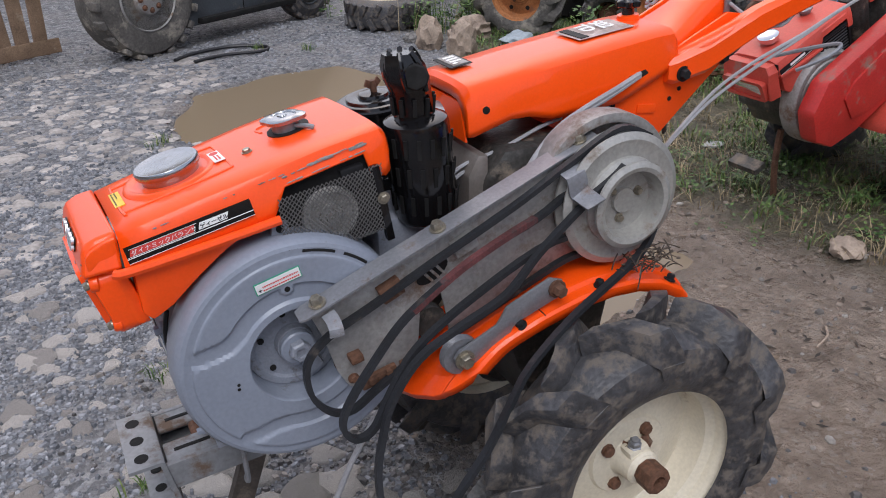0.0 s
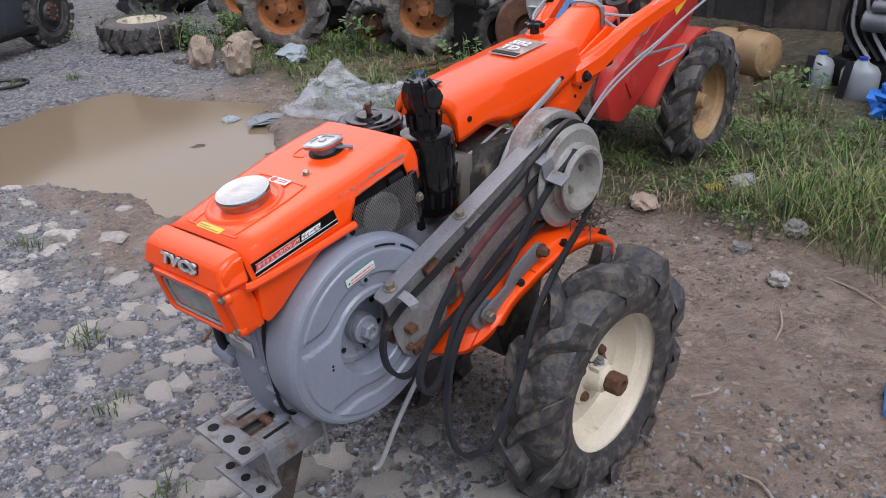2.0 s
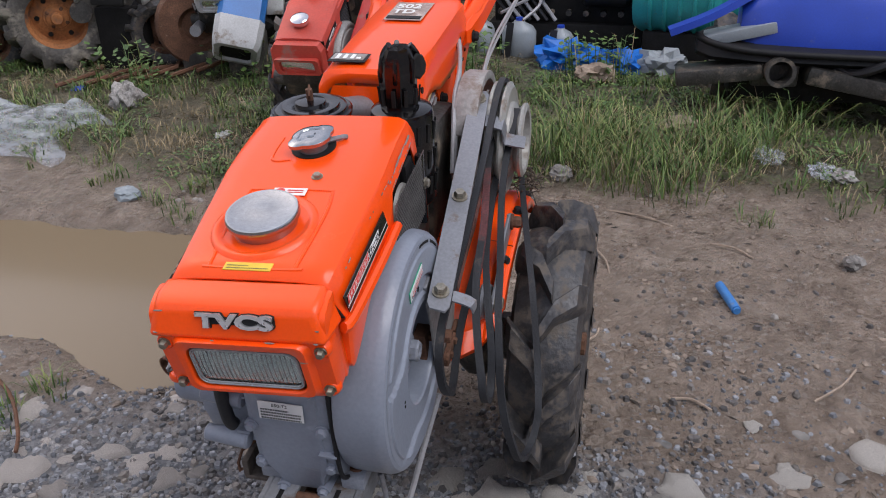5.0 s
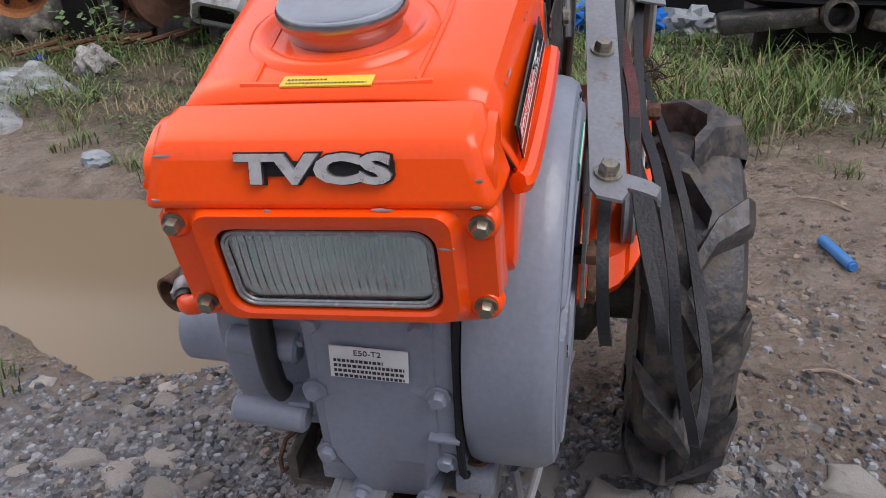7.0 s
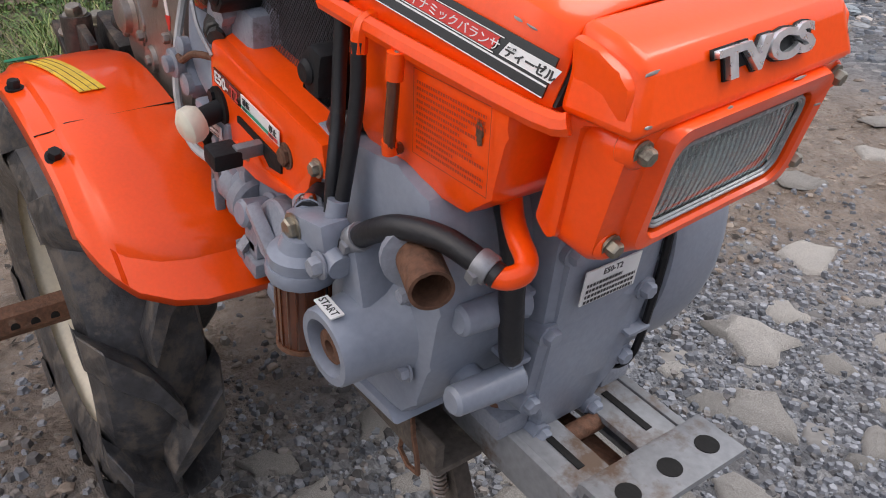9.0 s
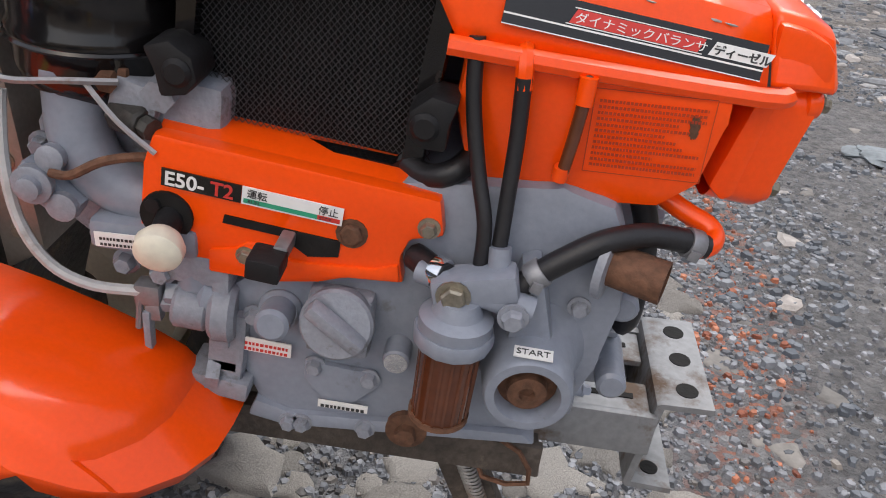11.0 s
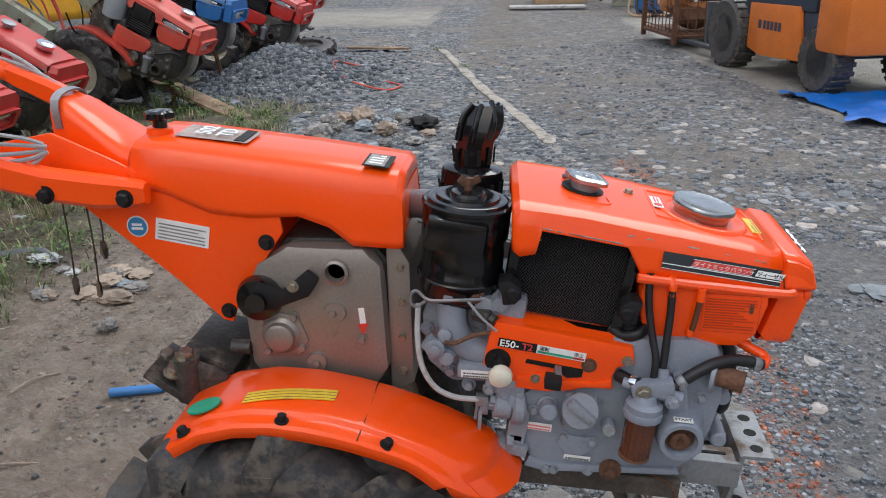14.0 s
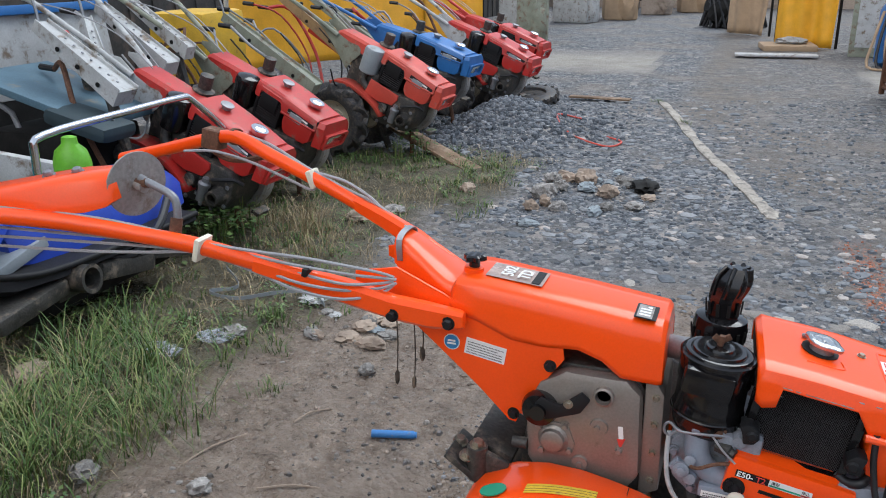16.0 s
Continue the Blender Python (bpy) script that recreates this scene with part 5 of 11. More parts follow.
COVER = [(-0.048, 0.606), (0.040, 0.606), (0.046, 0.600), (0.046, 0.450), (0.044, 0.432), (0.033, 0.412), (0.030, 0.392), (0.025, 0.387), (-0.029, 0.385), (-0.034, 0.390), (-0.037, 0.410), (-0.049, 0.432), (-0.053, 0.450), (-0.053, 0.600)]


def cover_x(z):
    return lerp_table([(0.38, 0.641), (0.425, 0.654), (0.505, 0.671), (0.56, 0.679), (0.61, 0.683)], z)


part("front_cover", B().loft([[(cover_x(z) + d, -0.003 + (y + 0.003) * q, 0.495 + (z - 0.495) * q) for y, z in COVER] for d, q in ((-0.040, 1.03), (-0.012, 1.03), (-0.010, 1.0), (-0.003, 0.985), (0.0, 0.95))]), GREY, tractor, "", 30)
for y, z, x in ((-0.056, 0.516, 0.666), (0.047, 0.521, 0.667), (-0.056, 0.440, 0.650), (0.049, 0.445, 0.651), (-0.032, 0.389, 0.643), (0.029, 0.391, 0.643), (-0.048, 0.588, 0.676), (0.036, 0.590, 0.676)):
    if z > 0.42:
        sg = 1 if y > 0 else -1
        part("boss_rib", B().loft([[(x + 0.003, y, z + 0.0085), (x + 0.003, y, z - 0.0085), (x - 0.012, y, z - 0.0085), (x - 0.012, y, z + 0.0085)], [(x + 0.002, y - sg * 0.022, z + 0.006), (x + 0.002, y - sg * 0.022, z + 0.001), (x - 0.012, y - sg * 0.022, z + 0.001), (x - 0.012, y - sg * 0.022, z + 0.006)]]), GREY, tractor)
    part("boss", B().cyl((x - 0.03, y, z), (x + 0.004, y, z - 0.001), 0.0115, 0.010, 14), GREY, tractor)
    bolt(tractor, (x + 0.003, y, z), (1, 0, -0.16), 0.0076, 0.008, GREY)
for z in (0.568, 0.546, 0.478):
    part("rib", B().box((0.655, 0.050, z), (0.030, 0.026, 0.004), (0, 9, 0), 0.001), GREY, tractor)
for y in (-0.075,):
    for z in (0.495, 0.58, 0.555):
        part("rib", B().box((0.645, y, z), (0.035, 0.02, 0.006), (0, 9, 0), 0.002), GREY, tractor)
for y, z, ln in ((-0.105, 0.545, 0.06), (-0.105, 0.475, 0.07)):
    part("stud_boss", B().cyl((0.655, y + 0.035, z), (0.655, y - ln * 0.45, z + 0.004), 0.014, 0.012, 16, 0.003).cyl((0.60, y, z), (0.655, y, z), 0.013), GREY, tractor)
m = basis((0.6780, -0.037, 0.538), (-0.05, 1, -0.04), (0.12, 0, 1))
decal("engine_plate", m, 0.062, 0.031, WHITE, tractor, "white maker's plate with fine print")
lettering("plate_heading", "E50-T2", 0.0075, m @ Matrix.Translation((0.019, 0.0235, 0.0014)), INK, tractor, 0.0002)
bars("fine_print", m, lines_of(0.062, 0.022, 4, 5, 0.4, 0.05, 0.04), INK, tractor, 0.0016)
part("seam_gasket", B().tube([(0.668, 0.0625, 0.632), (0.676, 0.0625, 0.585), (0.668, 0.0625, 0.50), (0.652, 0.0625, 0.43), (0.61, 0.0625, 0.40)], 0.0035, 6, 4), BLACK_M, tractor)
part("breather_tube", B().tube([(0.655, -0.095, 0.64), (0.668, -0.095, 0.60), (0.669, -0.095, 0.56), (0.667, -0.091, 0.518), (0.662, -0.086, 0.505)], 0.0095, 10), RUBBER, tractor, "black rubber breather tube")

# flywheel housing
FX, FZ = 0.503, 0.552
fly = B().lathe([(0.10, 0.0), (0.160, 0.0), (0.176, 0.004), (0.1785, 0.012), (0.1785, 0.058), (0.1765, 0.067), (0.172, 0.0735), (0.1665, 0.0755)], (FX, 0.063, FZ), (0, 1, 0), 96, cap=False)
fly.lathe([(0.0755, 0.0765), (0.0745, 0.073), (0.0745, 0.022)], (FX, 0.063, FZ), (0, 1, 0), 96, cap=False)


def polar(r, a):
    """A place on the cover's face: angle 0 towards the rear, 90 up."""
    return FX - r * math.cos(radians(a)), FZ + r * math.sin(radians(a))


CHANNELS = [([polar(0.102, a) for a in range(20, 152, 6)] + [polar(0.110, 157), polar(0.124, 162), polar(0.138, 165), polar(0.151, 167)], 0.0125), ([polar(0.112, a) for a in range(-44, -100, -8)] + [polar(0.113, -106), polar(0.122, -116), polar(0.138, -123), polar(0.152, -129)], 0.0115)]


def pressing(x, z):
    """Depth pressed into the cover's face."""
    d = 0.0
    for line, half in CHANNELS:
        best = 9.0
        for (x0, z0), (x1, z1) in zip(line, line[1:]):
            ux, uz = x1 - x0, z1 - z0
            t = max(0, min(1, ((x - x0) * ux + (z - z0) * uz) / (ux * ux + uz * uz)))
            best = min(best, math.hypot(x - x0 - t * ux, z - z0 - t * uz))
        d = max(d, 1 - max(0, min(1, (best - half + 0.0025) / 0.005)))
    hx, hz_ = polar(0.1115, 95.7)
    d *= max(0, min(1, (math.hypot(x - hx, z - hz_) - 0.008) / 0.004))
    d = d * d * (3 - 2 * d) * 0.0048
    k = max(0, min(1, (math.hypot(x - FX, z - FZ) - 0.1535) / 0.004))
    return max(d, k * k * (3 - 2 * k) * 0.0038)


grid_r = [0.0755, 0.0775] + [0.0795 + 0.087 * i / 44 for i in range(45)]
face = []
for r in grid_r:
    row = []
    for k in range(180):
        x, z = polar(r, 2 * k)
        row.append((x, 0.1425 - pressing(x, z) - (0.003 if r == 0.0755 else 0.0), z))
    face.append(row)
fly.loft(face, cap=False)
flywheel = part("flywheel_cover", fly, GREY, tractor, "grey pressed-steel flywheel cover", 30)
part("flywheel", B().lathe([(0.0735, 0), (0.0735, 0.006), (0.062, 0.008), (0.058, 0.004), (0.03, 0.006), (0.028, 0.018), (0.014, 0.020)], (FX, 0.092, FZ), (0, 1, 0), 36), GREY_D, tractor)
part("hub_disc", B().lathe([(0.0265, 0), (0.0265, 0.010), (0.024, 0.012)], (FX, 0.112, FZ), (0, 1, 0), 28), GREY, tractor)
part("hub_nut", B().lathe([(0.017, 0), (0.017, 0.014), (0.014, 0.017), (0.009, 0.017), (0.008, 0.013)], (FX, 0.122, FZ), (0, 1, 0), 6), GREY_D, tractor)
for k in range(6):
    a = radians(60 * k + 15)
    part("hub_hole", B().cyl((FX + 0.051 * math.cos(a), 0.0985, FZ + 0.051 * math.sin(a)), (FX + 0.051 * math.cos(a), 0.1005, FZ + 0.051 * math.sin(a)), 0.005, seg=10), DARKM, tractor)
part("hub_lug", B().box((FX - 0.022, 0.108, FZ - 0.040), (0.028, 0.016, 0.022), (0, 25, 0), 0.004), GREY_D, tractor)
for a0, a1 in ((67, 84), (48, 62)):
    pts = [(FX - 0.1622 * math.cos(radians(a)), 0.1368, FZ + 0.1622 * math.sin(radians(a))) for a in [a0 + (a1 - a0) * i / 6 for i in range(7)]]
    part("vent_slot", B().tube(pts, 0.0032, 6, 1), DARKM, flywheel)
m = basis((0.5565, 0.1428, 0.6635), (-0.974, 0, 0.225), (0.225, 0, 0.974))
decal("cover_label", m, 0.067, 0.0175, GREEN_INK, flywheel, "white label with a green edge")
decal("label_face", m @ Matrix.Translation((0.0013, 0.0013, 0.0006)), 0.0644, 0.0149, WHITE, flywheel)
bars("label_lines", m @ Matrix.Translation((0.009, 0.002, 0.001)), lines_of(0.056, 0.0135, 2, 33, 0.55, 0.03, 0.1), RED_INK, flywheel, 0.0014)
bars("label_mark", m @ Matrix.Translation((0, 0, 0.001)), [(0.004, 0.0055, 0.005, 0.0015), (0.0057, 0.004, 0.0015, 0.005)], INK, flywheel, 0.0014)
hx, hz_ = polar(0.1115, 95.7)
part("cover_hole", B().cyl((hx, 0.1415, hz_), (hx, 0.1432, hz_), 0.0042, seg=12), DARKM, flywheel)
for r, a in ((0.0985, -168), (0.1005, -164)):
    hx, hz_ = polar(r, a)
    part("cover_hole", B().cyl((hx, 0.1415, hz_), (hx, 0.1432, hz_), 0.0024, seg=10), DARKM, flywheel)
part("lift_eye", B().prism([(0.52, 0.715), (0.516, 0.745), (0.505, 0.752), (0.494, 0.745), (0.488, 0.715)], 0.098, 0.106, 0.002), GREY, tractor)
part("eye_hole", B().cyl((0.505, 0.1055, 0.738), (0.505, 0.1075, 0.738), 0.006, seg=12), DARKM, tractor)

# fuel tank under the hood
TANK = [(0.528, 0.742), (0.522, 0.70), (0.528, 0.668), (0.545, 0.648), (0.60, 0.636), (0.665, 0.636), (0.69, 0.655), (0.702, 0.70), (0.7035, 0.720)]
part("fuel_tank", B().prism(TANK, -0.136, 0.05, 0.014), ORANGE, tractor, "orange fuel tank below the hood")
part("tank_side", B().prism([(0.545, 0.758), (0.55, 0.742), (0.585, 0.722), (0.625, 0.692), (0.66, 0.662), (0.69, 0.645), (0.702, 0.66), (0.704, 0.728)], 0.04, 0.110, 0.010), ORANGE, tractor)
m = basis((0.610, -0.1372, 0.662), (1, 0, -0.04), (0.05, 0, 1))
bars("tank_notice", m, [r for r in lines_of(0.078, 0.058, 12, 8, 0.5, 0.05, 0.08)] + [(0, 0, 0.078, 0.0006), (0, 0.058, 0.078, 0.0006), (0, 0, 0.0006, 0.058), (0.078, 0, 0.0006, 0.058)], NOTICE, tractor, 0.0006, "dark printed notice on the tank")
part("notice_scuff", B().blob((0.679, -0.1368, 0.698), (0.006, 0.0014, 0.015), 3, 0.9, 6, 2), RUST, tractor)
part("tank_outlet", B().tube([(0.655, -0.090, 0.655), (0.672, -0.102, 0.634), (0.690, -0.111, 0.624), (0.705, -0.117, 0.618), (0.710, -0.124, 0.613), (0.706, -0.133, 0.610), (0.697, -0.138, 0.610)], 0.0078, 12), ORANGE, tractor, "orange fuel outlet pipe")
part("fuel_hose", B().tube([(0.702, -0.136, 0.610), (0.682, -0.143, 0.618), (0.658, -0.150, 0.623), (0.629, -0.161, 0.621), (0.603, -0.167, 0.608), (0.584, -0.169, 0.594), (0.575, -0.171, 0.586)], 0.0088, 12), RUBBER, tractor, "black rubber fuel hose")
for p, d in (((0.692, -0.1395, 0.614), (0.85, 0.3, -0.35)), ((0.586, -0.1688, 0.596), (0.75, 0.08, 0.6))):
    part("hose_clamp", B().lathe([(0.0102, -0.006), (0.0108, -0.005), (0.0108, 0.005), (0.0102, 0.006)], p, d, 18).box(Vector(p) + Vector((0, -0.010, -0.004)), (0.008, 0.006, 0.008), (0, 20, 0), 0.001), STEEL, tractor, "bright hose clip")
part("tank_stub", B().tube([(0.566, -0.135, 0.742), (0.566, -0.147, 0.738), (0.566, -0.150, 0.72)], 0.006, 8), ORANGE, tractor)
part("return_hose", B().tube([(0.566, -0.150, 0.728), (0.565, -0.152, 0.69), (0.562, -0.158, 0.65), (0.559, -0.165, 0.612)], 0.0056, 12), RUBBER, tractor)
part("overflow_hose", B().tube([(0.535, -0.142, 0.75), (0.535, -0.147, 0.71), (0.541, -0.155, 0.665), (0.548, -0.165, 0.63), (0.547, -0.168, 0.60)], 0.0054, 12), RUBBER, tractor)
part("level_gauge", B().tube([(0.606, -0.138, 0.73), (0.606, -0.147, 0.724), (0.603, -0.148, 0.70), (0.597, -0.147, 0.665), (0.595, -0.138, 0.66)], 0.0044, 12), AMBER, tractor, "amber fuel level tube")
part("gauge_end", B().cyl((0.6065, -0.147, 0.73), (0.605, -0.148, 0.712), 0.0060, seg=14), ORANGE, tractor)
part("gauge_end", B().cyl((0.596, -0.147, 0.668), (0.595, -0.146, 0.658), 0.0056, seg=14), ORANGE, tractor)

# hood
STN = [(0.3385, 0.0), (0.342, 0.6), (0.350, 1), (0.372, 1), (0.381, 1), (0.44, 1), (0.500, 1), (0.520, 1), (0.56, 1), (0.60, 1), (0.64, 1), (0.68, 1), (0.7205, 1)]
LOW = [(0.3385, 0.784), (0.350, 0.776), (0.372, 0.780), (0.381, 0.813), (0.500, 0.789), (0.520, 0.748), (0.716, 0.718)]
TOP = [(0.3385, 0.838), (0.35, 0.848), (0.45, 0.832), (0.60, 0.799), (0.7205, 0.7695)]
HY = -0.006
rings = []
for x, k in STN:
    zt, zl = lerp_table(TOP, x), lerp_table(LOW, x)
    nar = 0.004 * (1 - k) + 0.022 * max(0, (x - 0.50)) / 0.2 * 0.65
    wt, wc, wl = 0.102 - nar, 0.119 - nar, 0.128 - nar * 0.5
    if k < 1:
        wl -= 0.006 * (1 - k)
    zs = zt - 0.016
    if zl > zs - 0.03:
        half = [(wc + 0.005, zl), (wc + 0.005, zl + 0.002), (wc + 0.003, max(zs - 0.012, zl + 0.004)), (wc, max(zs - 0.001, zl + 0.007)), (wc - 0.006, zs + 0.010), (wt, zt - 0.0015), (wt - 0.02, zt), (0.03, zt + 0.001)]
    else:
        half = [(wl, zl), (wl - (wl - wc) * (0.015 / max(0.02, zs - zl)), zl + 0.015 * min(1, (zs - zl) / 0.03)), (wc + 0.004, zs - 0.012), (wc, zs - 0.001), (wc - 0.006, zs + 0.009), (wt, zt - 0.0015), (wt - 0.02, zt), (0.03, zt + 0.001)]
    row = [(-y, z) for y, z in half] + half[::-1]
    rings.append([(x, HY + y, z) for y, z in row])
hood = part("hood", B().loft(rings, closed=False, cap=False), ORANGE, tractor, "glossy orange engine hood with chipped edges", 30, 0.003)
part("hood_lip", B().tube([(0.514, HY + 0.131, 0.747), (0.60, HY + 0.129, 0.735), (0.715, HY + 0.123, 0.720), (0.735, HY + 0.118, 0.720)], 0.007, 8, 3), ORANGE, hood)
part("hood_lip", B().tube([(0.514, HY - 0.131, 0.747), (0.60, HY - 0.129, 0.735), (0.715, HY - 0.123, 0.720), (0.735, HY - 0.118, 0.720)], 0.007, 8, 3), ORANGE, hood)
part("hood_rear", B().loft([[(0.341, HY - 0.117, 0.79), (0.341, HY - 0.098, 0.833), (0.341, HY + 0.098, 0.833), (0.341, HY + 0.117, 0.79)], [(0.344, HY - 0.117, 0.79), (0.344, HY - 0.098, 0.833), (0.344, HY + 0.098, 0.833), (0.344, HY + 0.117, 0.79)]]), BLACK_M, hood)


def stripe(side):
    """The black and white name strip on the hood's flank."""
    s = side
    def at_(x, up):
        zt, zl = lerp_table(TOP, x), lerp_table(LOW, x)
        nar = 0.022 * max(0, (x - 0.50)) / 0.2 * 0.65
        wc, wl = 0.119 - nar + 0.004, 0.128 - nar * 0.5 - 0.003
        return Vector((x, HY + s * (wl + (wc - wl) * up + (0.004 if s < 0 else 0.0028)), zl + 0.015 + (zt - 0.028 - zl - 0.015) * up))
    o = at_(0.546, 0.08)
    ex = at_(0.714, 0.10) + Vector((0, 0.0032 if s < 0 else 0.0, -0.006)) - o
    ey = at_(0.546, 0.92) + Vector((0, -s * (0.004 if s < 0 else 0.0), 0)) - o
    m = (basis(o, ex, ey) if s < 0 else basis(o + ex, -ex, ey)) @ Matrix.Diagonal((1, 0.74, 1, 1))
    w, h = ex.length, 0.0315
    st = decal("name_strip", m, w, h, BLACK, hood, "black strip with red and white writing")
    bars("white_line", m, [(0.0, 0.0085, w, 0.0016), (0, 0, w, 0.001)], WHITE, hood, 0.0016)
    x0 = w * (0.02 if s > 0 else 0.24)
    part("red_field", B().add([m @ Vector(p) for p in ((x0, 0.0125, 0.0017), (x0 + 0.085, 0.0125, 0.0017), (x0 + 0.089, 0.0245, 0.0017), (x0 + 0.004, 0.0245, 0.0017))], [(0, 1, 2, 3)]), RED_INK, hood)
    bars("white_edge", m, [(x0 - 0.002, 0.0112, 0.09, 0.0009), (x0 + 0.002, 0.025, 0.09, 0.0009)], WHITE, hood, 0.0019)
    lettering("strip_writing", "ダイナミックバランサ", 0.0098, m @ Matrix.Translation((x0 + 0.003, 0.0142, 0.0019)), WHITE, hood, 0.0002, stretch=0.9)
    x1 = x0 + 0.092
    part("white_field", B().add([m @ Vector(p) for p in ((x1, 0.0125, 0.0017), (x1 + 0.040, 0.0125, 0.0017), (x1 + 0.044, 0.0245, 0.0017), (x1 + 0.004, 0.0245, 0.0017))], [(0, 1, 2, 3)]), WHITE, hood)
    lettering("strip_writing", "ディーゼル", 0.0092, m @ Matrix.Translation((x1 + 0.003, 0.0145, 0.0019)), INK, hood, 0.0002, stretch=0.85, bold=0.0003)


stripe(1)
stripe(-1)
# hood top: filler cap, radiator cap, stickers, bolt
tilt = Vector((0.215, 0, 0.977)).normalized()


def on_hood(x, y, lift=0.0):
    return Vector((x, y, lerp_table(TOP, x) + 0.001)) + tilt * lift


part("cap_recess", B().lathe([(0.070, -0.003), (0.066, 0.0032), (0.062, 0.0042), (0.0585, 0.0038), (0.055, 0.0005), (0.050, 0.0002), (0.042, 0.0002)], on_hood(0.624, -0.016, -0.0004), tilt, 48), ORANGE, hood, "pressed collar round the filler", 50)
part("filler_cap", B().lathe([(0.041, 0.0), (0.041, 0.009), (0.0455, 0.010), (0.047, 0.013), (0.047, 0.019), (0.0455, 0.0215), (0.042, 0.0215), (0.039, 0.0205), (0.012, 0.0225)], on_hood(0.622, -0.016, 0), tilt, 48), CAPM, hood, "round polished fuel filler cap", 40)
part("radiator_neck", B().lathe([(0.021, -0.01), (0.021, 0.012), (0.024, 0.014)], on_hood(0.448, -0.006), tilt, 28), STEEL, hood)
part("neck_hole", B().lathe([(0.032, 0.0), (0.032, 0.0016)], on_hood(0.446, -0.006, 0), tilt, 32), BLACK_M, hood)
rc = B()
o = on_hood(0.448, -0.006, 0.0145)
ux, uy = Vector((0.98, 0, -0.19)), Vector((0, 1, 0))
loop = []
for k in range(40):
    t = 2 * math.pi * k / 40
    r = 0.0275 + 0.009 * max(0, abs(math.sin(t - 0.9)) - 0.86) / 0.14
    loop.append((r * math.cos(t), r * math.sin(t)))
rc.loft([[o + ux * a + uy * c for a, c in loop], [o + ux * a + uy * c + tilt * 0.005 for a, c in loop], [o + ux * a * 0.86 + uy * c * 0.86 + tilt * 0.0075 for a, c in loop], [o + ux * a * 0.62 + uy * c * 0.62 + tilt * 0.0078 for a, c in loop], [o + ux * a * 0.56 + uy * c * 0.56 + tilt * 0.0062 for a, c in loop], [o + ux * a * 0.22 + uy * c * 0.22 + tilt * 0.0066 for a, c in loop], [o + ux * a * 0.18 + uy * c * 0.18 + tilt * 0.0085 for a, c in loop]])
part("radiator_cap", rc, CAPM, hood, "round metal radiator cap with two ears")
part("overflow_nozzle", B().tube([on_hood(0.44, 0.01, 0.006), on_hood(0.425, 0.03, 0.005), on_hood(0.42, 0.035, 0.002)], 0.004, 8), STEEL, hood)
bolt(hood, on_hood(0.519, 0.021), tilt, 0.006, 0.005)
m = basis(on_hood(0.7075, -0.040, 0.0006), (0, 1, 0), (-0.98, 0, 0.19))
decal("yellow_sticker", m, 0.06, 0.014, YELLOW, hood, "small yellow sticker")
bars("sticker_lines", m, lines_of(0.06, 0.014, 2, 4, 0.62, 0.06, 0.16), INK, hood, 0.0016)
m = basis(on_hood(0.565, -0.028, 0.0022), (0, 1, 0), (-0.98, 0, 0.19))
decal("white_sticker", m, 0.046, 0.016, WHITE, hood, "white warning sticker with red ring")
part("ring_mark", B().lathe([(0.0065, 0), (0.0065, 0.0006)], m @ Vector((0.010, 0.008, 0.0012)), tilt, 18), RED_INK, hood)
bars("sticker_lines", m, [(0.02, 0.009, 0.022, 0.0025), (0.02, 0.0045, 0.022, 0.002)], RED_INK, hood, 0.0018)
# pressed contours on the hood's top
for pts in ([(0.55, 0.052), (0.60, 0.056), (0.70, 0.048)], [(0.55, -0.062), (0.60, -0.066), (0.70, -0.06)], [(0.55, 0.052), (0.548, 0.0), (0.55, -0.062)], [(0.48, -0.03), (0.478, -0.058), (0.42, -0.06)], [(0.701, -0.068), (0.703, -0.03), (0.703, 0.03), (0.701, 0.058)]):
    part("pressed_line", B().tube([on_hood(x, y, -0.0008) for x, y in pts], 0.0025, 6, 6), ORANGE, hood)
chip = B()
rnd = random.Random(7)
for k in range(70):
    x = rnd.uniform(0.36, 0.52) if k > 26 else rnd.uniform(0.36, 0.70)
    s = rnd.choice((-1, 1))
    nar = 0.022 * max(0, (x - 0.50)) / 0.2 * 0.65
    if x < 0.5:
        z = lerp_table(LOW, x) + 0.004
        y = HY + s * 0.124
    else:
        z = lerp_table(TOP, x) - 0.0155
        y = HY + s * (0.120 - nar)
    chip.blob((x, y, z), (rnd.uniform(0.003, 0.014), 0.0014, rnd.uniform(0.0014, 0.003)), 1, 0.5, 3, k, (0, 12, 0))
for k in range(26):
    x = rnd.uniform(0.372, 0.515)
    nar = 0.022 * max(0, (x - 0.50)) / 0.2 * 0.65
    chip.blob((x, HY + 0.1215 - nar, lerp_table(TOP, x) - rnd.uniform(0.014, 0.019)), (rnd.uniform(0.006, 0.022), 0.0016, rnd.uniform(0.0016, 0.004)), 1, 0.5, 3, k + 90, (0, 12, 0))
tagged(part("bare_chips", chip, PLATE, hood), "chipped paint showing bare metal", "", "", "stuff")

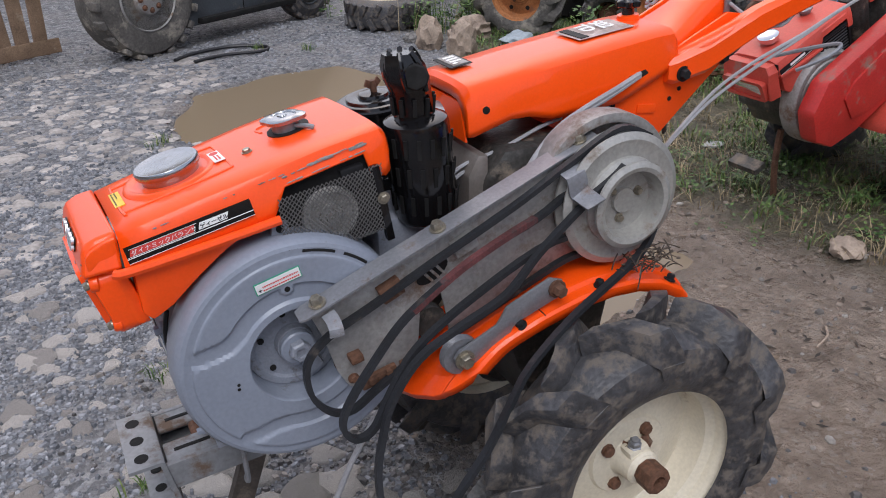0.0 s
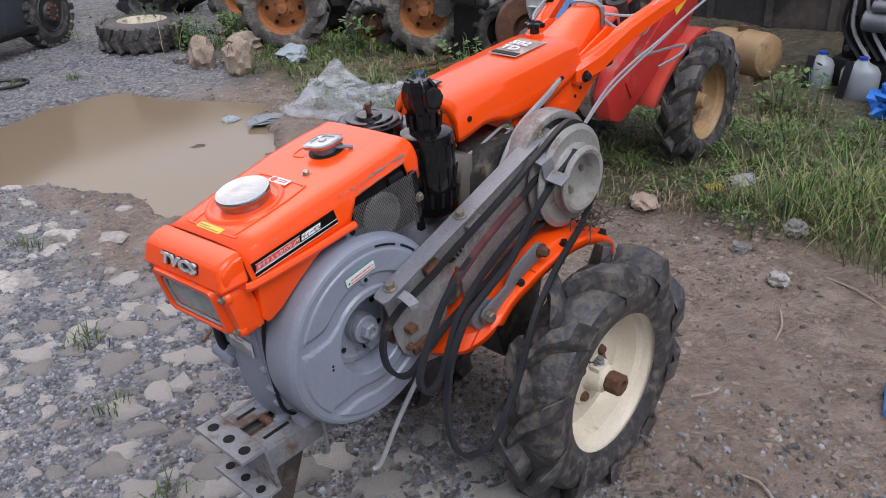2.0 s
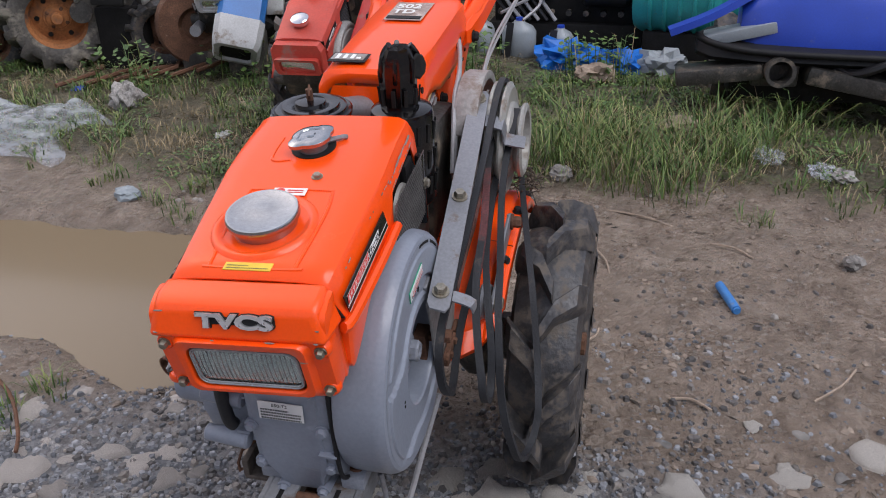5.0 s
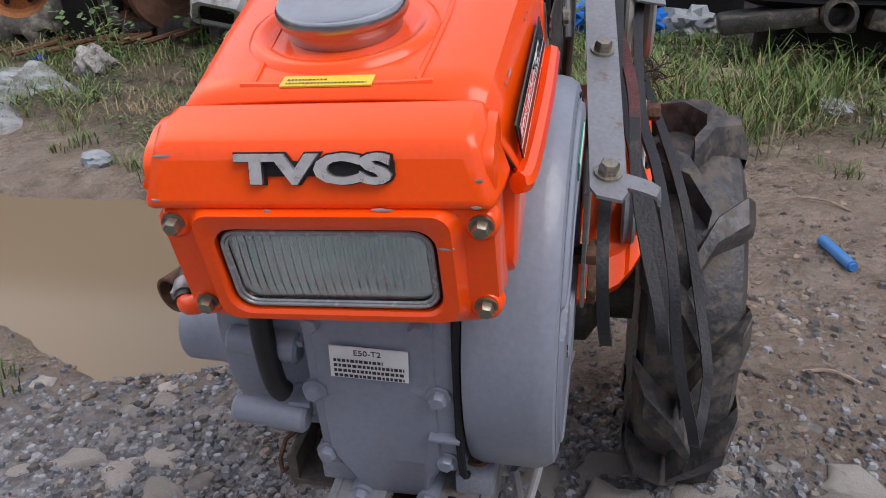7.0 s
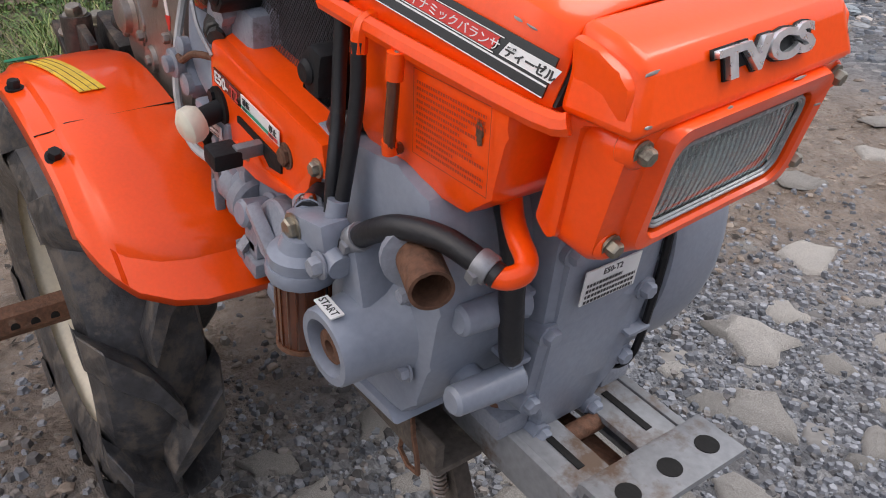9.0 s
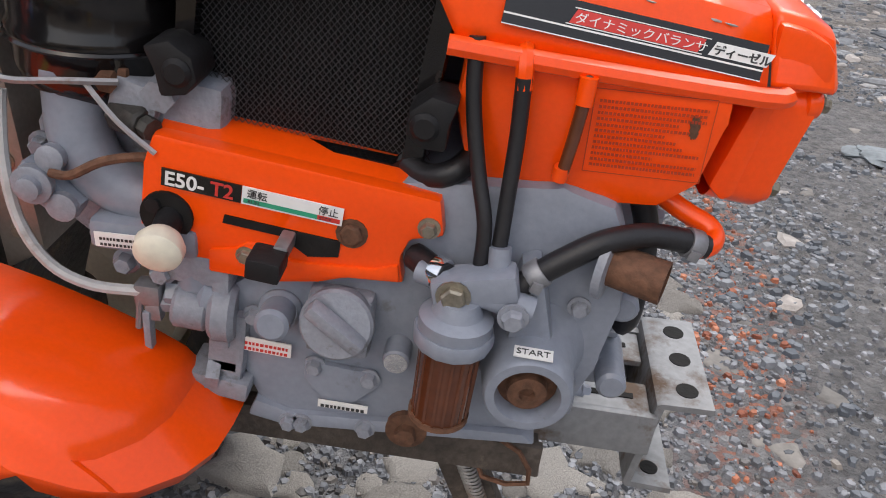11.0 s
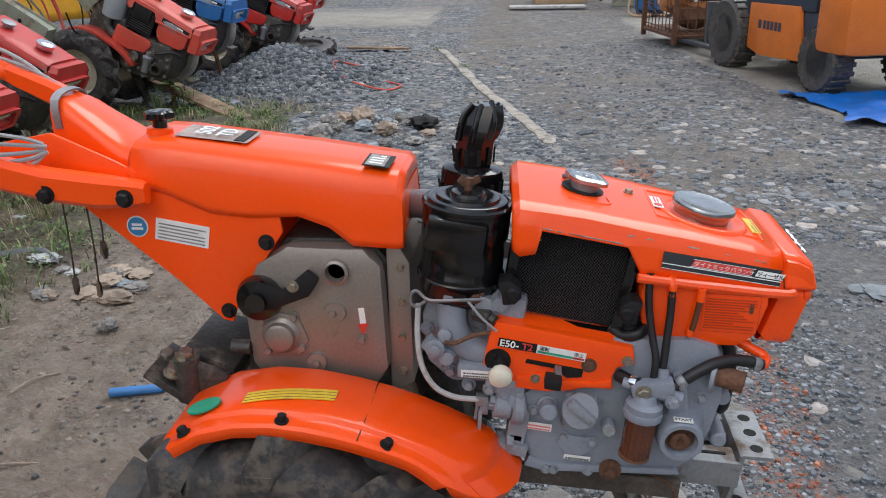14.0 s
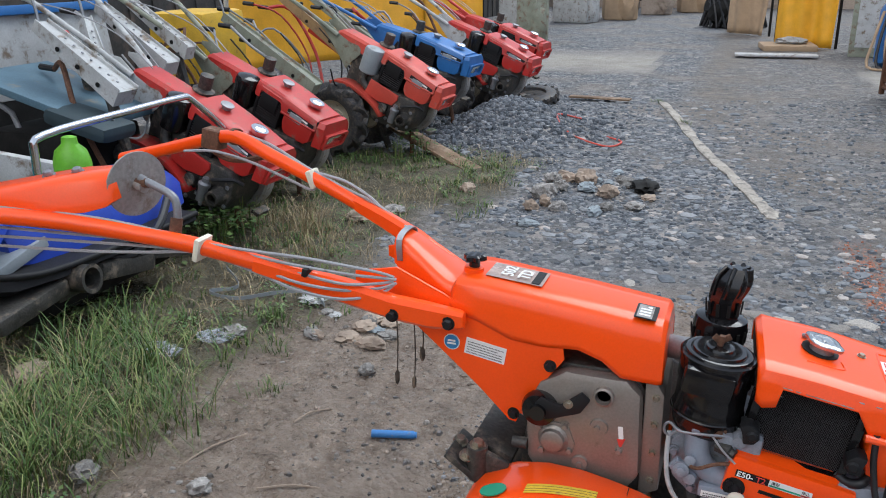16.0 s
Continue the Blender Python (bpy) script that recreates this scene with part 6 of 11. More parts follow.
# nose with headlamp
NY = -0.004
nose = part("nose", B().prism([(0.7235, 0.764), (0.742, 0.760), (0.757, 0.752), (0.764, 0.744), (0.765, 0.722), (0.735, 0.715), (0.720, 0.640), (0.712, 0.634), (0.70, 0.646), (0.7235, 0.724)], NY - 0.110, NY + 0.106, 0.010), ORANGE, tractor, "orange nose panel with raised letters")
part("visor", B().loft([[(0.7212, NY - 0.100, 0.7702), (0.7212, NY + 0.097, 0.7702), (0.7212, NY + 0.113, 0.722), (0.7212, NY - 0.117, 0.722)], [(0.745, NY - 0.102, 0.7655), (0.745, NY + 0.098, 0.7655), (0.75, NY + 0.111, 0.720), (0.75, NY - 0.115, 0.720)], [(0.760, NY - 0.099, 0.7585), (0.760, NY + 0.095, 0.7585), (0.768, NY + 0.107, 0.717), (0.768, NY - 0.111, 0.717)], [(0.7655, NY - 0.096, 0.753), (0.7655, NY + 0.092, 0.753), (0.7735, NY + 0.103, 0.7185), (0.7735, NY - 0.107, 0.7185)]]), ORANGE, nose, "", 25)
bev = nose.children[0].modifiers.new("round", "BEVEL")
bev.width, bev.segments = 0.006, 3


def face_x(z):
    return 0.7625 + 0.27 * (z - 0.67)


def rounded(y0, y1, z0, z1, r, n=4):
    out = []
    for cy, cz, a in ((y1 - r, z1 - r, 0), (y0 + r, z1 - r, 90), (y0 + r, z0 + r, 180), (y1 - r, z0 + r, 270)):
        for k in range(n + 1):
            t = radians(a + 90 * k / n)
            out.append((cy + r * math.cos(t), cz + r * math.sin(t)))
    return out


lo_, li_ = rounded(-0.110, 0.101, 0.6255, 0.7175, 0.016), rounded(-0.0745, 0.0655, 0.6385, 0.7045, 0.014)
mo_, mi_ = rounded(-0.0895, 0.0810, 0.6265, 0.7175, 0.012), rounded(-0.0850, 0.0765, 0.6300, 0.7170, 0.012)
bz = B()
bz.loft([[(face_x(z) - 0.050, y, z + 0.006) for y, z in lo_], [(face_x(z) - 0.014, y, z) for y, z in lo_], [(face_x(z) - 0.009, y * 0.985, 0.675 + (z - 0.675) * 0.97) for y, z in lo_], [(face_x(z) - 0.007, y, z) for y, z in mo_], [(face_x(z) - 0.001, y, z) for y, z in mi_], [(face_x(z) + 0.002, y * 0.985, 0.677 + (z - 0.677) * 0.97) for y, z in mi_], [(face_x(z) + 0.0015, y * 1.03, 0.673 + (z - 0.673) * 1.06) for y, z in li_], [(face_x(z) - 0.001, y, z) for y, z in li_], [(face_x(z) - 0.045, y, z) for y, z in li_]], cap=False)
part("bezel", bz, ORANGE, nose, "orange headlamp bezel", 32)
part("lamp_seal", B().loft([[(face_x(z) - 0.013, y, z) for y, z in li_], [(face_x(z) - 0.006, y * 0.985, 0.673 + (z - 0.673) * 0.97) for y, z in li_], [(face_x(z) - 0.006, y * 0.95, 0.673 + (z - 0.673) * 0.9) for y, z in li_]], cap=False), BLACK_M, nose)
lens = rounded(-0.0700, 0.0610, 0.6425, 0.7005, 0.012, 5)
part("lamp_reflector", B().loft([[(face_x(z) - 0.010, y, z) for y, z in lens], [(face_x(z) - 0.024, y * 0.86, 0.673 + (z - 0.673) * 0.86) for y, z in lens], [(face_x(z) - 0.034, y * 0.6 - 0.001, 0.673 + (z - 0.673) * 0.62) for y, z in lens], [(face_x(z) - 0.039, y * 0.3 - 0.002, 0.673 + (z - 0.673) * 0.32) for y, z in lens], [(face_x(z) - 0.040, y * 0.1 - 0.003, 0.673 + (z - 0.673) * 0.12) for y, z in lens]]), HEADLIGHT, nose)
lg = B()
NF, MF = 132, 8
for side_ in (0, 1):
    base = len(lg.v)
    for j in range(MF + 1):
        for i in range(NF + 1):
            y, v = -0.0670 + 0.125 * i / NF, -1 + 2 * j / MF
            z = 0.6715 + 0.0275 * v
            dome = 0.004 * (1 - ((y + 0.0045) / 0.068) ** 2) * (1 - v * v)
            x = face_x(z) - 0.006 + dome
            if side_:
                x -= 0.004 + (0.0011 * abs(math.sin(i * math.pi / 6)) if abs(v) < 0.8 else 0.0006 * math.sin(j * 3.0))
            lg.v.append((x, y, z))
    for j in range(MF):
        for i in range(NF):
            q = base + j * (NF + 1) + i
            lg.f.append((q, q + 1, q + NF + 2, q + NF + 1) if not side_ else (q, q + NF + 1, q + NF + 2, q + 1))
far = (NF + 1) * (MF + 1)
edge = [i for i in range(NF + 1)] + [j * (NF + 1) + NF for j in range(1, MF + 1)] + [MF * (NF + 1) + i for i in range(NF - 1, -1, -1)] + [j * (NF + 1) for j in range(MF - 1, 0, -1)]
for a, c in zip(edge, edge[1:] + edge[:1]):
    lg.f.append((c, a, a + far, c + far))
glass = part("headlamp_glass", lg, GLASS, nose, "rectangular fluted glass headlamp", 60)
for k in range(2):
    part("lens_lip", B().tube([(face_x(z) - 0.0035 - 0.001 * k, y * (1 - 0.03 * k), 0.6735 + (z - 0.6735) * (1 - 0.06 * k)) for y, z in rounded(-0.0708, 0.0618, 0.6418, 0.7012, 0.012, 5) + [(0.0618, 0.6892)]], 0.0013, 6, 1), LENS_RIM, nose)
for y, z in ((-0.0990, 0.7065), (-0.0965, 0.6405), (0.0925, 0.7055), (0.0910, 0.6415)):
    part("bolt_pad", B().cyl((face_x(z) - 0.018, y, z), (face_x(z) - 0.006, y, z), 0.0120, 0.0105, 16, 0.002), ORANGE, nose)
    bolt(nose, (face_x(z) - 0.007, y, z), (0.97, 0, -0.26), 0.0057, 0.007, BRASSY)
m = basis((0.7708, -0.047, 0.7325), (0, 1, 0), (-0.22, 0, 1))
bars("letter_base", m, [(0.004, 0.006, 0.088, 0.009)], BLACK_M, nose, 0.001)
lettering("raised_letters", "TVCS", 0.0225, m @ Matrix.Translation((-0.002, 0.003, 0.0026)), LETTER, nose, 0.0024, stretch=1.72, bold=0.0011)
lettering("letter_shadow", "TVCS", 0.0225, m @ Matrix.Translation((-0.002, 0.003, 0.0006)), BLACK_M, nose, 0.0008, stretch=1.72, bold=0.0020)
chip = B()
for y, z, wd in ((0.076, 0.692, 0.012), (-0.094, 0.750, 0.014), (0.097, 0.735, 0.006), (0.04, 0.7185, 0.016), (-0.03, 0.7175, 0.006), (-0.100, 0.724, 0.008), (0.095, 0.720, 0.007)):
    x = 0.7732 - max(0, z - 0.7185) * 0.23 if z > 0.715 else face_x(z) + 0.0015
    chip.blob((x, NY + y, z), (0.0012, wd * 0.8, 0.0022), 2, 0.6, 3, z * 50)
tagged(part("bare_chips", chip, PLATE, nose), "chipped paint showing bare metal", "", "", "stuff")
part("seam_gap", B().loft([[(x_, HY + y, z) for y, z in ((-0.116, 0.725), (-0.099, 0.750), (-0.074, 0.758), (0.074, 0.758), (0.099, 0.750), (0.116, 0.725))] for x_ in (0.7195, 0.7228)]), BLACK_M, nose)
skew = Matrix.Translation((0.72, -0.08, 0.73)) @ Matrix.Rotation(radians(2.6), 4, "Z") @ Matrix.Rotation(radians(2.2), 4, "X") @ Matrix.Translation((-0.72, 0.08, -0.73))
hood.matrix_world = skew
nose.matrix_world = skew

# radiator, screens and fan
rad = part("radiator", B().box((0.424, -0.074, 0.737), (0.165, 0.07, 0.17), (0, 9, 0), 0.004), RADI, tractor, "black radiator behind a wire screen")
core = B()
pz = math.tan(radians(9))
for k in range(26):
    x = 0.362 + 0.126 * k / 25
    core.tube([(x + 0.011, -0.1115, 0.80 - (x - 0.424) * pz), (x - 0.011, -0.1115, 0.670 - (x - 0.424) * pz)], 0.0009, 4, 1)
tagged(part("radiator_fin", core, BLACK_M, rad), "fine radiator fins", "", "", "stuff")
fo = [(0.322, 0.668), (0.328, 0.660), (0.490, 0.637), (0.499, 0.642), (0.524, 0.775), (0.520, 0.80), (0.352, 0.826), (0.346, 0.82)]
fi = [(0.336, 0.676), (0.340, 0.672), (0.480, 0.652), (0.486, 0.656), (0.508, 0.772), (0.505, 0.785), (0.364, 0.808), (0.359, 0.803)]
part("radiator_frame", B().loft([[(x, -0.085, z) for x, z in fo], [(x, -0.124, z) for x, z in fo], [(x * 0.985 + 0.0063, -0.129, z * 0.985 + 0.0108) for x, z in fo], [(x, -0.129, z) for x, z in fi], [(x + 0.001, -0.1165, z + 0.001) for x, z in fi]], cap=False), BLACK, rad, "black moulded radiator frame", 40)
part("lower_pipe", B().tube([(0.488, -0.120, 0.652), (0.505, -0.135, 0.648), (0.525, -0.140, 0.656), (0.54, -0.12, 0.664)], 0.009, 10), RUBBER, rad, "black lower coolant hose")


def screen(name, x0, x1, zf, y, n, material, parent, r=0.0009):
    """A diamond wire screen on a flank; zf gives the low and high edge at x."""
    b = B()
    step = (x1 - x0) / n
    rows = int(0.15 / (step * 0.62))
    for i in range(-rows, n + rows):
        for d in (1, -1):
            pts = []
            for j in range(rows + 1):
                x = x0 + (i + d * j * 0.5) * step
                z = 0.655 + j * step * 0.62 - (x - 0.42) * 0.16
                lo, hi = zf(x)
                if x0 <= x <= x1 and lo <= z <= hi:
                    pts.append((x, y, z))
            if len(pts) > 1:
                b.tube([pts[0], pts[-1]], r, 3, 1)
    return tagged(part(name, b, material, parent), "diamond wire mesh", "", "", "stuff")


screen("wire_screen", 0.338, 0.505, lambda x: (0.662 - (x - 0.424) * 0.145, 0.80 - (x - 0.424) * 0.145), -0.1185, 38, WIRE, rad, 0.00036)
for x, z, k in ((0.338, 0.722, 1), (0.511, 0.697, -1)):
    part("screen_clip", B().prism([(x - 0.016 * k, z + 0.012), (x + 0.002 * k, z + 0.017), (x + 0.017 * k, z + 0.006), (x + 0.019 * k, z - 0.010), (x + 0.010 * k, z - 0.020), (x - 0.008 * k, z - 0.022), (x - 0.010 * k, z - 0.004)], -0.158, -0.118, 0.004).cyl((x + 0.006 * k, -0.150, z - 0.004), (x + 0.006 * k, -0.162, z - 0.004), 0.010, seg=12, bev=0.003), BLACK_M, rad, "black screen latch")
part("fan_guard", B().box((0.425, 0.085, 0.755), (0.15, 0.01, 0.14), (0, 9, 0), 0.002), DARKM, tractor, "black wire-screened fan side")
part("fan_disc", B().lathe([(0.042, 0), (0.041, 0.005), (0.034, 0.006), (0.032, 0.003), (0.018, 0.004), (0.016, 0.008), (0.010, 0.009), (0.009, 0.013)], (0.428, 0.096, 0.740), (0, 1, 0), 36), PULLEY, tractor)
part("fan_motor_box", B().box((0.39, 0.095, 0.79), (0.035, 0.012, 0.03), (0, 9, 0), 0.003), BLACK_M, tractor)
screen("wire_screen", 0.352, 0.505, lambda x: (0.69 - (x - 0.424) * 0.16, 0.80 - (x - 0.424) * 0.16), 0.113, 24, FAN_WIRE, tractor, 0.0009)
part("screen_post", B().box((0.352, 0.108, 0.745), (0.012, 0.012, 0.12), (0, 9, 0), 0.002), BLACK, tractor)
bolt(tractor, (0.352, 0.114, 0.755), (0, 1, 0), 0.007, 0.006)

# governor panel
gov = part("control_panel", B().prism([(0.321, 0.6745), (0.518, 0.640), (0.521, 0.612), (0.497, 0.6075), (0.490, 0.592), (0.493, 0.571), (0.45, 0.5715), (0.43, 0.566), (0.395, 0.5625), (0.346, 0.568), (0.300, 0.583), (0.303, 0.610), (0.311, 0.652)], -0.157, -0.135, 0.0045), ORANGE, tractor, "orange engine control panel")
part("panel_pressing", B().prism([(0.350, 0.570), (0.352, 0.589), (0.372, 0.591), (0.380, 0.597), (0.400, 0.594), (0.412, 0.584), (0.470, 0.583), (0.489, 0.588), (0.490, 0.574), (0.45, 0.574), (0.395, 0.5655)], -0.1595, -0.150, 0.0022), ORANGE, gov)
part("panel_flange", B().loft([[(0.322, -0.150, 0.672), (0.322, -0.135, 0.678), (0.322, -0.110, 0.679), (0.322, -0.110, 0.676), (0.322, -0.135, 0.674)], [(0.517, -0.150, 0.638), (0.517, -0.135, 0.644), (0.517, -0.110, 0.645), (0.517, -0.110, 0.642), (0.517, -0.135, 0.640)]]), ORANGE, gov)
m = basis((0.3235, -0.1586, 0.6375), (0.98, 0, -0.165), (0.165, 0, 0.98))
decal("model_label", m, 0.056, 0.0135, BLACK, gov, "black model label")
lettering("model_name", "E50-", 0.0148, m @ Matrix.Translation((0.002, 0.0015, 0.0014)), WHITE, gov, 0.0002, stretch=1.05, bold=0.0003)
lettering("model_name", "T2", 0.0148, m @ Matrix.Translation((0.0345, 0.0015, 0.0014)), RED_INK, gov, 0.0002, stretch=1.0, bold=0.0003)
decal("run_label", m @ Matrix.Translation((0.0565, 0, 0)), 0.071, 0.0135, WHITE, gov, "white and green label for running and stopping")
bars("run_band", m, [(0.058, 0.0015, 0.052, 0.0035)], GREEN_INK, gov, 0.0018)
bars("stop_band", m, [(0.110, 0.0015, 0.016, 0.0035)], RED_INK, gov, 0.0018)
lettering("run_word", "運転", 0.0072, m @ Matrix.Translation((0.060, 0.0063, 0.0016)), INK, gov, 0.0002)
lettering("run_word_small", "RUN", 0.0040, m @ Matrix.Translation((0.061, 0.0018, 0.0021)), INK, gov, 0.0001)
lettering("stop_word_small", "STOP", 0.0036, m @ Matrix.Translation((0.1115, 0.0018, 0.0021)), INK, gov, 0.0001)
lettering("stop_word", "停止", 0.0072, m @ Matrix.Translation((0.110, 0.0063, 0.0016)), INK, gov, 0.0002)
part("lever_slot", B().prism([(0.364, 0.611), (0.366, 0.617), (0.448, 0.603), (0.446, 0.5905), (0.424, 0.589), (0.405, 0.604)], -0.1588, -0.155), DARKM, gov)
part("throttle_lever", B().box((0.411, -0.168, 0.603), (0.010, 0.03, 0.012), (0, 9, 0), 0.002), STEEL, gov)
part("throttle_grip", B().box((0.404, -0.190, 0.600), (0.024, 0.026, 0.016), (0, 9, 0), 0.003), BLACK_M, gov, "black throttle grip")
bolt(gov, (0.456, -0.157, 0.610), (0, -1, 0), 0.0085, 0.005, RUST)
bolt(gov, (0.379, -0.159, 0.586), (0, -1, 0), 0.0055, 0.005)
bolt(gov, (0.510, -0.157, 0.619), (0, -1, 0), 0.006, 0.006)
part("knob_socket", B().lathe([(0.019, 0), (0.019, 0.003), (0.012, 0.003)], (0.324, -0.157, 0.613), (0, -1, 0), 22), DARKM, gov)
part("knob_stem", B().cyl((0.326, -0.155, 0.612), (0.328, -0.18, 0.606), 0.010, seg=14), BLACK_M, gov)
part("decompression_knob", B().lathe([(0.004, 0), (0.014, 0.003), (0.0175, 0.010), (0.0165, 0.018), (0.010, 0.023)], (0.328, -0.176, 0.606), (0.1, -1, -0.2), 24), KNOB_W, gov, "cream push-pull knob")
part("rear_bolt", B().lathe([(0.006, 0), (0.006, 0.006)], (0.316, -0.157, 0.622), (0, -1, 0), 6), BLACK_M, gov)

# right flank of the block
part("oil_filler", B().box((0.445, -0.152, 0.532), (0.050, 0.022, 0.056), (0, 6, 0), 0.008).lathe([(0.0265, 0), (0.0275, 0.004), (0.0275, 0.012), (0.0255, 0.0145), (0.018, 0.0150)], (0.446, -0.160, 0.538), (0, -0.96, 0.25), 32).box((0.447, -0.180, 0.5445), (0.050, 0.013, 0.013), (12, 42, 0), 0.004), GREY_D, tractor, "grey oil filler cap with a cross bar")
part("side_shield", B().prism([(0.415, 0.49), (0.47, 0.483), (0.474, 0.47), (0.452, 0.45), (0.428, 0.452), (0.414, 0.472)], -0.152, -0.144, 0.003), GREY, tractor)
for x, z in ((0.423, 0.485), (0.466, 0.477), (0.378, 0.528), (0.399, 0.425), (0.41, 0.425), (0.462, 0.425), (0.62, 0.56), (0.617, 0.49)):
    bolt(tractor, (x, -0.149, z), (0, -1, 0), 0.0065, 0.007, GREY_D)
part("drain_plug", B().lathe([(0.017, 0), (0.017, 0.006), (0.011, 0.007)], (0.496, -0.146, 0.428), (0, -1, 0), 20).lathe([(0.009, 0.006), (0.009, 0.015)], (0.496, -0.146, 0.428), (0, -1, 0), 6), RUST, tractor, "rusty drain plug")
part("round_boss", B().cyl((0.398, -0.14, 0.534), (0.400, -0.181, 0.541), 0.0130, seg=20, bev=0.003).cyl((0.398, -0.14, 0.534), (0.399, -0.154, 0.536), 0.0165, seg=20, bev=0.003), GREY, tractor)
part("plug", B().cyl((0.489, -0.14, 0.509), (0.489, -0.166, 0.507), 0.0105, seg=18, bev=0.002), GREY, tractor)
part("plug_face", B().lathe([(0.009, 0), (0.009, 0.001)], (0.489, -0.166, 0.507), (0, -1, 0), 16), CHROME, tractor)
m = basis((0.363, -0.1515, 0.497), (0.98, 0, -0.12), (0.1, 0, 1))
decal("side_label", m, 0.042, 0.0125, WHITE, tractor, "pale label with red print")
bars("label_lines", m, lines_of(0.042, 0.0125, 2, 9), RED_INK, tractor, 0.0018)
m = basis((0.425, -0.1535, 0.448), (0.99, 0, -0.08), (0.08, 0, 1))
decal("side_label", m, 0.04, 0.007, WHITE, tractor)
bars("label_lines", m, lines_of(0.04, 0.007, 1, 12), INK, tractor, 0.0018)
part("injection_pump", B().prism([(0.344, 0.498), (0.350, 0.560), (0.364, 0.562), (0.358, 0.498)], -0.158, -0.125, 0.003).cyl((0.346, -0.150, 0.470), (0.336, -0.152, 0.472), 0.014, seg=6).box((0.352, -0.145, 0.476), (0.026, 0.02, 0.022), (0, 8, 0), 0.003).cyl((0.345, -0.15, 0.53), (0.318, -0.152, 0.535), 0.018, seg=18, bev=0.003).cyl((0.365, -0.148, 0.528), (0.345, -0.15, 0.53), 0.024, seg=18, bev=0.004).cyl((0.318, -0.152, 0.535), (0.30, -0.155, 0.537), 0.008, seg=6).box((0.355, -0.13, 0.50), (0.03, 0.05, 0.06), (0, 9, 0), 0.006), GREY_D, tractor)
part("pump_bracket", B().box((0.345, -0.14, 0.462), (0.05, 0.04, 0.018), (0, 12, 0), 0.003).box((0.298, -0.16, 0.512), (0.006, 0.01, 0.04), (0, 4, 0), 0.002), GREY_D, tractor)
head = B().prism([(0.205, 0.655), (0.212, 0.58), (0.25, 0.545), (0.345, 0.545), (0.345, 0.69), (0.25, 0.705)], -0.108, 0.06, 0.014)
head.box((0.335, -0.112, 0.655), (0.05, 0.05, 0.10), (0, 8, 0), 0.010)
head.box((0.305, -0.128, 0.690), (0.034, 0.036, 0.030), (0, 20, 0), 0.005)
head.cyl((0.325, -0.125, 0.700), (0.325, -0.150, 0.697), 0.012, seg=6)
head.box((0.318, -0.128, 0.655), (0.022, 0.024, 0.026), (0, 8, 0), 0.004)
head.box((0.335, -0.135, 0.570), (0.06, 0.045, 0.03), (0, 6, 0), 0.006)
part("cylinder_head", head, GREY_D, tractor, "grey cylinder head with greasy joints")
man = B().tube([(0.258, -0.122, 0.712), (0.255, -0.126, 0.680), (0.256, -0.130, 0.655), (0.268, -0.132, 0.630), (0.295, -0.131, 0.614), (0.335, -0.124, 0.604)], lambda f: 0.0235 - 0.003 * f, 20, 6)
man.lathe([(0.031, 0), (0.032, 0.003), (0.032, 0.008), (0.026, 0.012)], (0.258, -0.120, 0.702), (0.05, 0, 1), 28)
man.box((0.304, -0.141, 0.592), (0.080, 0.040, 0.024), (0, 3, 0), 0.006)
man.box((0.236, -0.148, 0.622), (0.052, 0.020, 0.026), (0, 40, 0), 0.008)
part("intake_manifold", man, GREY, tractor, "grey cast intake pipe below the air cleaner")
part("banjo_union", B().lathe([(0.014, 0), (0.0145, 0.003), (0.0145, 0.008), (0.0125, 0.009), (0.0085, 0.009), (0.0085, 0.015), (0.006, 0.016)], (0.232, -0.158, 0.632), (0.05, -1, 0), 22).lathe([(0.011, 0), (0.011, 0.006), (0.008, 0.007)], (0.248, -0.156, 0.614), (0.05, -1, 0), 18).lathe([(0.010, 0), (0.010, 0.008), (0.006, 0.010)], (0.246, -0.153, 0.650), (0.05, -1, 0.1), 16), GREY_D, tractor, "grey banjo union")
part("dark_union", B().cyl((0.290, -0.135, 0.680), (0.313, -0.148, 0.676), 0.014, 0.012, 8, 0.002).cyl((0.313, -0.148, 0.676), (0.320, -0.152, 0.674), 0.008, seg=8), ENGINE, tractor)
part("rocker_bracket", B().box((0.278, -0.128, 0.712), (0.05, 0.03, 0.008), (0, 8, 0), 0.002).cyl((0.290, -0.136, 0.708), (0.290, -0.150, 0.704), 0.008, seg=6), RUST, tractor)
part("elbow", B().cyl((0.334, -0.145, 0.540), (0.352, -0.142, 0.535), 0.021, seg=20, bev=0.004).cyl((0.312, -0.150, 0.541), (0.334, -0.148, 0.540), 0.0115, seg=6, bev=0.001).cyl((0.334, -0.145, 0.545), (0.336, -0.142, 0.566), 0.015, seg=16, bev=0.003), GREY, tractor)
part("drain_cock", B().box((0.301, -0.155, 0.545), (0.020, 0.016, 0.018), (0, 4, 0), 0.003).cyl((0.296, -0.160, 0.548), (0.291, -0.162, 0.516), 0.0028, seg=8).box((0.304, -0.158, 0.530), (0.012, 0.010, 0.014), (0, 0, 0), 0.002), STEEL, tractor, "steel drain cock with lever")
m = basis((0.270, -0.1625, 0.5865), (0.995, 0, -0.03), (0.03, 0, 1))
decal("head_label", m, 0.064, 0.0115, WHITE, tractor)
bars("label_lines", m, lines_of(0.064, 0.0115, 2, 14, 0.5), INK, tractor, 0.0018)
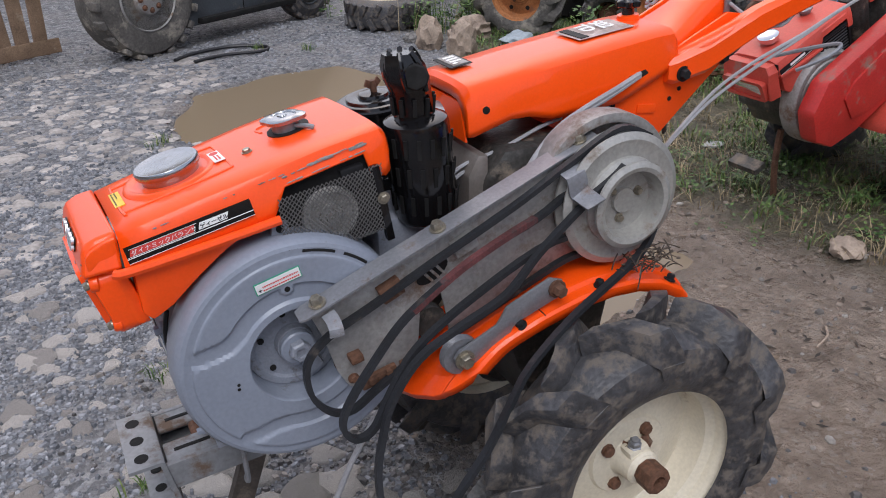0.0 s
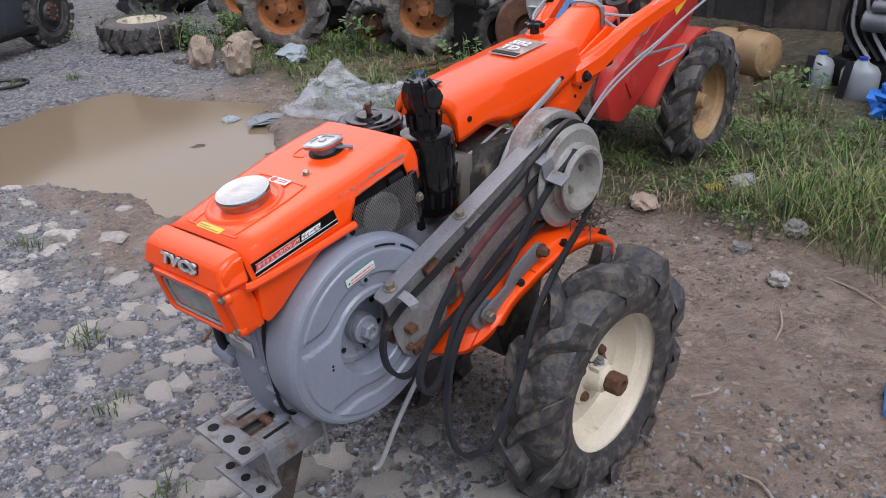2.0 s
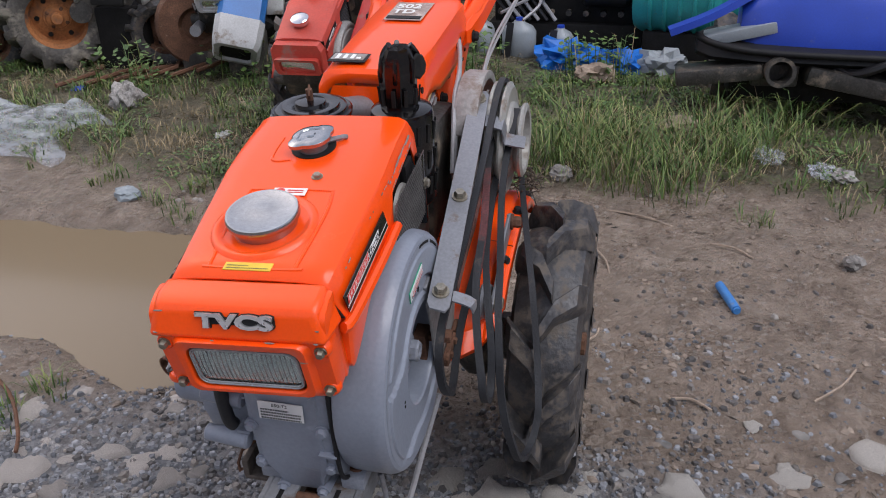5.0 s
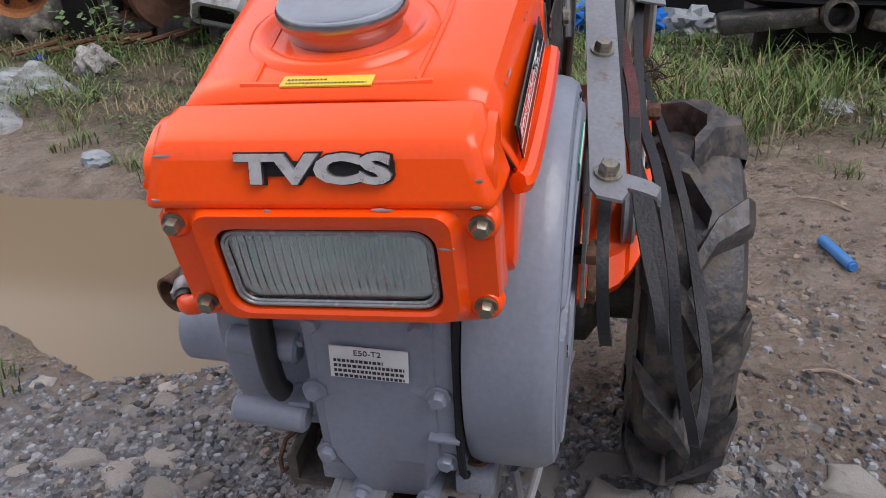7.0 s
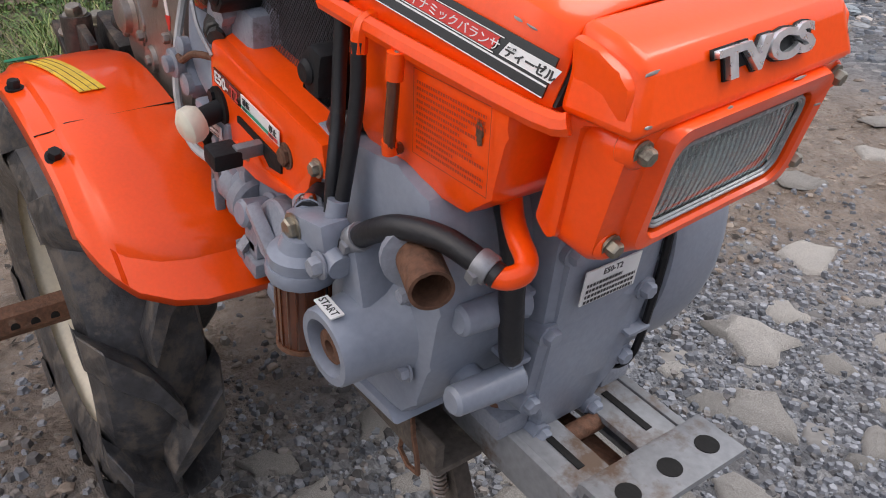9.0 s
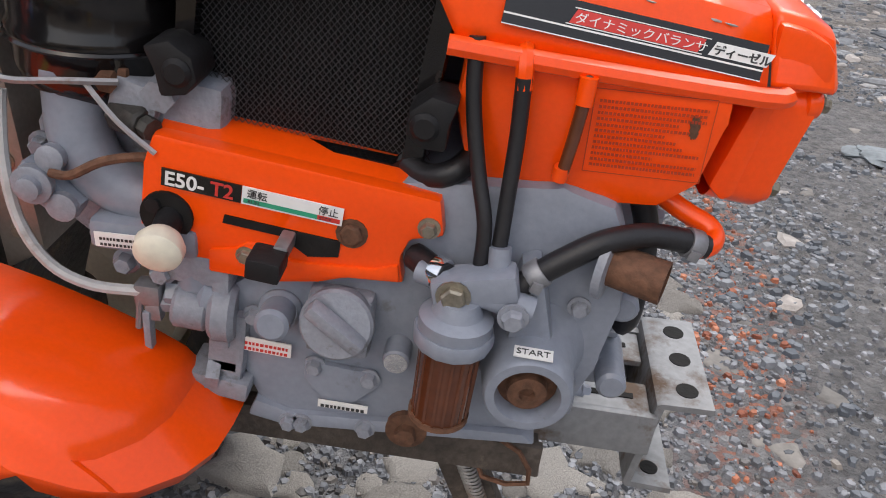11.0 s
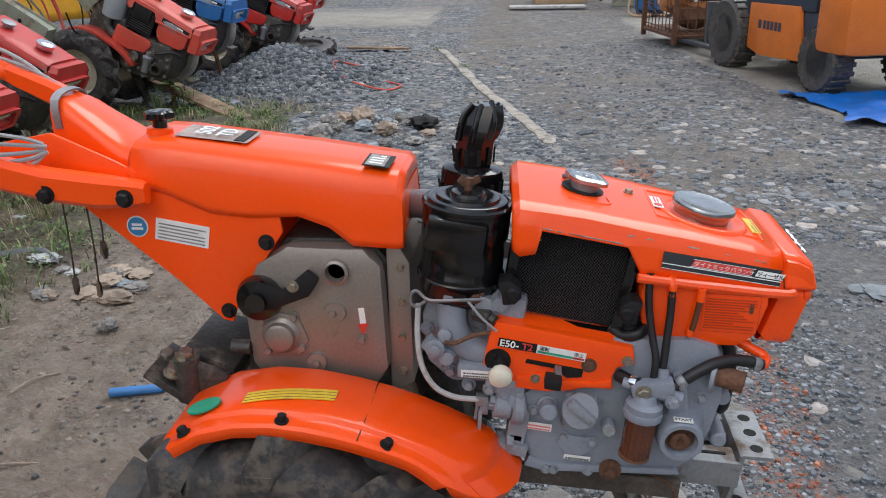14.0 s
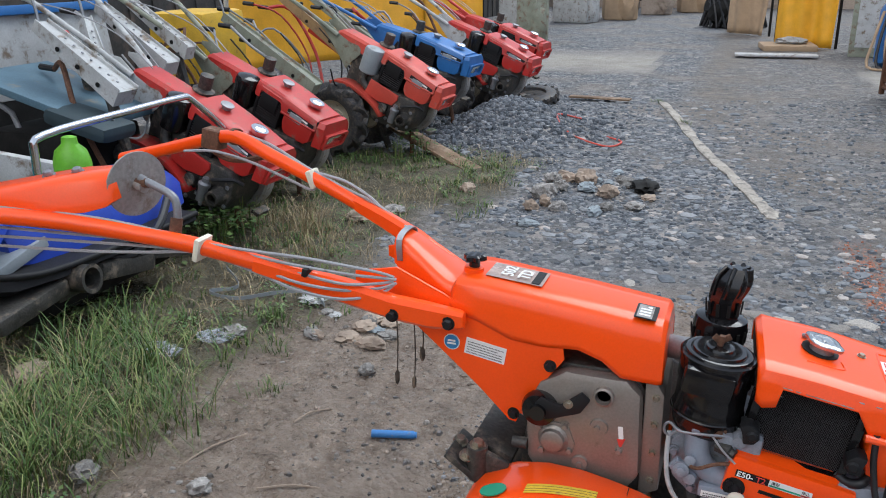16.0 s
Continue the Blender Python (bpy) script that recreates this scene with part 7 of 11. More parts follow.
for p in ((0.312, -0.150, 0.562), (0.280, -0.140, 0.562), (0.215, -0.112, 0.64), (0.250, -0.112, 0.570)):
    bolt(tractor, p, (0, -1, 0), 0.008, 0.01, GREY_D)
part("injector_pipe", B().tube([(0.247, -0.163, 0.642), (0.262, -0.165, 0.642), (0.285, -0.163, 0.653), (0.308, -0.155, 0.655), (0.33, -0.140, 0.648)], 0.0034, 8), RUST, tractor)
part("white_conduit", B().tube([(0.206, -0.135, 0.69), (0.205, -0.148, 0.645), (0.212, -0.158, 0.600), (0.231, -0.163, 0.568), (0.262, -0.165, 0.553), (0.300, -0.158, 0.547)], 0.0044, 8), OFFWHITE, tractor, "pale wire conduit")
part("wire_loop", B().tube([(0.30, -0.150, 0.706), (0.265, -0.160, 0.708), (0.225, -0.158, 0.706), (0.208, -0.155, 0.718), (0.199, -0.155, 0.714), (0.198, -0.155, 0.700), (0.206, -0.155, 0.694), (0.220, -0.155, 0.704)], 0.0026, 6), STEEL, tractor)
part("thin_wire", B().tube([(0.280, -0.155, 0.705), (0.300, -0.160, 0.682), (0.322, -0.158, 0.660)], 0.0020, 5), CABLE, tractor)
# fuel filter and pump
filt = part("fuel_filter", B().lathe([(0.0275, 0), (0.0285, 0.003), (0.0285, 0.010), (0.0275, 0.012)], (0.5318, -0.187, 0.548), (0.1, 0, 1), 14).lathe([(0.024, 0), (0.026, 0.006), (0.026, 0.018), (0.018, 0.022), (0.014, 0.032)], (0.532, -0.187, 0.551), (0.1, 0, 1), 26).box((0.545, -0.178, 0.589), (0.06, 0.026, 0.024), (0, -10, 0), 0.006).cyl((0.545, -0.18, 0.586), (0.585, -0.182, 0.575), 0.010, seg=14).cyl((0.53, -0.18, 0.59), (0.505, -0.17, 0.592), 0.008, seg=12).cyl((0.56, -0.175, 0.588), (0.56, -0.168, 0.615), 0.008, seg=12), GREY, tractor, "grey fuel filter head")
part("filter_bowl", B().lathe([(0.017, 0), (0.0205, 0.004), (0.0215, 0.068), (0.022, 0.074)], (0.524, -0.187, 0.478), (0.1, 0, 1), 26), AMBER, filt, "amber glass filter bowl")
fl = B()
for k in range(18):
    a = 2 * math.pi * k / 18
    fl.tube([(0.525 + 0.0205 * math.cos(a), -0.187 + 0.0205 * math.sin(a), 0.485), (0.5312 + 0.0213 * math.cos(a), -0.187 + 0.0213 * math.sin(a), 0.545)], 0.0014, 4, 1)
part("bowl_ribs", fl, AMBER, filt)
part("bowl_rim", B().lathe([(0.0225, 0), (0.0225, 0.004)], (0.524, -0.187, 0.481), (0.1, 0, 1), 26), RUST, filt)
bolt(filt, (0.531, -0.191, 0.587), (0, -1, 0), 0.009, 0.006)
bolt(filt, (0.572, -0.192, 0.575), (0, -1, 0), 0.008, 0.008, GREY_D)
part("panel_hose", B().tube([(0.50, -0.15, 0.592), (0.513, -0.165, 0.592), (0.525, -0.176, 0.592)], 0.010, 10), RUBBER, tractor)
part("hose_clamp", B().lathe([(0.0118, -0.005), (0.0122, 0), (0.0118, 0.005)], (0.520, -0.172, 0.592), (0.8, -0.5, 0), 14), CHROME, tractor)
# starter dog housing and exhaust stub
starter = part("starter_housing", B().lathe([(0.050, -0.004), (0.044, 0.006), (0.038, 0.016), (0.034, 0.030), (0.0325, 0.050), (0.0315, 0.062), (0.030, 0.064), (0.0235, 0.064), (0.0225, 0.060), (0.021, 0.03)], (0.586, -0.138, 0.518), (0.02, -1, -0.05), 36, cap=False).prism([(0.568, 0.535), (0.575, 0.600), (0.590, 0.604), (0.604, 0.535)], -0.176, -0.14, 0.006), GREY, tractor, "grey crank starter housing")
part("starter_dog", B().lathe([(0.022, 0), (0.022, 0.002), (0.015, 0.004), (0.014, 0.012), (0.006, 0.013), (0.005, 0.008)], (0.5862, -0.184, 0.514), (0.05, -1, -0.04), 24), RUST, starter)
m = basis((0.5745, -0.2005, 0.5492), (1, -0.05, -0.06), (0.0, 1, 0.04))
decal("start_label", m, 0.027, 0.011, WHITE, starter, "white label with one word")
lettering("start_word", "START", 0.0085, m @ Matrix.Translation((0.0015, 0.0025, 0.0014)), INK, starter, 0.0002, stretch=0.95)
part("exhaust_flange", B().lathe([(0.026, 0), (0.026, 0.006), (0.018, 0.007)], (0.632, -0.150, 0.600), (0.9, -0.35, -0.1), 22), GREY_D, tractor)
part("exhaust_stub", B().lathe([(0.0155, 0), (0.0155, 0.040), (0.013, 0.040), (0.0128, 0.01)], (0.636, -0.152, 0.600), (0.9, -0.35, -0.1), 24), RUST, tractor, "rusty short pipe stub")

# air cleaner and exhaust silencer
ac = part("air_cleaner", B().lathe([(0.046, 0.0), (0.056, 0.008), (0.060, 0.02), (0.061, 0.04), (0.0635, 0.043), (0.0635, 0.048), (0.061, 0.052), (0.061, 0.10), (0.064, 0.104), (0.0645, 0.146), (0.0665, 0.1475), (0.0665, 0.152), (0.0635, 0.1545), (0.059, 0.153), (0.0575, 0.1575), (0.053, 0.159), (0.047, 0.1575), (0.0455, 0.162), (0.030, 0.163), (0.026, 0.161), (0.024, 0.1665), (0.015, 0.168)], (0.262, -0.092, 0.684), (0.09, 0, 1), 48), BLACK, tractor, "glossy black oil-bath air cleaner")
part("cleaner_nut", B().cyl((0.276, -0.092, 0.851), (0.279, -0.092, 0.870), 0.0055, seg=10).box((0.286, -0.089, 0.865), (0.016, 0.004, 0.012), (0, -25, 20), 0.002).box((0.270, -0.095, 0.865), (0.016, 0.004, 0.012), (0, 43, 20), 0.002), RUST, ac, "tarnished wing nut")
part("wire_band", B().lathe([(0.0635, 0), (0.065, 0.002), (0.0635, 0.004)], (0.264, -0.092, 0.722), (0.09, 0, 1), 48, cap=False), BLACK, ac)
part("intake_box", B().box((0.264, -0.138, 0.802), (0.088, 0.05, 0.052), (0, 9, 0), 0.012), BLACK, ac)
part("intake_pipe", B().cyl((0.23, -0.06, 0.82), (0.17, -0.03, 0.81), 0.022, seg=18), STEEL, tractor)
sil = part("silencer", B().lathe([(0.046, 0.0), (0.050, 0.006), (0.050, 0.15), (0.048, 0.158), (0.040, 0.162), (0.02, 0.164)], (0.258, 0.058, 0.688), (0.09, 0, 1), 40), BLACK, tractor, "black slotted exhaust silencer")
for row in range(3):
    for k in range(16):
        a = 2 * math.pi * k / 16
        for dz in (0.018 + row * 0.045,):
            c = Vector((0.258 + 0.09 * (dz + 0.015), 0.058, 0.688 + dz + 0.015))
            part("slot", B().box(c + Vector((0.0505 * math.cos(a), 0.0505 * math.sin(a), 0)), (0.003, 0.006, 0.030), (0, 5, math.degrees(a)), 0), DARKM, sil)
out = B()
rings = []
for k, (h, w, d, shift) in enumerate([(0.0, 0.036, 0.036, 0.0), (0.04, 0.036, 0.036, 0.002), (0.058, 0.040, 0.038, 0.008), (0.080, 0.039, 0.034, 0.014), (0.098, 0.030, 0.022, 0.02)]):
    rings.append([(0.272 + shift * 0.7 + h * 0.1 + 2 * (w / 2) * math.cos(t) * 0.86, 0.055 + shift * 0.4 + 2 * (d / 2) * math.sin(t) * 0.82, 0.848 + h) for t in [2 * math.pi * j / 8 + 0.39 for j in range(8)]])
out.loft(rings)
outlet = part("exhaust_cap", out, BLACK, tractor, "black slotted rain cap on the silencer", 30)
for k in range(10):
    a = 2 * math.pi * k / 10
    part("slot", B().box((0.274 + 0.0325 * math.cos(a), 0.056 + 0.031 * math.sin(a), 0.868), (0.003, 0.006, 0.026), (0, 5, math.degrees(a))), DARKM, outlet)
for k in range(6):
    a = radians(-150 + 52 * k)
    part("rib", B().tube([(0.276 + 0.031 * math.cos(a), 0.057 + 0.030 * math.sin(a), 0.893), (0.282 + 0.034 * math.cos(a), 0.060 + 0.031 * math.sin(a), 0.912), (0.286 + 0.031 * math.cos(a), 0.062 + 0.027 * math.sin(a), 0.932), (0.290 + 0.020 * math.cos(a), 0.063 + 0.016 * math.sin(a), 0.948)], 0.0042, 8, 3), BLACK, outlet)
part("cap_mouth", B().lathe([(0.020, 0), (0.017, 0.003)], (0.283, 0.090, 0.915), (0.35, 0.9, 0.1), 8), DARKM, outlet)

# rear cover and handle column
CY = -0.028
cov = []
LEFT_LOW = [(-0.222, 0.862), (-0.10, 0.812), (0.03, 0.806), (0.07, 0.817), (0.115, 0.818), (0.15, 0.806), (0.165, 0.800), (0.186, 0.800)]
for x, zt, wt, wl, zl in ((0.186, 0.853, 0.060, 0.082, 0.770), (0.1835, 0.868, 0.068, 0.088, 0.770), (0.176, 0.875, 0.074, 0.090, 0.769), (0.11, 0.884, 0.076, 0.090, 0.772), (0.075, 0.889, 0.076, 0.090, 0.800), (0.03, 0.895, 0.077, 0.090, 0.816), (-0.04, 0.903, 0.077, 0.090, 0.812), (-0.10, 0.910, 0.078, 0.090, 0.818), (-0.17, 0.918, 0.078, 0.090, 0.848), (-0.212, 0.920, 0.078, 0.089, 0.858), (-0.222, 0.905, 0.076, 0.088, 0.864)):
    cov.append([(x, CY + y, z) for y, z in ((-wl - 0.0025, zl), (-wl - 0.0025, zl + 0.012), (-wl + 0.002, zt - 0.028), (-wt - 0.004, zt - 0.008), (-wt + 0.006, zt), (-0.03, zt + 0.003), (0.03, zt + 0.003), (wt - 0.006, zt), (wt + 0.004, zt - 0.008), (wl - 0.004, zt - 0.028), (wl, lerp_table(LEFT_LOW, x) + 0.012), (wl, lerp_table(LEFT_LOW, x)))])
belt_cover = part("rear_cover", B().loft(cov, closed=False, cap=False), ORANGE, tractor, "orange sheet-metal transmission cover", 35, 0.003)
part("cover_front", B().loft([[(0.1855, CY - 0.08, 0.79), (0.1855, CY - 0.06, 0.85), (0.1855, CY + 0.06, 0.85), (0.1855, CY + 0.08, 0.79)], [(0.182, CY - 0.08, 0.79), (0.182, CY - 0.06, 0.85), (0.182, CY + 0.06, 0.85), (0.182, CY + 0.08, 0.79)]]), ORANGE, belt_cover)
m = basis((-0.165, CY - 0.04, 0.9222), (0.99, 0, -0.1), (0, 1, 0))
decal("model_plate", m, 0.112, 0.074, mat("worn_label_film", (0.40, 0.30, 0.26), 0.4, 0, 0.25, 30, 0.2, 160, 0.03, 0, (0.62, 0.60, 0.57), 0.35, 40), belt_cover, "weathered silver-grey label with white model letters", 0.0006)
mt = basis((-0.082, CY - 0.036, 0.9179), (0.0, 1, 0), (-0.99, 0, 0.1))
lettering("model_letters", "TD", 0.034, mt @ Matrix.Translation((0.004, -0.001, 0.001)), WHITE, belt_cover, 0.0004, bold=0.0007)
lettering("model_letters", "502", 0.034, mt @ Matrix.Translation((0.004, 0.032, 0.001)), WHITE, belt_cover, 0.0004, bold=0.0007)
decal("side_bar", m @ Matrix.Translation((0.090, 0.004, 0.0008)), 0.016, 0.066, BLACK_M, belt_cover)
m = basis((0.160, CY - 0.070, 0.8850), (0.0, 1, 0), (-0.99, 0, 0.12))
m = m @ Matrix.Translation((-0.004, -0.004, 0.0))
decal("front_label", m, 0.066, 0.040, BLACK_M, belt_cover, "small black and white label")
decal("front_label_face", m @ Matrix.Translation((0.003, 0.008, 0.0008)), 0.058, 0.028, PLATE, belt_cover)
bars("label_mark", m, [(0.010, 0.012, 0.007, 0.020), (0.023, 0.012, 0.007, 0.020), (0.036, 0.012, 0.007, 0.020), (0.047, 0.012, 0.008, 0.008)], WHITE, belt_cover, 0.0025)
part("filler_boss", B().lathe([(0.021, 0), (0.019, 0.014), (0.016, 0.015)], (-0.195, -0.05, 0.916), (0.1, 0, 1), 24), ORANGE, belt_cover)
kb = B()
kb.cyl((-0.1935, -0.05, 0.93), (-0.1925, -0.05, 0.945), 0.011, seg=16)
ring = [(0.020 + 0.0035 * math.cos(6 * t)) for t in [2 * math.pi * k / 36 for k in range(36)]]
kb.loft([[(-0.192 + ring[k] * math.cos(2 * math.pi * k / 36) * q, -0.05 + ring[k] * math.sin(2 * math.pi * k / 36) * q, 0.943 + h) for k in range(36)] for h, q in ((0, 0.85), (0.002, 1), (0.010, 1), (0.013, 0.8))])
part("filler_knob", kb, BLACK, belt_cover, "black star knob")
part("cover_hole", B().cyl((0.153, CY + 0.087, 0.839), (0.153, CY + 0.0895, 0.839), 0.006, seg=12), DARKM, belt_cover)
part("cable_slot", B().prism([(-0.150, 0.862), (-0.158, 0.855), (-0.150, 0.846), (-0.120, 0.843), (-0.112, 0.848), (-0.118, 0.854)], CY + 0.086, CY + 0.0895, 0.001), DARKM, belt_cover)


def column(s, y):
    """One side plate of the handle column."""
    return B().prism([(0.0, 0.83), (0.005, 0.79), (-0.03, 0.74), (-0.065, 0.70), (-0.085, 0.642), (-0.10, 0.645), (-0.16, 0.705), (-0.24, 0.775), (-0.34, 0.86), (-0.42, 0.895), (-0.42, 0.918), (-0.33, 0.935), (-0.24, 0.895), (-0.2, 0.875), (-0.1, 0.85), (-0.03, 0.85)], y, y + 0.006, 0.0015)


column_r = part("column_plate", column(-1, -0.118), ORANGE, tractor, "orange handle column plate")
column_l = part("column_plate", column(1, 0.045), ORANGE, tractor, "orange handle column plate")
neck = []
for x, zt, zl, w, c in ((-0.180, 0.900, 0.84, 0.074, -0.028), (-0.212, 0.903, 0.845, 0.073, -0.028), (-0.240, 0.908, 0.855, 0.068, -0.028), (-0.270, 0.926, 0.868, 0.060, -0.026), (-0.300, 0.946, 0.884, 0.052, -0.024), (-0.330, 0.966, 0.902, 0.046, -0.022), (-0.352, 0.976, 0.915, 0.042, -0.020), (-0.362, 0.974, 0.922, 0.038, -0.018)):
    neck.append([(x, c + y, z) for y, z in ((-w, zl), (-w, zt - 0.020), (-w + 0.005, zt - 0.007), (-w + 0.016, zt), (w - 0.016, zt), (w - 0.005, zt - 0.007), (w, zt - 0.020), (w, zl))])
part("column_top", B().loft(neck), ORANGE, tractor, "orange sheet-metal neck of the handle column", 50)
part("neck_strap", B().tube([(-0.345, -0.066, 0.93), (-0.347, -0.064, 0.972), (-0.349, -0.02, 0.982), (-0.349, 0.022, 0.972), (-0.347, 0.028, 0.93)], 0, 4, 3, (0.012, 0.003), (1, 0, -0.3)), STEEL, tractor, "steel cable strap round the neck")
for x, z in ((-0.021, 0.774), (-0.09, 0.661)):
    bolt(column_r, (x, -0.118, z), (0, -1, 0), 0.009, 0.010, BLACK_M)
    bolt(column_l, (x, 0.051, z), (0, 1, 0), 0.009, 0.010, BLACK_M)
part("plate_hole", B().cyl((-0.086, 0.050, 0.807), (-0.086, 0.0525, 0.807), 0.013, seg=16), DARKM, column_l)
part("pressed_tab", B().box((-0.165, 0.052, 0.790), (0.040, 0.003, 0.016), (0, -8, 0), 0.001), ORANGE, column_l)
for x, z in ((-0.235, 0.815), (-0.215, 0.80)):
    part("plate_hole", B().cyl((x, 0.050, z), (x, 0.0525, z), 0.004, seg=10), DARKM, column_l)
cx, cz = -0.217, 0.795
cir = B().lathe([(0.0165, 0), (0.0165, 0.0012)], (cx, -0.1185, cz), (0, -1, 0), 30)
part("round_label", cir, WHITE, column_r, "round blue safety label")
part("round_face", B().lathe([(0.0145, 0), (0.0145, 0.0008)], (cx, -0.1197, cz), (0, -1, 0), 30), BLUE_INK, column_r)
bars("label_lines", basis((cx - 0.009, -0.1205, cz - 0.005), (1, 0, 0), (0, 0, 1)), [(0, 0, 0.018, 0.004), (0.001, 0.006, 0.016, 0.004)], WHITE, column_r, 0.0003)
m = basis((-0.192, -0.1185, 0.776), (0.985, 0, -0.17), (0.17, 0, 0.985))
decal("data_plate", m, 0.082, 0.034, WHITE, column_r, "white data plate with fine print")
bars("fine_print", m, lines_of(0.082, 0.034, 5, 21, 0.6, 0.06, 0.1), INK, column_r, 0.0018)
for x, z0, zl in ((-0.342, 0.845, 0.683), (-0.304, 0.825, 0.677), (-0.286, 0.815, 0.745)):
    weed = part("hanging_weed", B().tube([(x, -0.10, z0), (x + 0.003, -0.103, (z0 + zl) / 2), (x - 0.002, -0.10, zl)], 0.0014, 5, 3), DEBRIS, tractor, "dry weed stalk caught under the column")
    part("seed_head", B().blob((x - 0.001, -0.101, zl + 0.004), (0.010, 0.009, 0.030), 2, 0.7, 4, x * 90), DEBRIS, weed)

# handlebars
bar_l = part("handlebar", B().tube([(-0.22, 0.045, 0.865), (-0.27, 0.062, 0.885), (-0.36, 0.082, 0.925), (-0.50, 0.112, 0.975), (-0.63, 0.137, 1.022), (-0.78, 0.17, 1.068), (-0.86, 0.195, 1.092), (-0.92, 0.215, 1.094), (-1.0, 0.232, 1.077), (-1.12, 0.25, 1.045), (-1.3, 0.27, 1.0)], 0.0165, 14), ORANGE, tractor, "orange tubular handlebar")
bar_r = part("handlebar", B().tube([(-0.22, -0.135, 0.848), (-0.30, -0.158, 0.872), (-0.40, -0.185, 0.905), (-0.52, -0.225, 0.944), (-0.66, -0.262, 0.985), (-0.80, -0.295, 1.01), (-0.95, -0.33, 1.03), (-1.10, -0.355, 1.035), (-1.3, -0.38, 1.03)], 0.0165, 14), ORANGE, tractor, "orange tubular handlebar")


def arm_shell(rows, bar):
    """The pressed sheet arm round the root of a bar: x, y, low edge, high edge, half thickness."""
    rings = []
    for x, y, z0, z1, h in rows:
        c, e = (z1 - z0) * 0.18, h * 0.45
        rings.append([(x, y - h, z0 + c), (x, y - h, z1 - c), (x, y - e, z1), (x, y + e, z1), (x, y + h, z1 - c), (x, y + h, z0 + c), (x, y + e, z0), (x, y - e, z0)])
    part("arm_shell", B().loft(rings), ORANGE, bar, "orange pressed sheet-metal arm", 35)


arm_shell(((-0.184, -0.140, 0.838, 0.868, 0.011), (-0.192, -0.141, 0.835, 0.872, 0.014), (-0.25, -0.147, 0.833, 0.882, 0.017), (-0.318, -0.161, 0.847, 0.894, 0.018), (-0.40, -0.185, 0.876, 0.924, 0.019), (-0.48, -0.212, 0.907, 0.947, 0.018), (-0.56, -0.237, 0.938, 0.972, 0.0172), (-0.568, -0.239, 0.942, 0.972, 0.0155)), bar_r)
arm_shell(((-0.198, 0.052, 0.832, 0.868, 0.012), (-0.21, 0.055, 0.828, 0.874, 0.016), (-0.27, 0.064, 0.842, 0.896, 0.018), (-0.36, 0.082, 0.896, 0.945, 0.019), (-0.45, 0.101, 0.936, 0.978, 0.018), (-0.52, 0.116, 0.964, 0.999, 0.0172), (-0.528, 0.118, 0.969, 0.999, 0.0155)), bar_l)
for x, y, z, s in ((-0.211, -0.157, 0.850, -1), (-0.317, -0.177, 0.860, -1), (-0.222, 0.072, 0.847, 1), (-0.305, 0.072, 0.866, 1)):
    bolt(tractor, (x, y, z), (0, s, 0), 0.010, 0.010, BLACK_M)
# upper brace from the left bar to the column, and the adjuster disc
arm_top = []
for x, y0, y1, zl, zt in ((-1.30, -0.21, -0.335, 1.0, 1.04), (-1.18, -0.205, -0.335, 1.015, 1.065), (-1.05, -0.195, -0.335, 1.035, 1.092), (-0.97, -0.190, -0.325, 1.045, 1.108), (-0.90, -0.200, -0.305, 1.050, 1.118), (-0.862, -0.205, -0.290, 1.060, 1.118), (-0.850, -0.212, -0.280, 1.070, 1.108)):
    arm_top.append([(x, y0, zl), (x, y0 - 0.004, zt - 0.012), (x, y0 - 0.016, zt), (x, y1 + 0.022, zt - 0.004), (x, y1 + 0.006, zt - 0.016), (x, y1, zl - 0.006)])
part("tension_plate", B().loft(arm_top), ORANGE, tractor, "orange pressed lever bracket", 50)
for x, z in ((-0.955, 1.106), (-1.03, 1.094)):
    bolt(tractor, (x, -0.25, z), (0, -0.3, 1), 0.010, 0.010, STEEL)
disc = part("adjuster_disc", B().lathe([(0.065, 0), (0.065, 0.004), (0.012, 0.006), (0.012, 0.03)], (-0.842, -0.22, 1.086), (0.93, -0.3, -0.08), 36), PLATE, tractor, "rust-stained metal adjuster disc")
part("crank_rod", B().tube([(-0.825, -0.225, 1.100), (-0.79, -0.235, 1.092), (-0.745, -0.245, 1.080), (-0.730, -0.247, 1.065), (-0.728, -0.25, 1.03)], 0.008, 10, 5), STEEL, disc)
part("crank_clamp", B().cyl((-0.728, -0.252, 1.035), (-0.730, -0.262, 1.0), 0.012, seg=12), RUST, disc)
part("disc_hub", B().cyl((-0.842, -0.220, 1.088), (-0.802, -0.232, 1.094), 0.010, seg=10), RUST, disc)
part("cable_clip", B().box((-0.668, -0.264, 0.985), (0.012, 0.045, 0.045), (0, 15, 0), 0.003), KNOB_W, bar_r, "pale plastic cable clip")
part("cable_clip", B().box((-0.645, 0.14, 1.027), (0.014, 0.042, 0.042), (0, -18, 0), 0.004), KNOB_W, bar_l, "pale plastic cable clip")
part("bar_joint", B().box((-0.965, 0.222, 1.085), (0.05, 0.045, 0.05), (0, 10, 0), 0.006).cyl((-0.905, 0.218, 1.094), (-0.89, 0.213, 1.094), 0.021, seg=14), RUST, bar_l)
rb = part("brake_lever", B().tube([(-0.98, 0.22, 1.06), (-0.94, 0.24, 1.03), (-0.88, 0.26, 1.03), (-0.82, 0.27, 1.05)], 0.008, 8), RUST, bar_l)
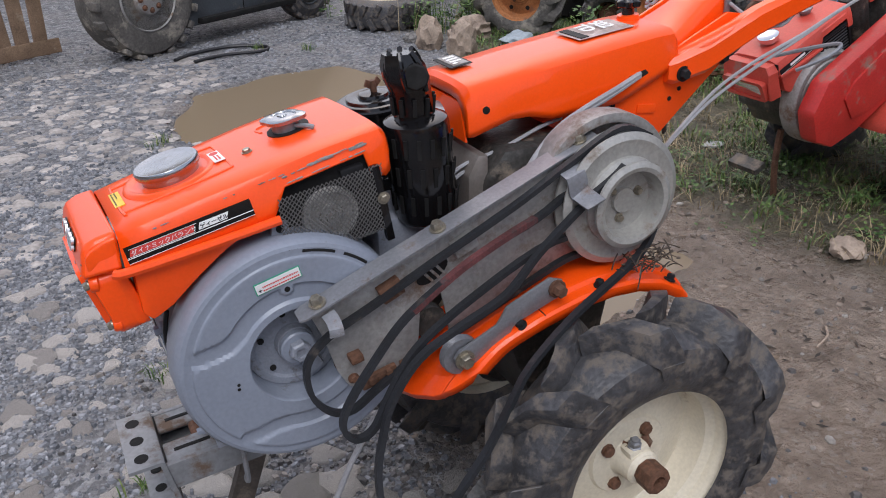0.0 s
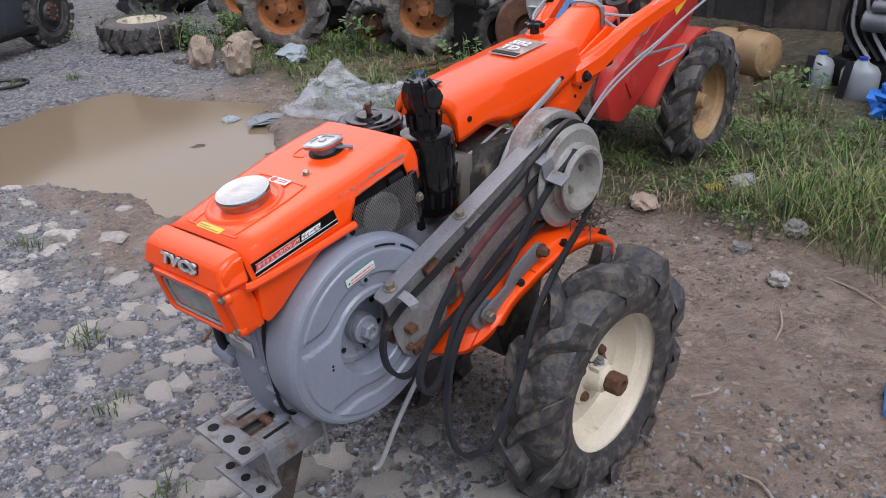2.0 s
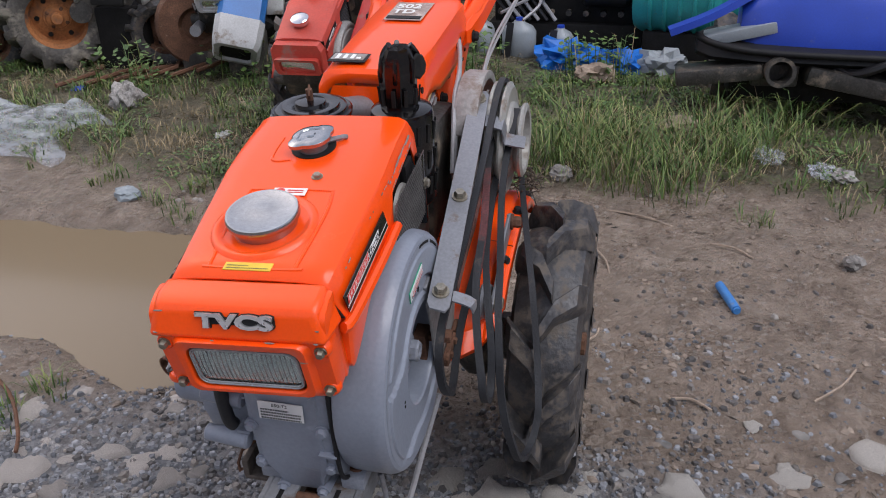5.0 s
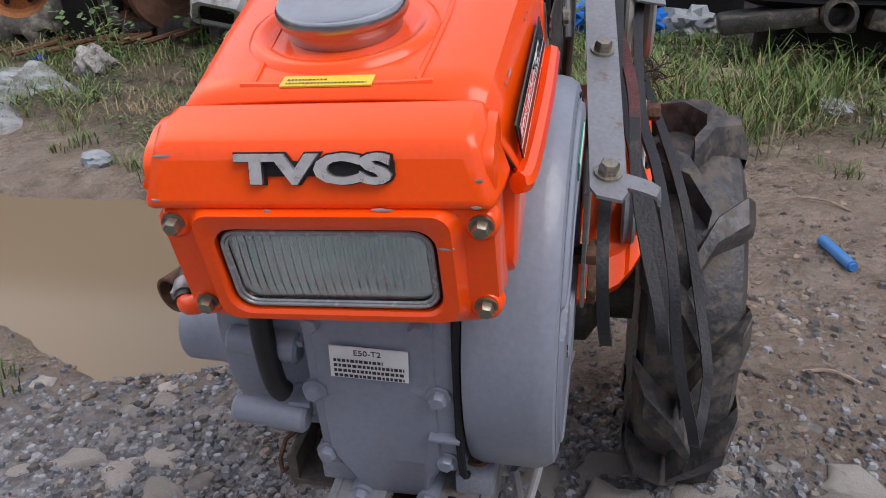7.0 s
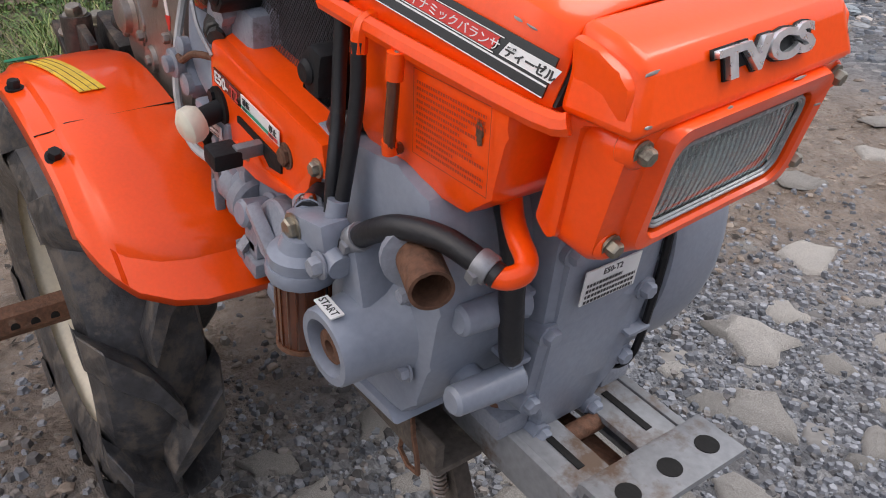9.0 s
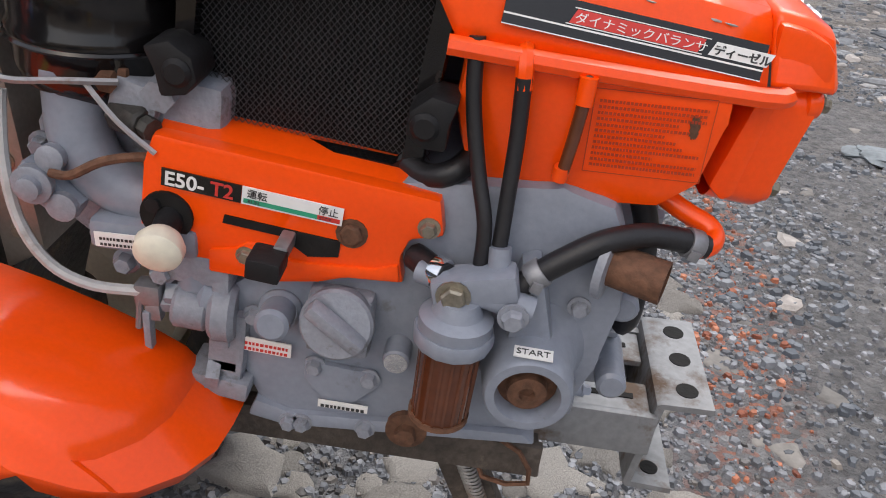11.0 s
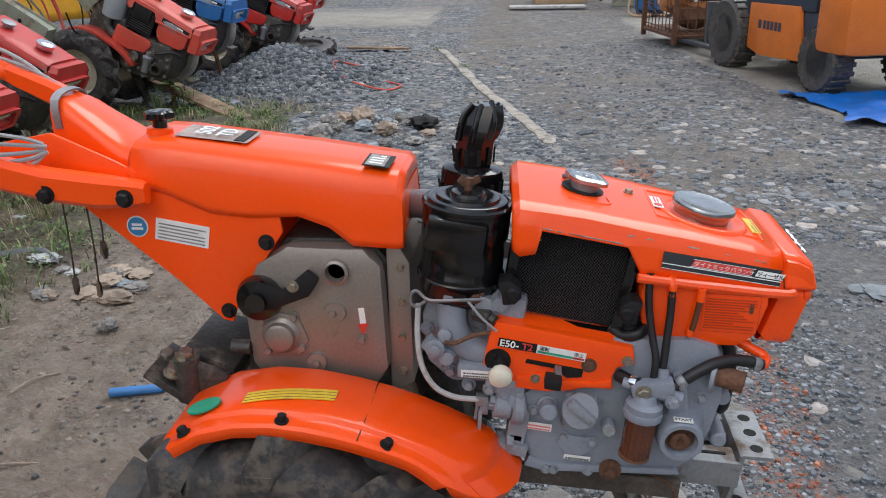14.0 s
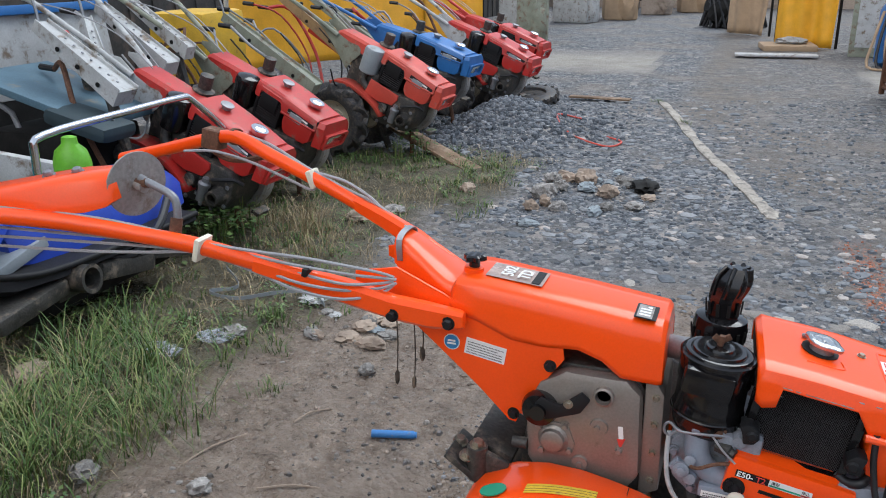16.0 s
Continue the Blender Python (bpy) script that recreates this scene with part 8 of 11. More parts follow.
# cables
rnd = random.Random(3)
for k, d in enumerate((-0.036, -0.022, -0.009, 0.006, 0.020)):
    e_ = 0.004 * math.sin(k * 2.3)
    part("cable", B().tube([(-0.322 + 0.005 * (k % 2), -0.152, 0.922 + d * 0.25), (-0.345, -0.166, 0.924 + d * 0.75), (-0.40, -0.196 + e_ + d * 0.5, 0.932 + d), (-0.48, -0.224 - e_ + d * 0.5, 0.950 + d), (-0.56, -0.242, 0.966 + d * 0.8), (-0.668, -0.268 - e_, 0.990 + d * 0.4), (-0.78, -0.288, 1.004 + d * 0.9), (-0.92, -0.315 + e_, 1.015 + d * 1.3), (-1.2, -0.35 - e_, 1.02 + d * 1.5)], 0.0033, 6), CABLE, tractor, "grey control cable")
part("cable_tie", B().box((-0.47, -0.218, 0.946), (0.010, 0.030, 0.016), (0, 12, 0), 0.002), BLACK_M, tractor)
part("cable", B().tube([(-0.350, 0.030, 0.945), (-0.372, 0.060, 0.922), (-0.405, 0.100, 0.912), (-0.440, 0.108, 0.951), (-0.470, 0.112, 0.985), (-0.506, 0.115, 1.010), (-0.56, 0.125, 1.031), (-0.61, 0.135, 1.038), (-0.66, 0.150, 1.045), (-0.78, 0.182, 1.088), (-0.87, 0.20, 1.106)], 0.0035, 6), CABLE, tractor, "grey control cable")
part("cable", B().tube([(-0.350, 0.028, 0.958), (-0.40, 0.085, 0.955), (-0.48, 0.112, 0.990), (-0.56, 0.126, 1.014), (-0.645, 0.141, 1.043), (-0.74, 0.165, 1.070), (-0.84, 0.192, 1.100)], 0.0033, 6), CABLE, tractor, "grey control cable")
part("brake_cable", B().tube([(-1.02, 0.17, 1.06), (-0.93, 0.17, 1.065), (-0.83, 0.17, 1.045), (-0.74, 0.168, 1.015), (-0.665, 0.155, 0.995), (-0.64, 0.145, 1.008)], 0.0035, 6), CABLE, tractor, "grey control cable")
for k in range(2):
    part("clutch_cable", B().tube([(0.15 - 0.02 * k, 0.11, 0.69), (0.09 - 0.012 * k, 0.10, 0.762), (0.043 - 0.010 * k, 0.092, 0.800 - 0.004 * k), (-0.011, 0.088, 0.824 - 0.007 * k), (-0.077, 0.076, 0.841 - 0.006 * k), (-0.14, 0.060, 0.856 - 0.004 * k)], 0.0046, 8), CABLE, tractor, "grey clutch cable")
for k in range(2):
    part("long_cable", B().tube([(0.21, 0.05, 0.742 - 0.012 * k), (0.184, 0.05, 0.755 - 0.012 * k), (0.117, 0.05, 0.769 - 0.014 * k), (0.049, 0.05, 0.792 - 0.024 * k), (0.0, 0.045, 0.80 - 0.02 * k)], 0.0032, 6), CABLE, tractor)
for k in range(2):
    part("tail_cable", B().tube([(-0.16, 0.085, 0.70), (-0.197, 0.09, 0.740 + 0.006 * k), (-0.258 - 0.01 * k, 0.10, 0.797 + 0.018 * k), (-0.332, 0.12, 0.850 + 0.012 * k), (-0.415, 0.14, 0.899 + 0.004 * k), (-0.50, 0.16, 0.950), (-0.66, 0.19, 1.02), (-0.82, 0.21, 1.07)], 0.0030, 6), CABLE, tractor, "grey control cable")
part("cable_hook", B().tube([(-0.40, 0.10, 0.86), (-0.45, 0.15, 0.88), (-0.47, 0.175, 0.885), (-0.44, 0.18, 0.87), (-0.40, 0.15, 0.845)], 0.0036, 6), STEEL, tractor)

# belt drive on the left flank
back = part("belt_back_plate", B().prism([(0.492, 0.626), (0.474, 0.580), (0.462, 0.535), (0.456, 0.512), (0.440, 0.482), (0.420, 0.467), (0.395, 0.464), (0.345, 0.478), (0.331, 0.486), (0.323, 0.535), (0.319, 0.580), (0.300, 0.600), (0.286, 0.698), (0.380, 0.668)], 0.147, 0.151, 0.001), PLATE, tractor, "dirty steel belt guard plate")
part("rear_plate", B().prism([(0.305, 0.693), (0.302, 0.605), (0.280, 0.594), (0.272, 0.555), (0.266, 0.513), (0.205, 0.522), (0.125, 0.562), (0.060, 0.600), (-0.020, 0.625), (-0.020, 0.795), (0.020, 0.788)], 0.140, 0.144, 0.001), PLATE, back)
part("plate_slot", B().prism([(0.297 + 0.026 * math.cos(t), 0.639 + 0.017 * math.sin(t) - 0.010 * math.cos(t)) for t in [6.2832 * k / 20 for k in range(20)]], 0.1505, 0.1518), DARKM, back)
for k in range(3):
    part("slot_bar", B().box((0.297 + 0.011 * (k - 1), 0.1525, 0.639 - 0.003 * (k - 1)), (0.0045, 0.003, 0.034), (0, 40, 0), 0.001), PLATE, back)
part("plate_tab", B().box((0.244, 0.152, 0.672), (0.040, 0.016, 0.026), (0, 22, 0), 0.002), PLATE, back)
part("plate_tab", B().box((0.368, 0.158, 0.630), (0.036, 0.014, 0.028), (0, 22, 0), 0.002), RUST, back)
part("foot_lug", B().box((0.395, 0.158, 0.488), (0.060, 0.010, 0.020), (0, 12, 0), 0.003).box((0.345, 0.156, 0.497), (0.028, 0.008, 0.016), (0, 12, 0), 0.003), RUST, back)
for x, z in ((0.408, 0.486), (0.380, 0.494), (0.436, 0.50)):
    bolt(back, (x, 0.160, z), (0, 1, 0), 0.0065, 0.006, RUST)


def bar_at(f, off=0.0):
    """A place on the long bar's centre line, off it by some height."""
    return Vector((0.512 - 0.508 * f, 0.169 - 0.036 * f, 0.633 + 0.168 * f + off))


ring_a = []
for f, half in ((0.0, 0.011), (0.02, 0.0165), (0.25, 0.017), (0.5, 0.017), (0.75, 0.017), (0.98, 0.0165), (1.0, 0.011)):
    c = bar_at(f)
    ring_a.append([c + Vector((0, half, -0.006)), c + Vector((0, half, -0.003)), c + Vector((0, -half, 0.001)), c + Vector((0, -half, -0.002))])
sb = B().loft(ring_a)
guard_bar = part("guard_bar", sb, STEEL, tractor, "long grey flat bar over the belts")
for f in (0.062, 0.445, 0.945):
    bolt(guard_bar, bar_at(f, -0.001), (0.31, 0.1, 0.94), 0.0095, 0.011)
part("guard_strut", B().box((0.452, 0.140, 0.62), (0.024, 0.006, 0.05), (0, 18, 0), 0.001).box((0.04, 0.132, 0.77), (0.024, 0.006, 0.05), (0, 18, 0), 0.001), STEEL, guard_bar)
part("belt_keeper", B().tube([(0.075, 0.155, 0.765), (0.07, 0.185, 0.758), (0.066, 0.188, 0.735), (0.062, 0.192, 0.728), (0.058, 0.225, 0.722)], 0, 4, 2, (0.034, 0.003), (1, 0, -0.3)), STEEL, guard_bar, "bent steel belt keeper")
part("belt_keeper", B().tube([(0.472, 0.182, 0.632), (0.470, 0.196, 0.628), (0.471, 0.212, 0.622), (0.472, 0.214, 0.612)], 0, 4, 2, (0.020, 0.003), (1, 0, -0.3)), STEEL, guard_bar)
part("guard_foot", B().box((0.435, 0.125, 0.515), (0.035, 0.02, 0.07), (0, 10, 0), 0.002).box((0.43, 0.145, 0.535), (0.02, 0.05, 0.012), (0, 10, 0), 0.002), RUST, tractor, "rusty bracket")
pul = part("drive_pulley", B().lathe([(0.03, -0.02), (0.095, -0.018), (0.108, -0.012), (0.109, -0.006), (0.090, 0.003), (0.108, 0.012), (0.109, 0.016), (0.098, 0.022), (0.090, 0.020), (0.072, 0.0205), (0.071, 0.026), (0.058, 0.034), (0.070, 0.043), (0.0705, 0.048), (0.063, 0.052), (0.056, 0.050), (0.053, 0.032), (0.05, 0.020), (0.022, 0.018), (0.02, 0.024)], (-0.022, 0.165, 0.699), (0, 1, 0), 56), PULLEY, tractor, "worn two-step belt pulley", 30)
for k in range(3):
    a = radians(120 * k + 40)
    bolt(pul, (-0.022 + 0.03 * math.cos(a), 0.184, 0.699 + 0.03 * math.sin(a)), (0, 1, 0), 0.006, 0.007)
part("pulley_guard", B().prism(arc(-0.022, 0.699, 0.128, 20, 150, 16) + arc(-0.022, 0.699, 0.112, 150, 20, 16), 0.10, 0.14, 0.002), PLATE, tractor)
part("pulley_disc", B().prism(arc(-0.02, 0.70, 0.125, 0, 360, 40)[:-1], 0.096, 0.104, 0.001), PLATE, tractor)
BELTS = [
    (BELT, [(-0.08, 0.168, 0.79), (-0.02, 0.168, 0.812), (0.06, 0.166, 0.775), (0.16, 0.168, 0.725), (0.30, 0.17, 0.665), (0.40, 0.168, 0.618), (0.47, 0.166, 0.585), (0.505, 0.168, 0.55), (0.505, 0.172, 0.50), (0.480, 0.176, 0.465), (0.445, 0.174, 0.455), (0.40, 0.17, 0.478), (0.33, 0.166, 0.51), (0.24, 0.168, 0.545), (0.14, 0.168, 0.585), (0.05, 0.166, 0.612), (-0.04, 0.168, 0.598)]),
    (BELT, [(-0.01, 0.199, 0.762), (0.03, 0.197, 0.735), (0.073, 0.194, 0.70), (0.139, 0.197, 0.65), (0.201, 0.206, 0.60), (0.285, 0.220, 0.577), (0.358, 0.230, 0.55), (0.408, 0.241, 0.50), (0.428, 0.247, 0.45), (0.443, 0.257, 0.40), (0.446, 0.271, 0.35), (0.432, 0.279, 0.315), (0.405, 0.285, 0.298), (0.370, 0.293, 0.302), (0.346, 0.297, 0.325), (0.328, 0.297, 0.35), (0.277, 0.287, 0.40), (0.237, 0.276, 0.45), (0.193, 0.263, 0.50), (0.10, 0.239, 0.55), (-0.045, 0.206, 0.605), (-0.080, 0.199, 0.66), (-0.082, 0.199, 0.71), (-0.055, 0.199, 0.752)]),
    (BELT, [(0.00, 0.166, 0.768), (0.11, 0.167, 0.70), (0.20, 0.180, 0.676), (0.275, 0.190, 0.65), (0.361, 0.195, 0.60), (0.419, 0.207, 0.55), (0.470, 0.224, 0.50), (0.480, 0.230, 0.468), (0.462, 0.233, 0.448), (0.435, 0.233, 0.458), (0.405, 0.228, 0.505), (0.355, 0.213, 0.556), (0.25, 0.190, 0.60), (0.10, 0.177, 0.652), (-0.03, 0.168, 0.64)]),
]
for material, pts in BELTS:
    belt = part("drive_belt", B().tube(pts, 0, 4, 5, (0.0115, 0.0082), (0, 1, 0)), material, tractor, "slack black drive belt")
part("printed_band", B().tube([(0.13, 0.1695, 0.694), (0.20, 0.180, 0.676), (0.275, 0.190, 0.65), (0.35, 0.1945, 0.607)], 0, 4, 5, (0.0121, 0.0088), (0, 1, 0)), BELT_R, belt, "faded red print along the belt")
arm = part("idler_arm", B().prism([(0.126, 0.610), (0.104, 0.602), (0.099, 0.585), (0.112, 0.572), (0.184, 0.548), (0.192, 0.541), (0.200, 0.526), (0.268, 0.494), (0.289, 0.498), (0.293, 0.516), (0.284, 0.527), (0.220, 0.553), (0.213, 0.562), (0.202, 0.580)], 0.205, 0.211, 0.002), STEEL, tractor, "cranked steel idler arm")
part("idler_roller", B().lathe([(0.030, 0), (0.032, 0.003), (0.028, 0.008), (0.032, 0.013), (0.030, 0.016)], (0.276, 0.186, 0.511), (0, 1, 0), 32), STEEL, arm)
bolt(arm, (0.276, 0.211, 0.511), (0, 1, 0), 0.012, 0.012)
bolt(arm, (0.115, 0.211, 0.590), (0, 1, 0), 0.011, 0.016, RUST)
part("small_idler", B().lathe([(0.026, 0), (0.028, 0.004), (0.024, 0.010), (0.028, 0.016), (0.026, 0.02)], (0.298, 0.12, 0.545), (0, 1, 0), 26), ENGINE, tractor)
litter_ = B()
rnd = random.Random(19)
for k in range(46):
    c = Vector((rnd.gauss(-0.062, 0.028), rnd.gauss(0.215, 0.018), 0.596 + rnd.uniform(-0.012, 0.02)))
    a = rnd.uniform(0, 6.28)
    d = Vector((math.cos(a), math.sin(a), rnd.uniform(-0.4, 0.9))) * rnd.uniform(0.008, 0.024)
    litter_.tube([c - d, c + Vector((0, 0, rnd.uniform(0, 0.008))), c + d], 0.0011, 4, 2)
    if k % 3 == 0:
        litter_.blob(c + d, (0.008, 0.006, 0.005), 1, 0.6, 3, k)
tagged(part("leaf_scraps", litter_, DEBRIS, fend_l), "dry stalks and leaf scraps", "", "", "stuff")
part("loose_rod", B().tube([(0.40, 0.14, 0.40), (0.44, 0.12, 0.31), (0.47, 0.10, 0.22), (0.485, 0.09, 0.205)], 0.005, 8), CABLE, tractor, "bare bent rod")

# under-frame, stand and front bumper
for yp, wp, yf, wf in ((-0.031, 0.044, -0.0560, 0.008), (0.050, 0.048, 0.0795, 0.010)):
    frame_rail = part("engine_rail", B().box((0.58, yp, 0.392), (0.26, wp, 0.007), (0, 4, 0), 0.002).box((0.58, (yp + yf) / 2, 0.352), (0.26, abs(yp - yf), 0.006), (0, 4, 0), 0.001), CHANNEL, tractor, "rust-stained grey steel engine rail")
    part("rail_web", B().box((0.58, yf, 0.374), (0.27, wf, 0.046), (0, 4, 0), 0.002), CHANNEL, frame_rail)
    part("rail_slot", B().box((0.668, yp, 0.3890), (0.055, 0.007, 0.003), (0, 4, 0)), DARKM, frame_rail)
part("rail_bed", B().box((0.57, 0.009, 0.366), (0.24, 0.040, 0.006), (0, 4, 0), 0.001), RUST, frame_rail)
part("cross_pin", B().cyl((0.655, -0.012, 0.380), (0.655, 0.030, 0.380), 0.009, seg=12), RUST, frame_rail)
part("bent_rod", B().tube([(0.602, 0.100, 0.398), (0.602, 0.103, 0.385), (0.602, 0.108, 0.344), (0.602, 0.106, 0.332), (0.602, 0.095, 0.325), (0.60, 0.085, 0.326)], 0.0042, 8), STEEL, tractor, "bent bare rod")
part("rail_flange", B().box((0.43, -0.112, 0.386), (0.36, 0.010, 0.034), (0, 4, 0), 0.002).box((0.43, -0.09, 0.371), (0.36, 0.05, 0.007), (0, 4, 0), 0.002), STAND, frame_rail)
for y in (-0.054, 0.069):
    part("mount_pad", B().box((0.606, y, 0.405), (0.060, 0.034, 0.022), (0, 6, 0), 0.003), GREY_D, tractor)
    bolt(tractor, (0.612, y, 0.415), (0.1, 0, 1), 0.009, 0.018, RUST)
bump = B()


def slab(bm_, x0, z0, x1, z1, y0, y1, t):
    d = Vector((x1 - x0, 0, z1 - z0)).normalized()
    n = Vector((-d.z, 0, d.x)) * t
    bm_.loft([[(x0, y0, z0), (x1, y0, z1), (x1 + n.x, y0, z1 + n.z), (x0 + n.x, y0, z0 + n.z)], [(x0, y1, z0), (x1, y1, z1), (x1 + n.x, y1, z1 + n.z), (x0 + n.x, y1, z0 + n.z)]])


prof = [(0.766, 0.398), (0.719, 0.400), (0.714, 0.398), (0.696, 0.300), (0.699, 0.296), (0.743, 0.291), (0.743, 0.297), (0.704, 0.302), (0.721, 0.394), (0.766, 0.392)]
bump.prism(prof, -0.054, 0.088)
bumper = part("front_bumper", bump, CHANNEL, tractor, "drilled grey steel bumper channel", 30)
for y in (-0.03, 0.018, 0.064):
    part("bumper_hole", B().lathe([(0.0105, 0), (0.0105, 0.0012)], (0.744, y, 0.3985), (0.04, 0, 1), 18), DARKM, bumper)
    part("bumper_hole", B().lathe([(0.009, 0), (0.009, 0.0012)], (0.724, y, 0.2995), (0.1, 0, 1), 18), DARKM, bumper)
leg = B()
slab(leg, 0.480, 0.41, 0.634, -0.003, -0.064, -0.046, 0.042)
stand = part("stand_leg", leg, STAND, tractor, "dull brown flat-bar parking stand")
part("stand_foot", B().box((0.655, -0.055, 0.008), (0.065, 0.045, 0.022), (0, -15, 0), 0.003), RUST, stand)
coil = []
for k in range(240):
    t = k / 239
    c = Vector((0.526, -0.076, 0.378)).lerp(Vector((0.560, -0.074, 0.275)), t)
    a = 2 * math.pi * 24 * t
    coil.append((c.x + 0.0075 * math.cos(a), c.y + 0.0075 * math.sin(a), c.z))
part("stand_spring", B().tube(coil, 0.0018, 5, 1), PLATE, stand)
part("wire_clip", B().tube([(0.55, -0.10, 0.395), (0.59, -0.125, 0.392), (0.60, -0.128, 0.36), (0.56, -0.12, 0.355), (0.55, -0.10, 0.38)], 0.0025, 5, 2), RUST, tractor)
hitch = part("rear_hitch", B().box((-0.14, -0.05, 0.55), (0.09, 0.16, 0.07), (0, 20, 0), 0.008).cyl((-0.15, -0.16, 0.60), (-0.15, -0.16, 0.53), 0.02, seg=14).box((-0.17, -0.13, 0.55), (0.10, 0.10, 0.014), (0, 35, 0), 0.003).box((-0.13, -0.16, 0.565), (0.08, 0.012, 0.05), (0, 20, 0), 0.003).cyl((-0.09, -0.12, 0.60), (-0.06, -0.12, 0.60), 0.012, seg=12), ENGINE, tractor, "greasy rear hitch with bolts")
for p in ((-0.15, -0.16, 0.60), (-0.2, -0.12, 0.575), (-0.17, -0.165, 0.575)):
    bolt(hitch, p, (0.2, -0.2, 1), 0.012, 0.012)


# ---- other machines and scrap round the yard ----
def tiller(name, label, at, paint, arm_mat, rim_mat=CREAM, guard=None, core_dark=False, bars_mat=None, wheels=True, group="parked walking tractors", big=1.0):
    """A parked walking tractor, axle over the origin of 'at', nose towards +x."""
    t = thing(name, label, "walking tractor", group, at)
    if wheels:
        for s in (1, -1):
            wheel(t, s, rim_mat, TYRE, at=(0, s * 0.32, 0.268), lugs=12)
    part("axle_housing", B().cyl((0, -0.26, 0.268), (0, 0.26, 0.268), 0.05, seg=14), ENGINE, t)
    part("gearbox", B().prism([(-0.09, 0.45), (-0.06, 0.74), (0.0, 0.80), (0.14, 0.79), (0.18, 0.56), (0.10, 0.30), (-0.05, 0.24)], -0.10, 0.09, 0.012), ENGINE, t)
    blk = B().prism([(0.345, 0.50), (0.356, 0.56), (0.40, 0.645), (0.62, 0.645), (0.648, 0.61), (0.645, 0.52), (0.61, 0.44), (0.40, 0.43), (0.365, 0.445)], -0.14, 0.07, 0.016)
    blk.box((0.445, -0.148, 0.532), (0.05, 0.022, 0.056), (0, 6, 0), 0.008).lathe([(0.027, 0), (0.027, 0.013), (0.018, 0.015)], (0.446, -0.158, 0.538), (0, -0.96, 0.25), 20).box((0.447, -0.176, 0.544), (0.05, 0.013, 0.013), (12, 42, 0), 0.004)
    blk.lathe([(0.048, 0), (0.036, 0.016), (0.032, 0.06), (0.022, 0.06), (0.020, 0.03)], (0.586, -0.134, 0.518), (0.02, -1, -0.05), 22, cap=False)
    part("engine_block", blk, GREY_D if core_dark else ENGINE, t)
    part("cylinder_head", B().prism([(0.205, 0.655), (0.212, 0.58), (0.25, 0.545), (0.36, 0.545), (0.36, 0.69), (0.25, 0.705)], -0.11, 0.06, 0.012).tube([(0.258, -0.12, 0.71), (0.256, -0.13, 0.65), (0.29, -0.13, 0.615), (0.335, -0.124, 0.604)], 0.022, 12, 4), ENGINE, t)
    part("control_panel", B().prism([(0.321, 0.6745), (0.518, 0.640), (0.521, 0.612), (0.493, 0.571), (0.395, 0.5625), (0.300, 0.583)], -0.153, -0.138, 0.004), paint if big > 1 else ENGINE, t)
    part("fuel_filter", B().lathe([(0.020, -0.07), (0.021, 0), (0.027, 0.002), (0.027, 0.014), (0.016, 0.022), (0.014, 0.04)], (0.532, -0.180, 0.551), (0.1, 0, 1), 18), STEEL, t)
    part("fuel_hose", B().tube([(0.69, -0.13, 0.612), (0.65, -0.15, 0.623), (0.60, -0.167, 0.606), (0.56, -0.17, 0.59)], 0.009, 8), RUBBER, t)
    for x, z in ((0.42, 0.485), (0.47, 0.478), (0.378, 0.535), (0.62, 0.57), (0.62, 0.48), (0.42, 0.444), (0.50, 0.44), (0.56, 0.445)):
        bolt(t, (x, -0.14, z), (0, -1, 0), 0.008, 0.007, STEEL)
    part("flywheel_cover", B().lathe([(0.06, 0.0), (0.170, 0.0), (0.179, 0.01), (0.179, 0.06), (0.170, 0.075), (0.160, 0.0765), (0.156, 0.072), (0.147, 0.072), (0.142, 0.077), (0.112, 0.079), (0.108, 0.073), (0.090, 0.073), (0.086, 0.079), (0.077, 0.077), (0.073, 0.03), (0.03, 0.03), (0.028, 0.05), (0.012, 0.052)], (FX, 0.063, FZ), (0, 1, 0), 48), PLATE, t)
    rings_ = []
    for x, zt, zl, w in ((0.338, 0.832, 0.785, 0.110), (0.345, 0.848, 0.778, 0.116), (0.352, 0.853, 0.775, 0.119), (0.372, 0.850, 0.775, 0.12), (0.380, 0.849, 0.812, 0.12), (0.502, 0.826, 0.788, 0.12), (0.515, 0.823, 0.750, 0.121), (0.60, 0.804, 0.735, 0.118), (0.716, 0.776, 0.720, 0.113)):
        nar = 0.022 * max(0, (x - 0.5)) / 0.2 * 0.5
        rings_.append([(x, y, z) for y, z in ((-w, zl), (-w + 0.003, zl + (zt - zl) * 0.5), (-w + 0.009, zt - 0.017), (-w + 0.013, zt - 0.008), (-w + 0.024 + nar, zt - 0.001), (-0.04, zt + 0.001), (0.04, zt + 0.001), (w - 0.024 - nar, zt - 0.001), (w - 0.013, zt - 0.008), (w - 0.009, zt - 0.017), (w - 0.003, zl + (zt - zl) * 0.5), (w, zl))])
    h = part("hood", B().loft(rings_), paint, t, "", 24)
    part("tank", B().prism(TANK, -0.118, 0.112, 0.014), paint, h)
    part("nose_panel", B().loft([[(x0 + dx, y * q, z) for y, z, dx in ((-0.108, 0.64, -0.012), (-0.112, 0.70, 0.0), (-0.112, 0.745, -0.004), (-0.096, 0.768, -0.010), (0.096, 0.768, -0.010), (0.112, 0.745, -0.004), (0.112, 0.70, 0.0), (0.108, 0.64, -0.012))] for x0, q in ((0.718, 1.0), (0.752, 1.0), (0.764, 0.985), (0.768, 0.95))]), paint, h, "", 24)
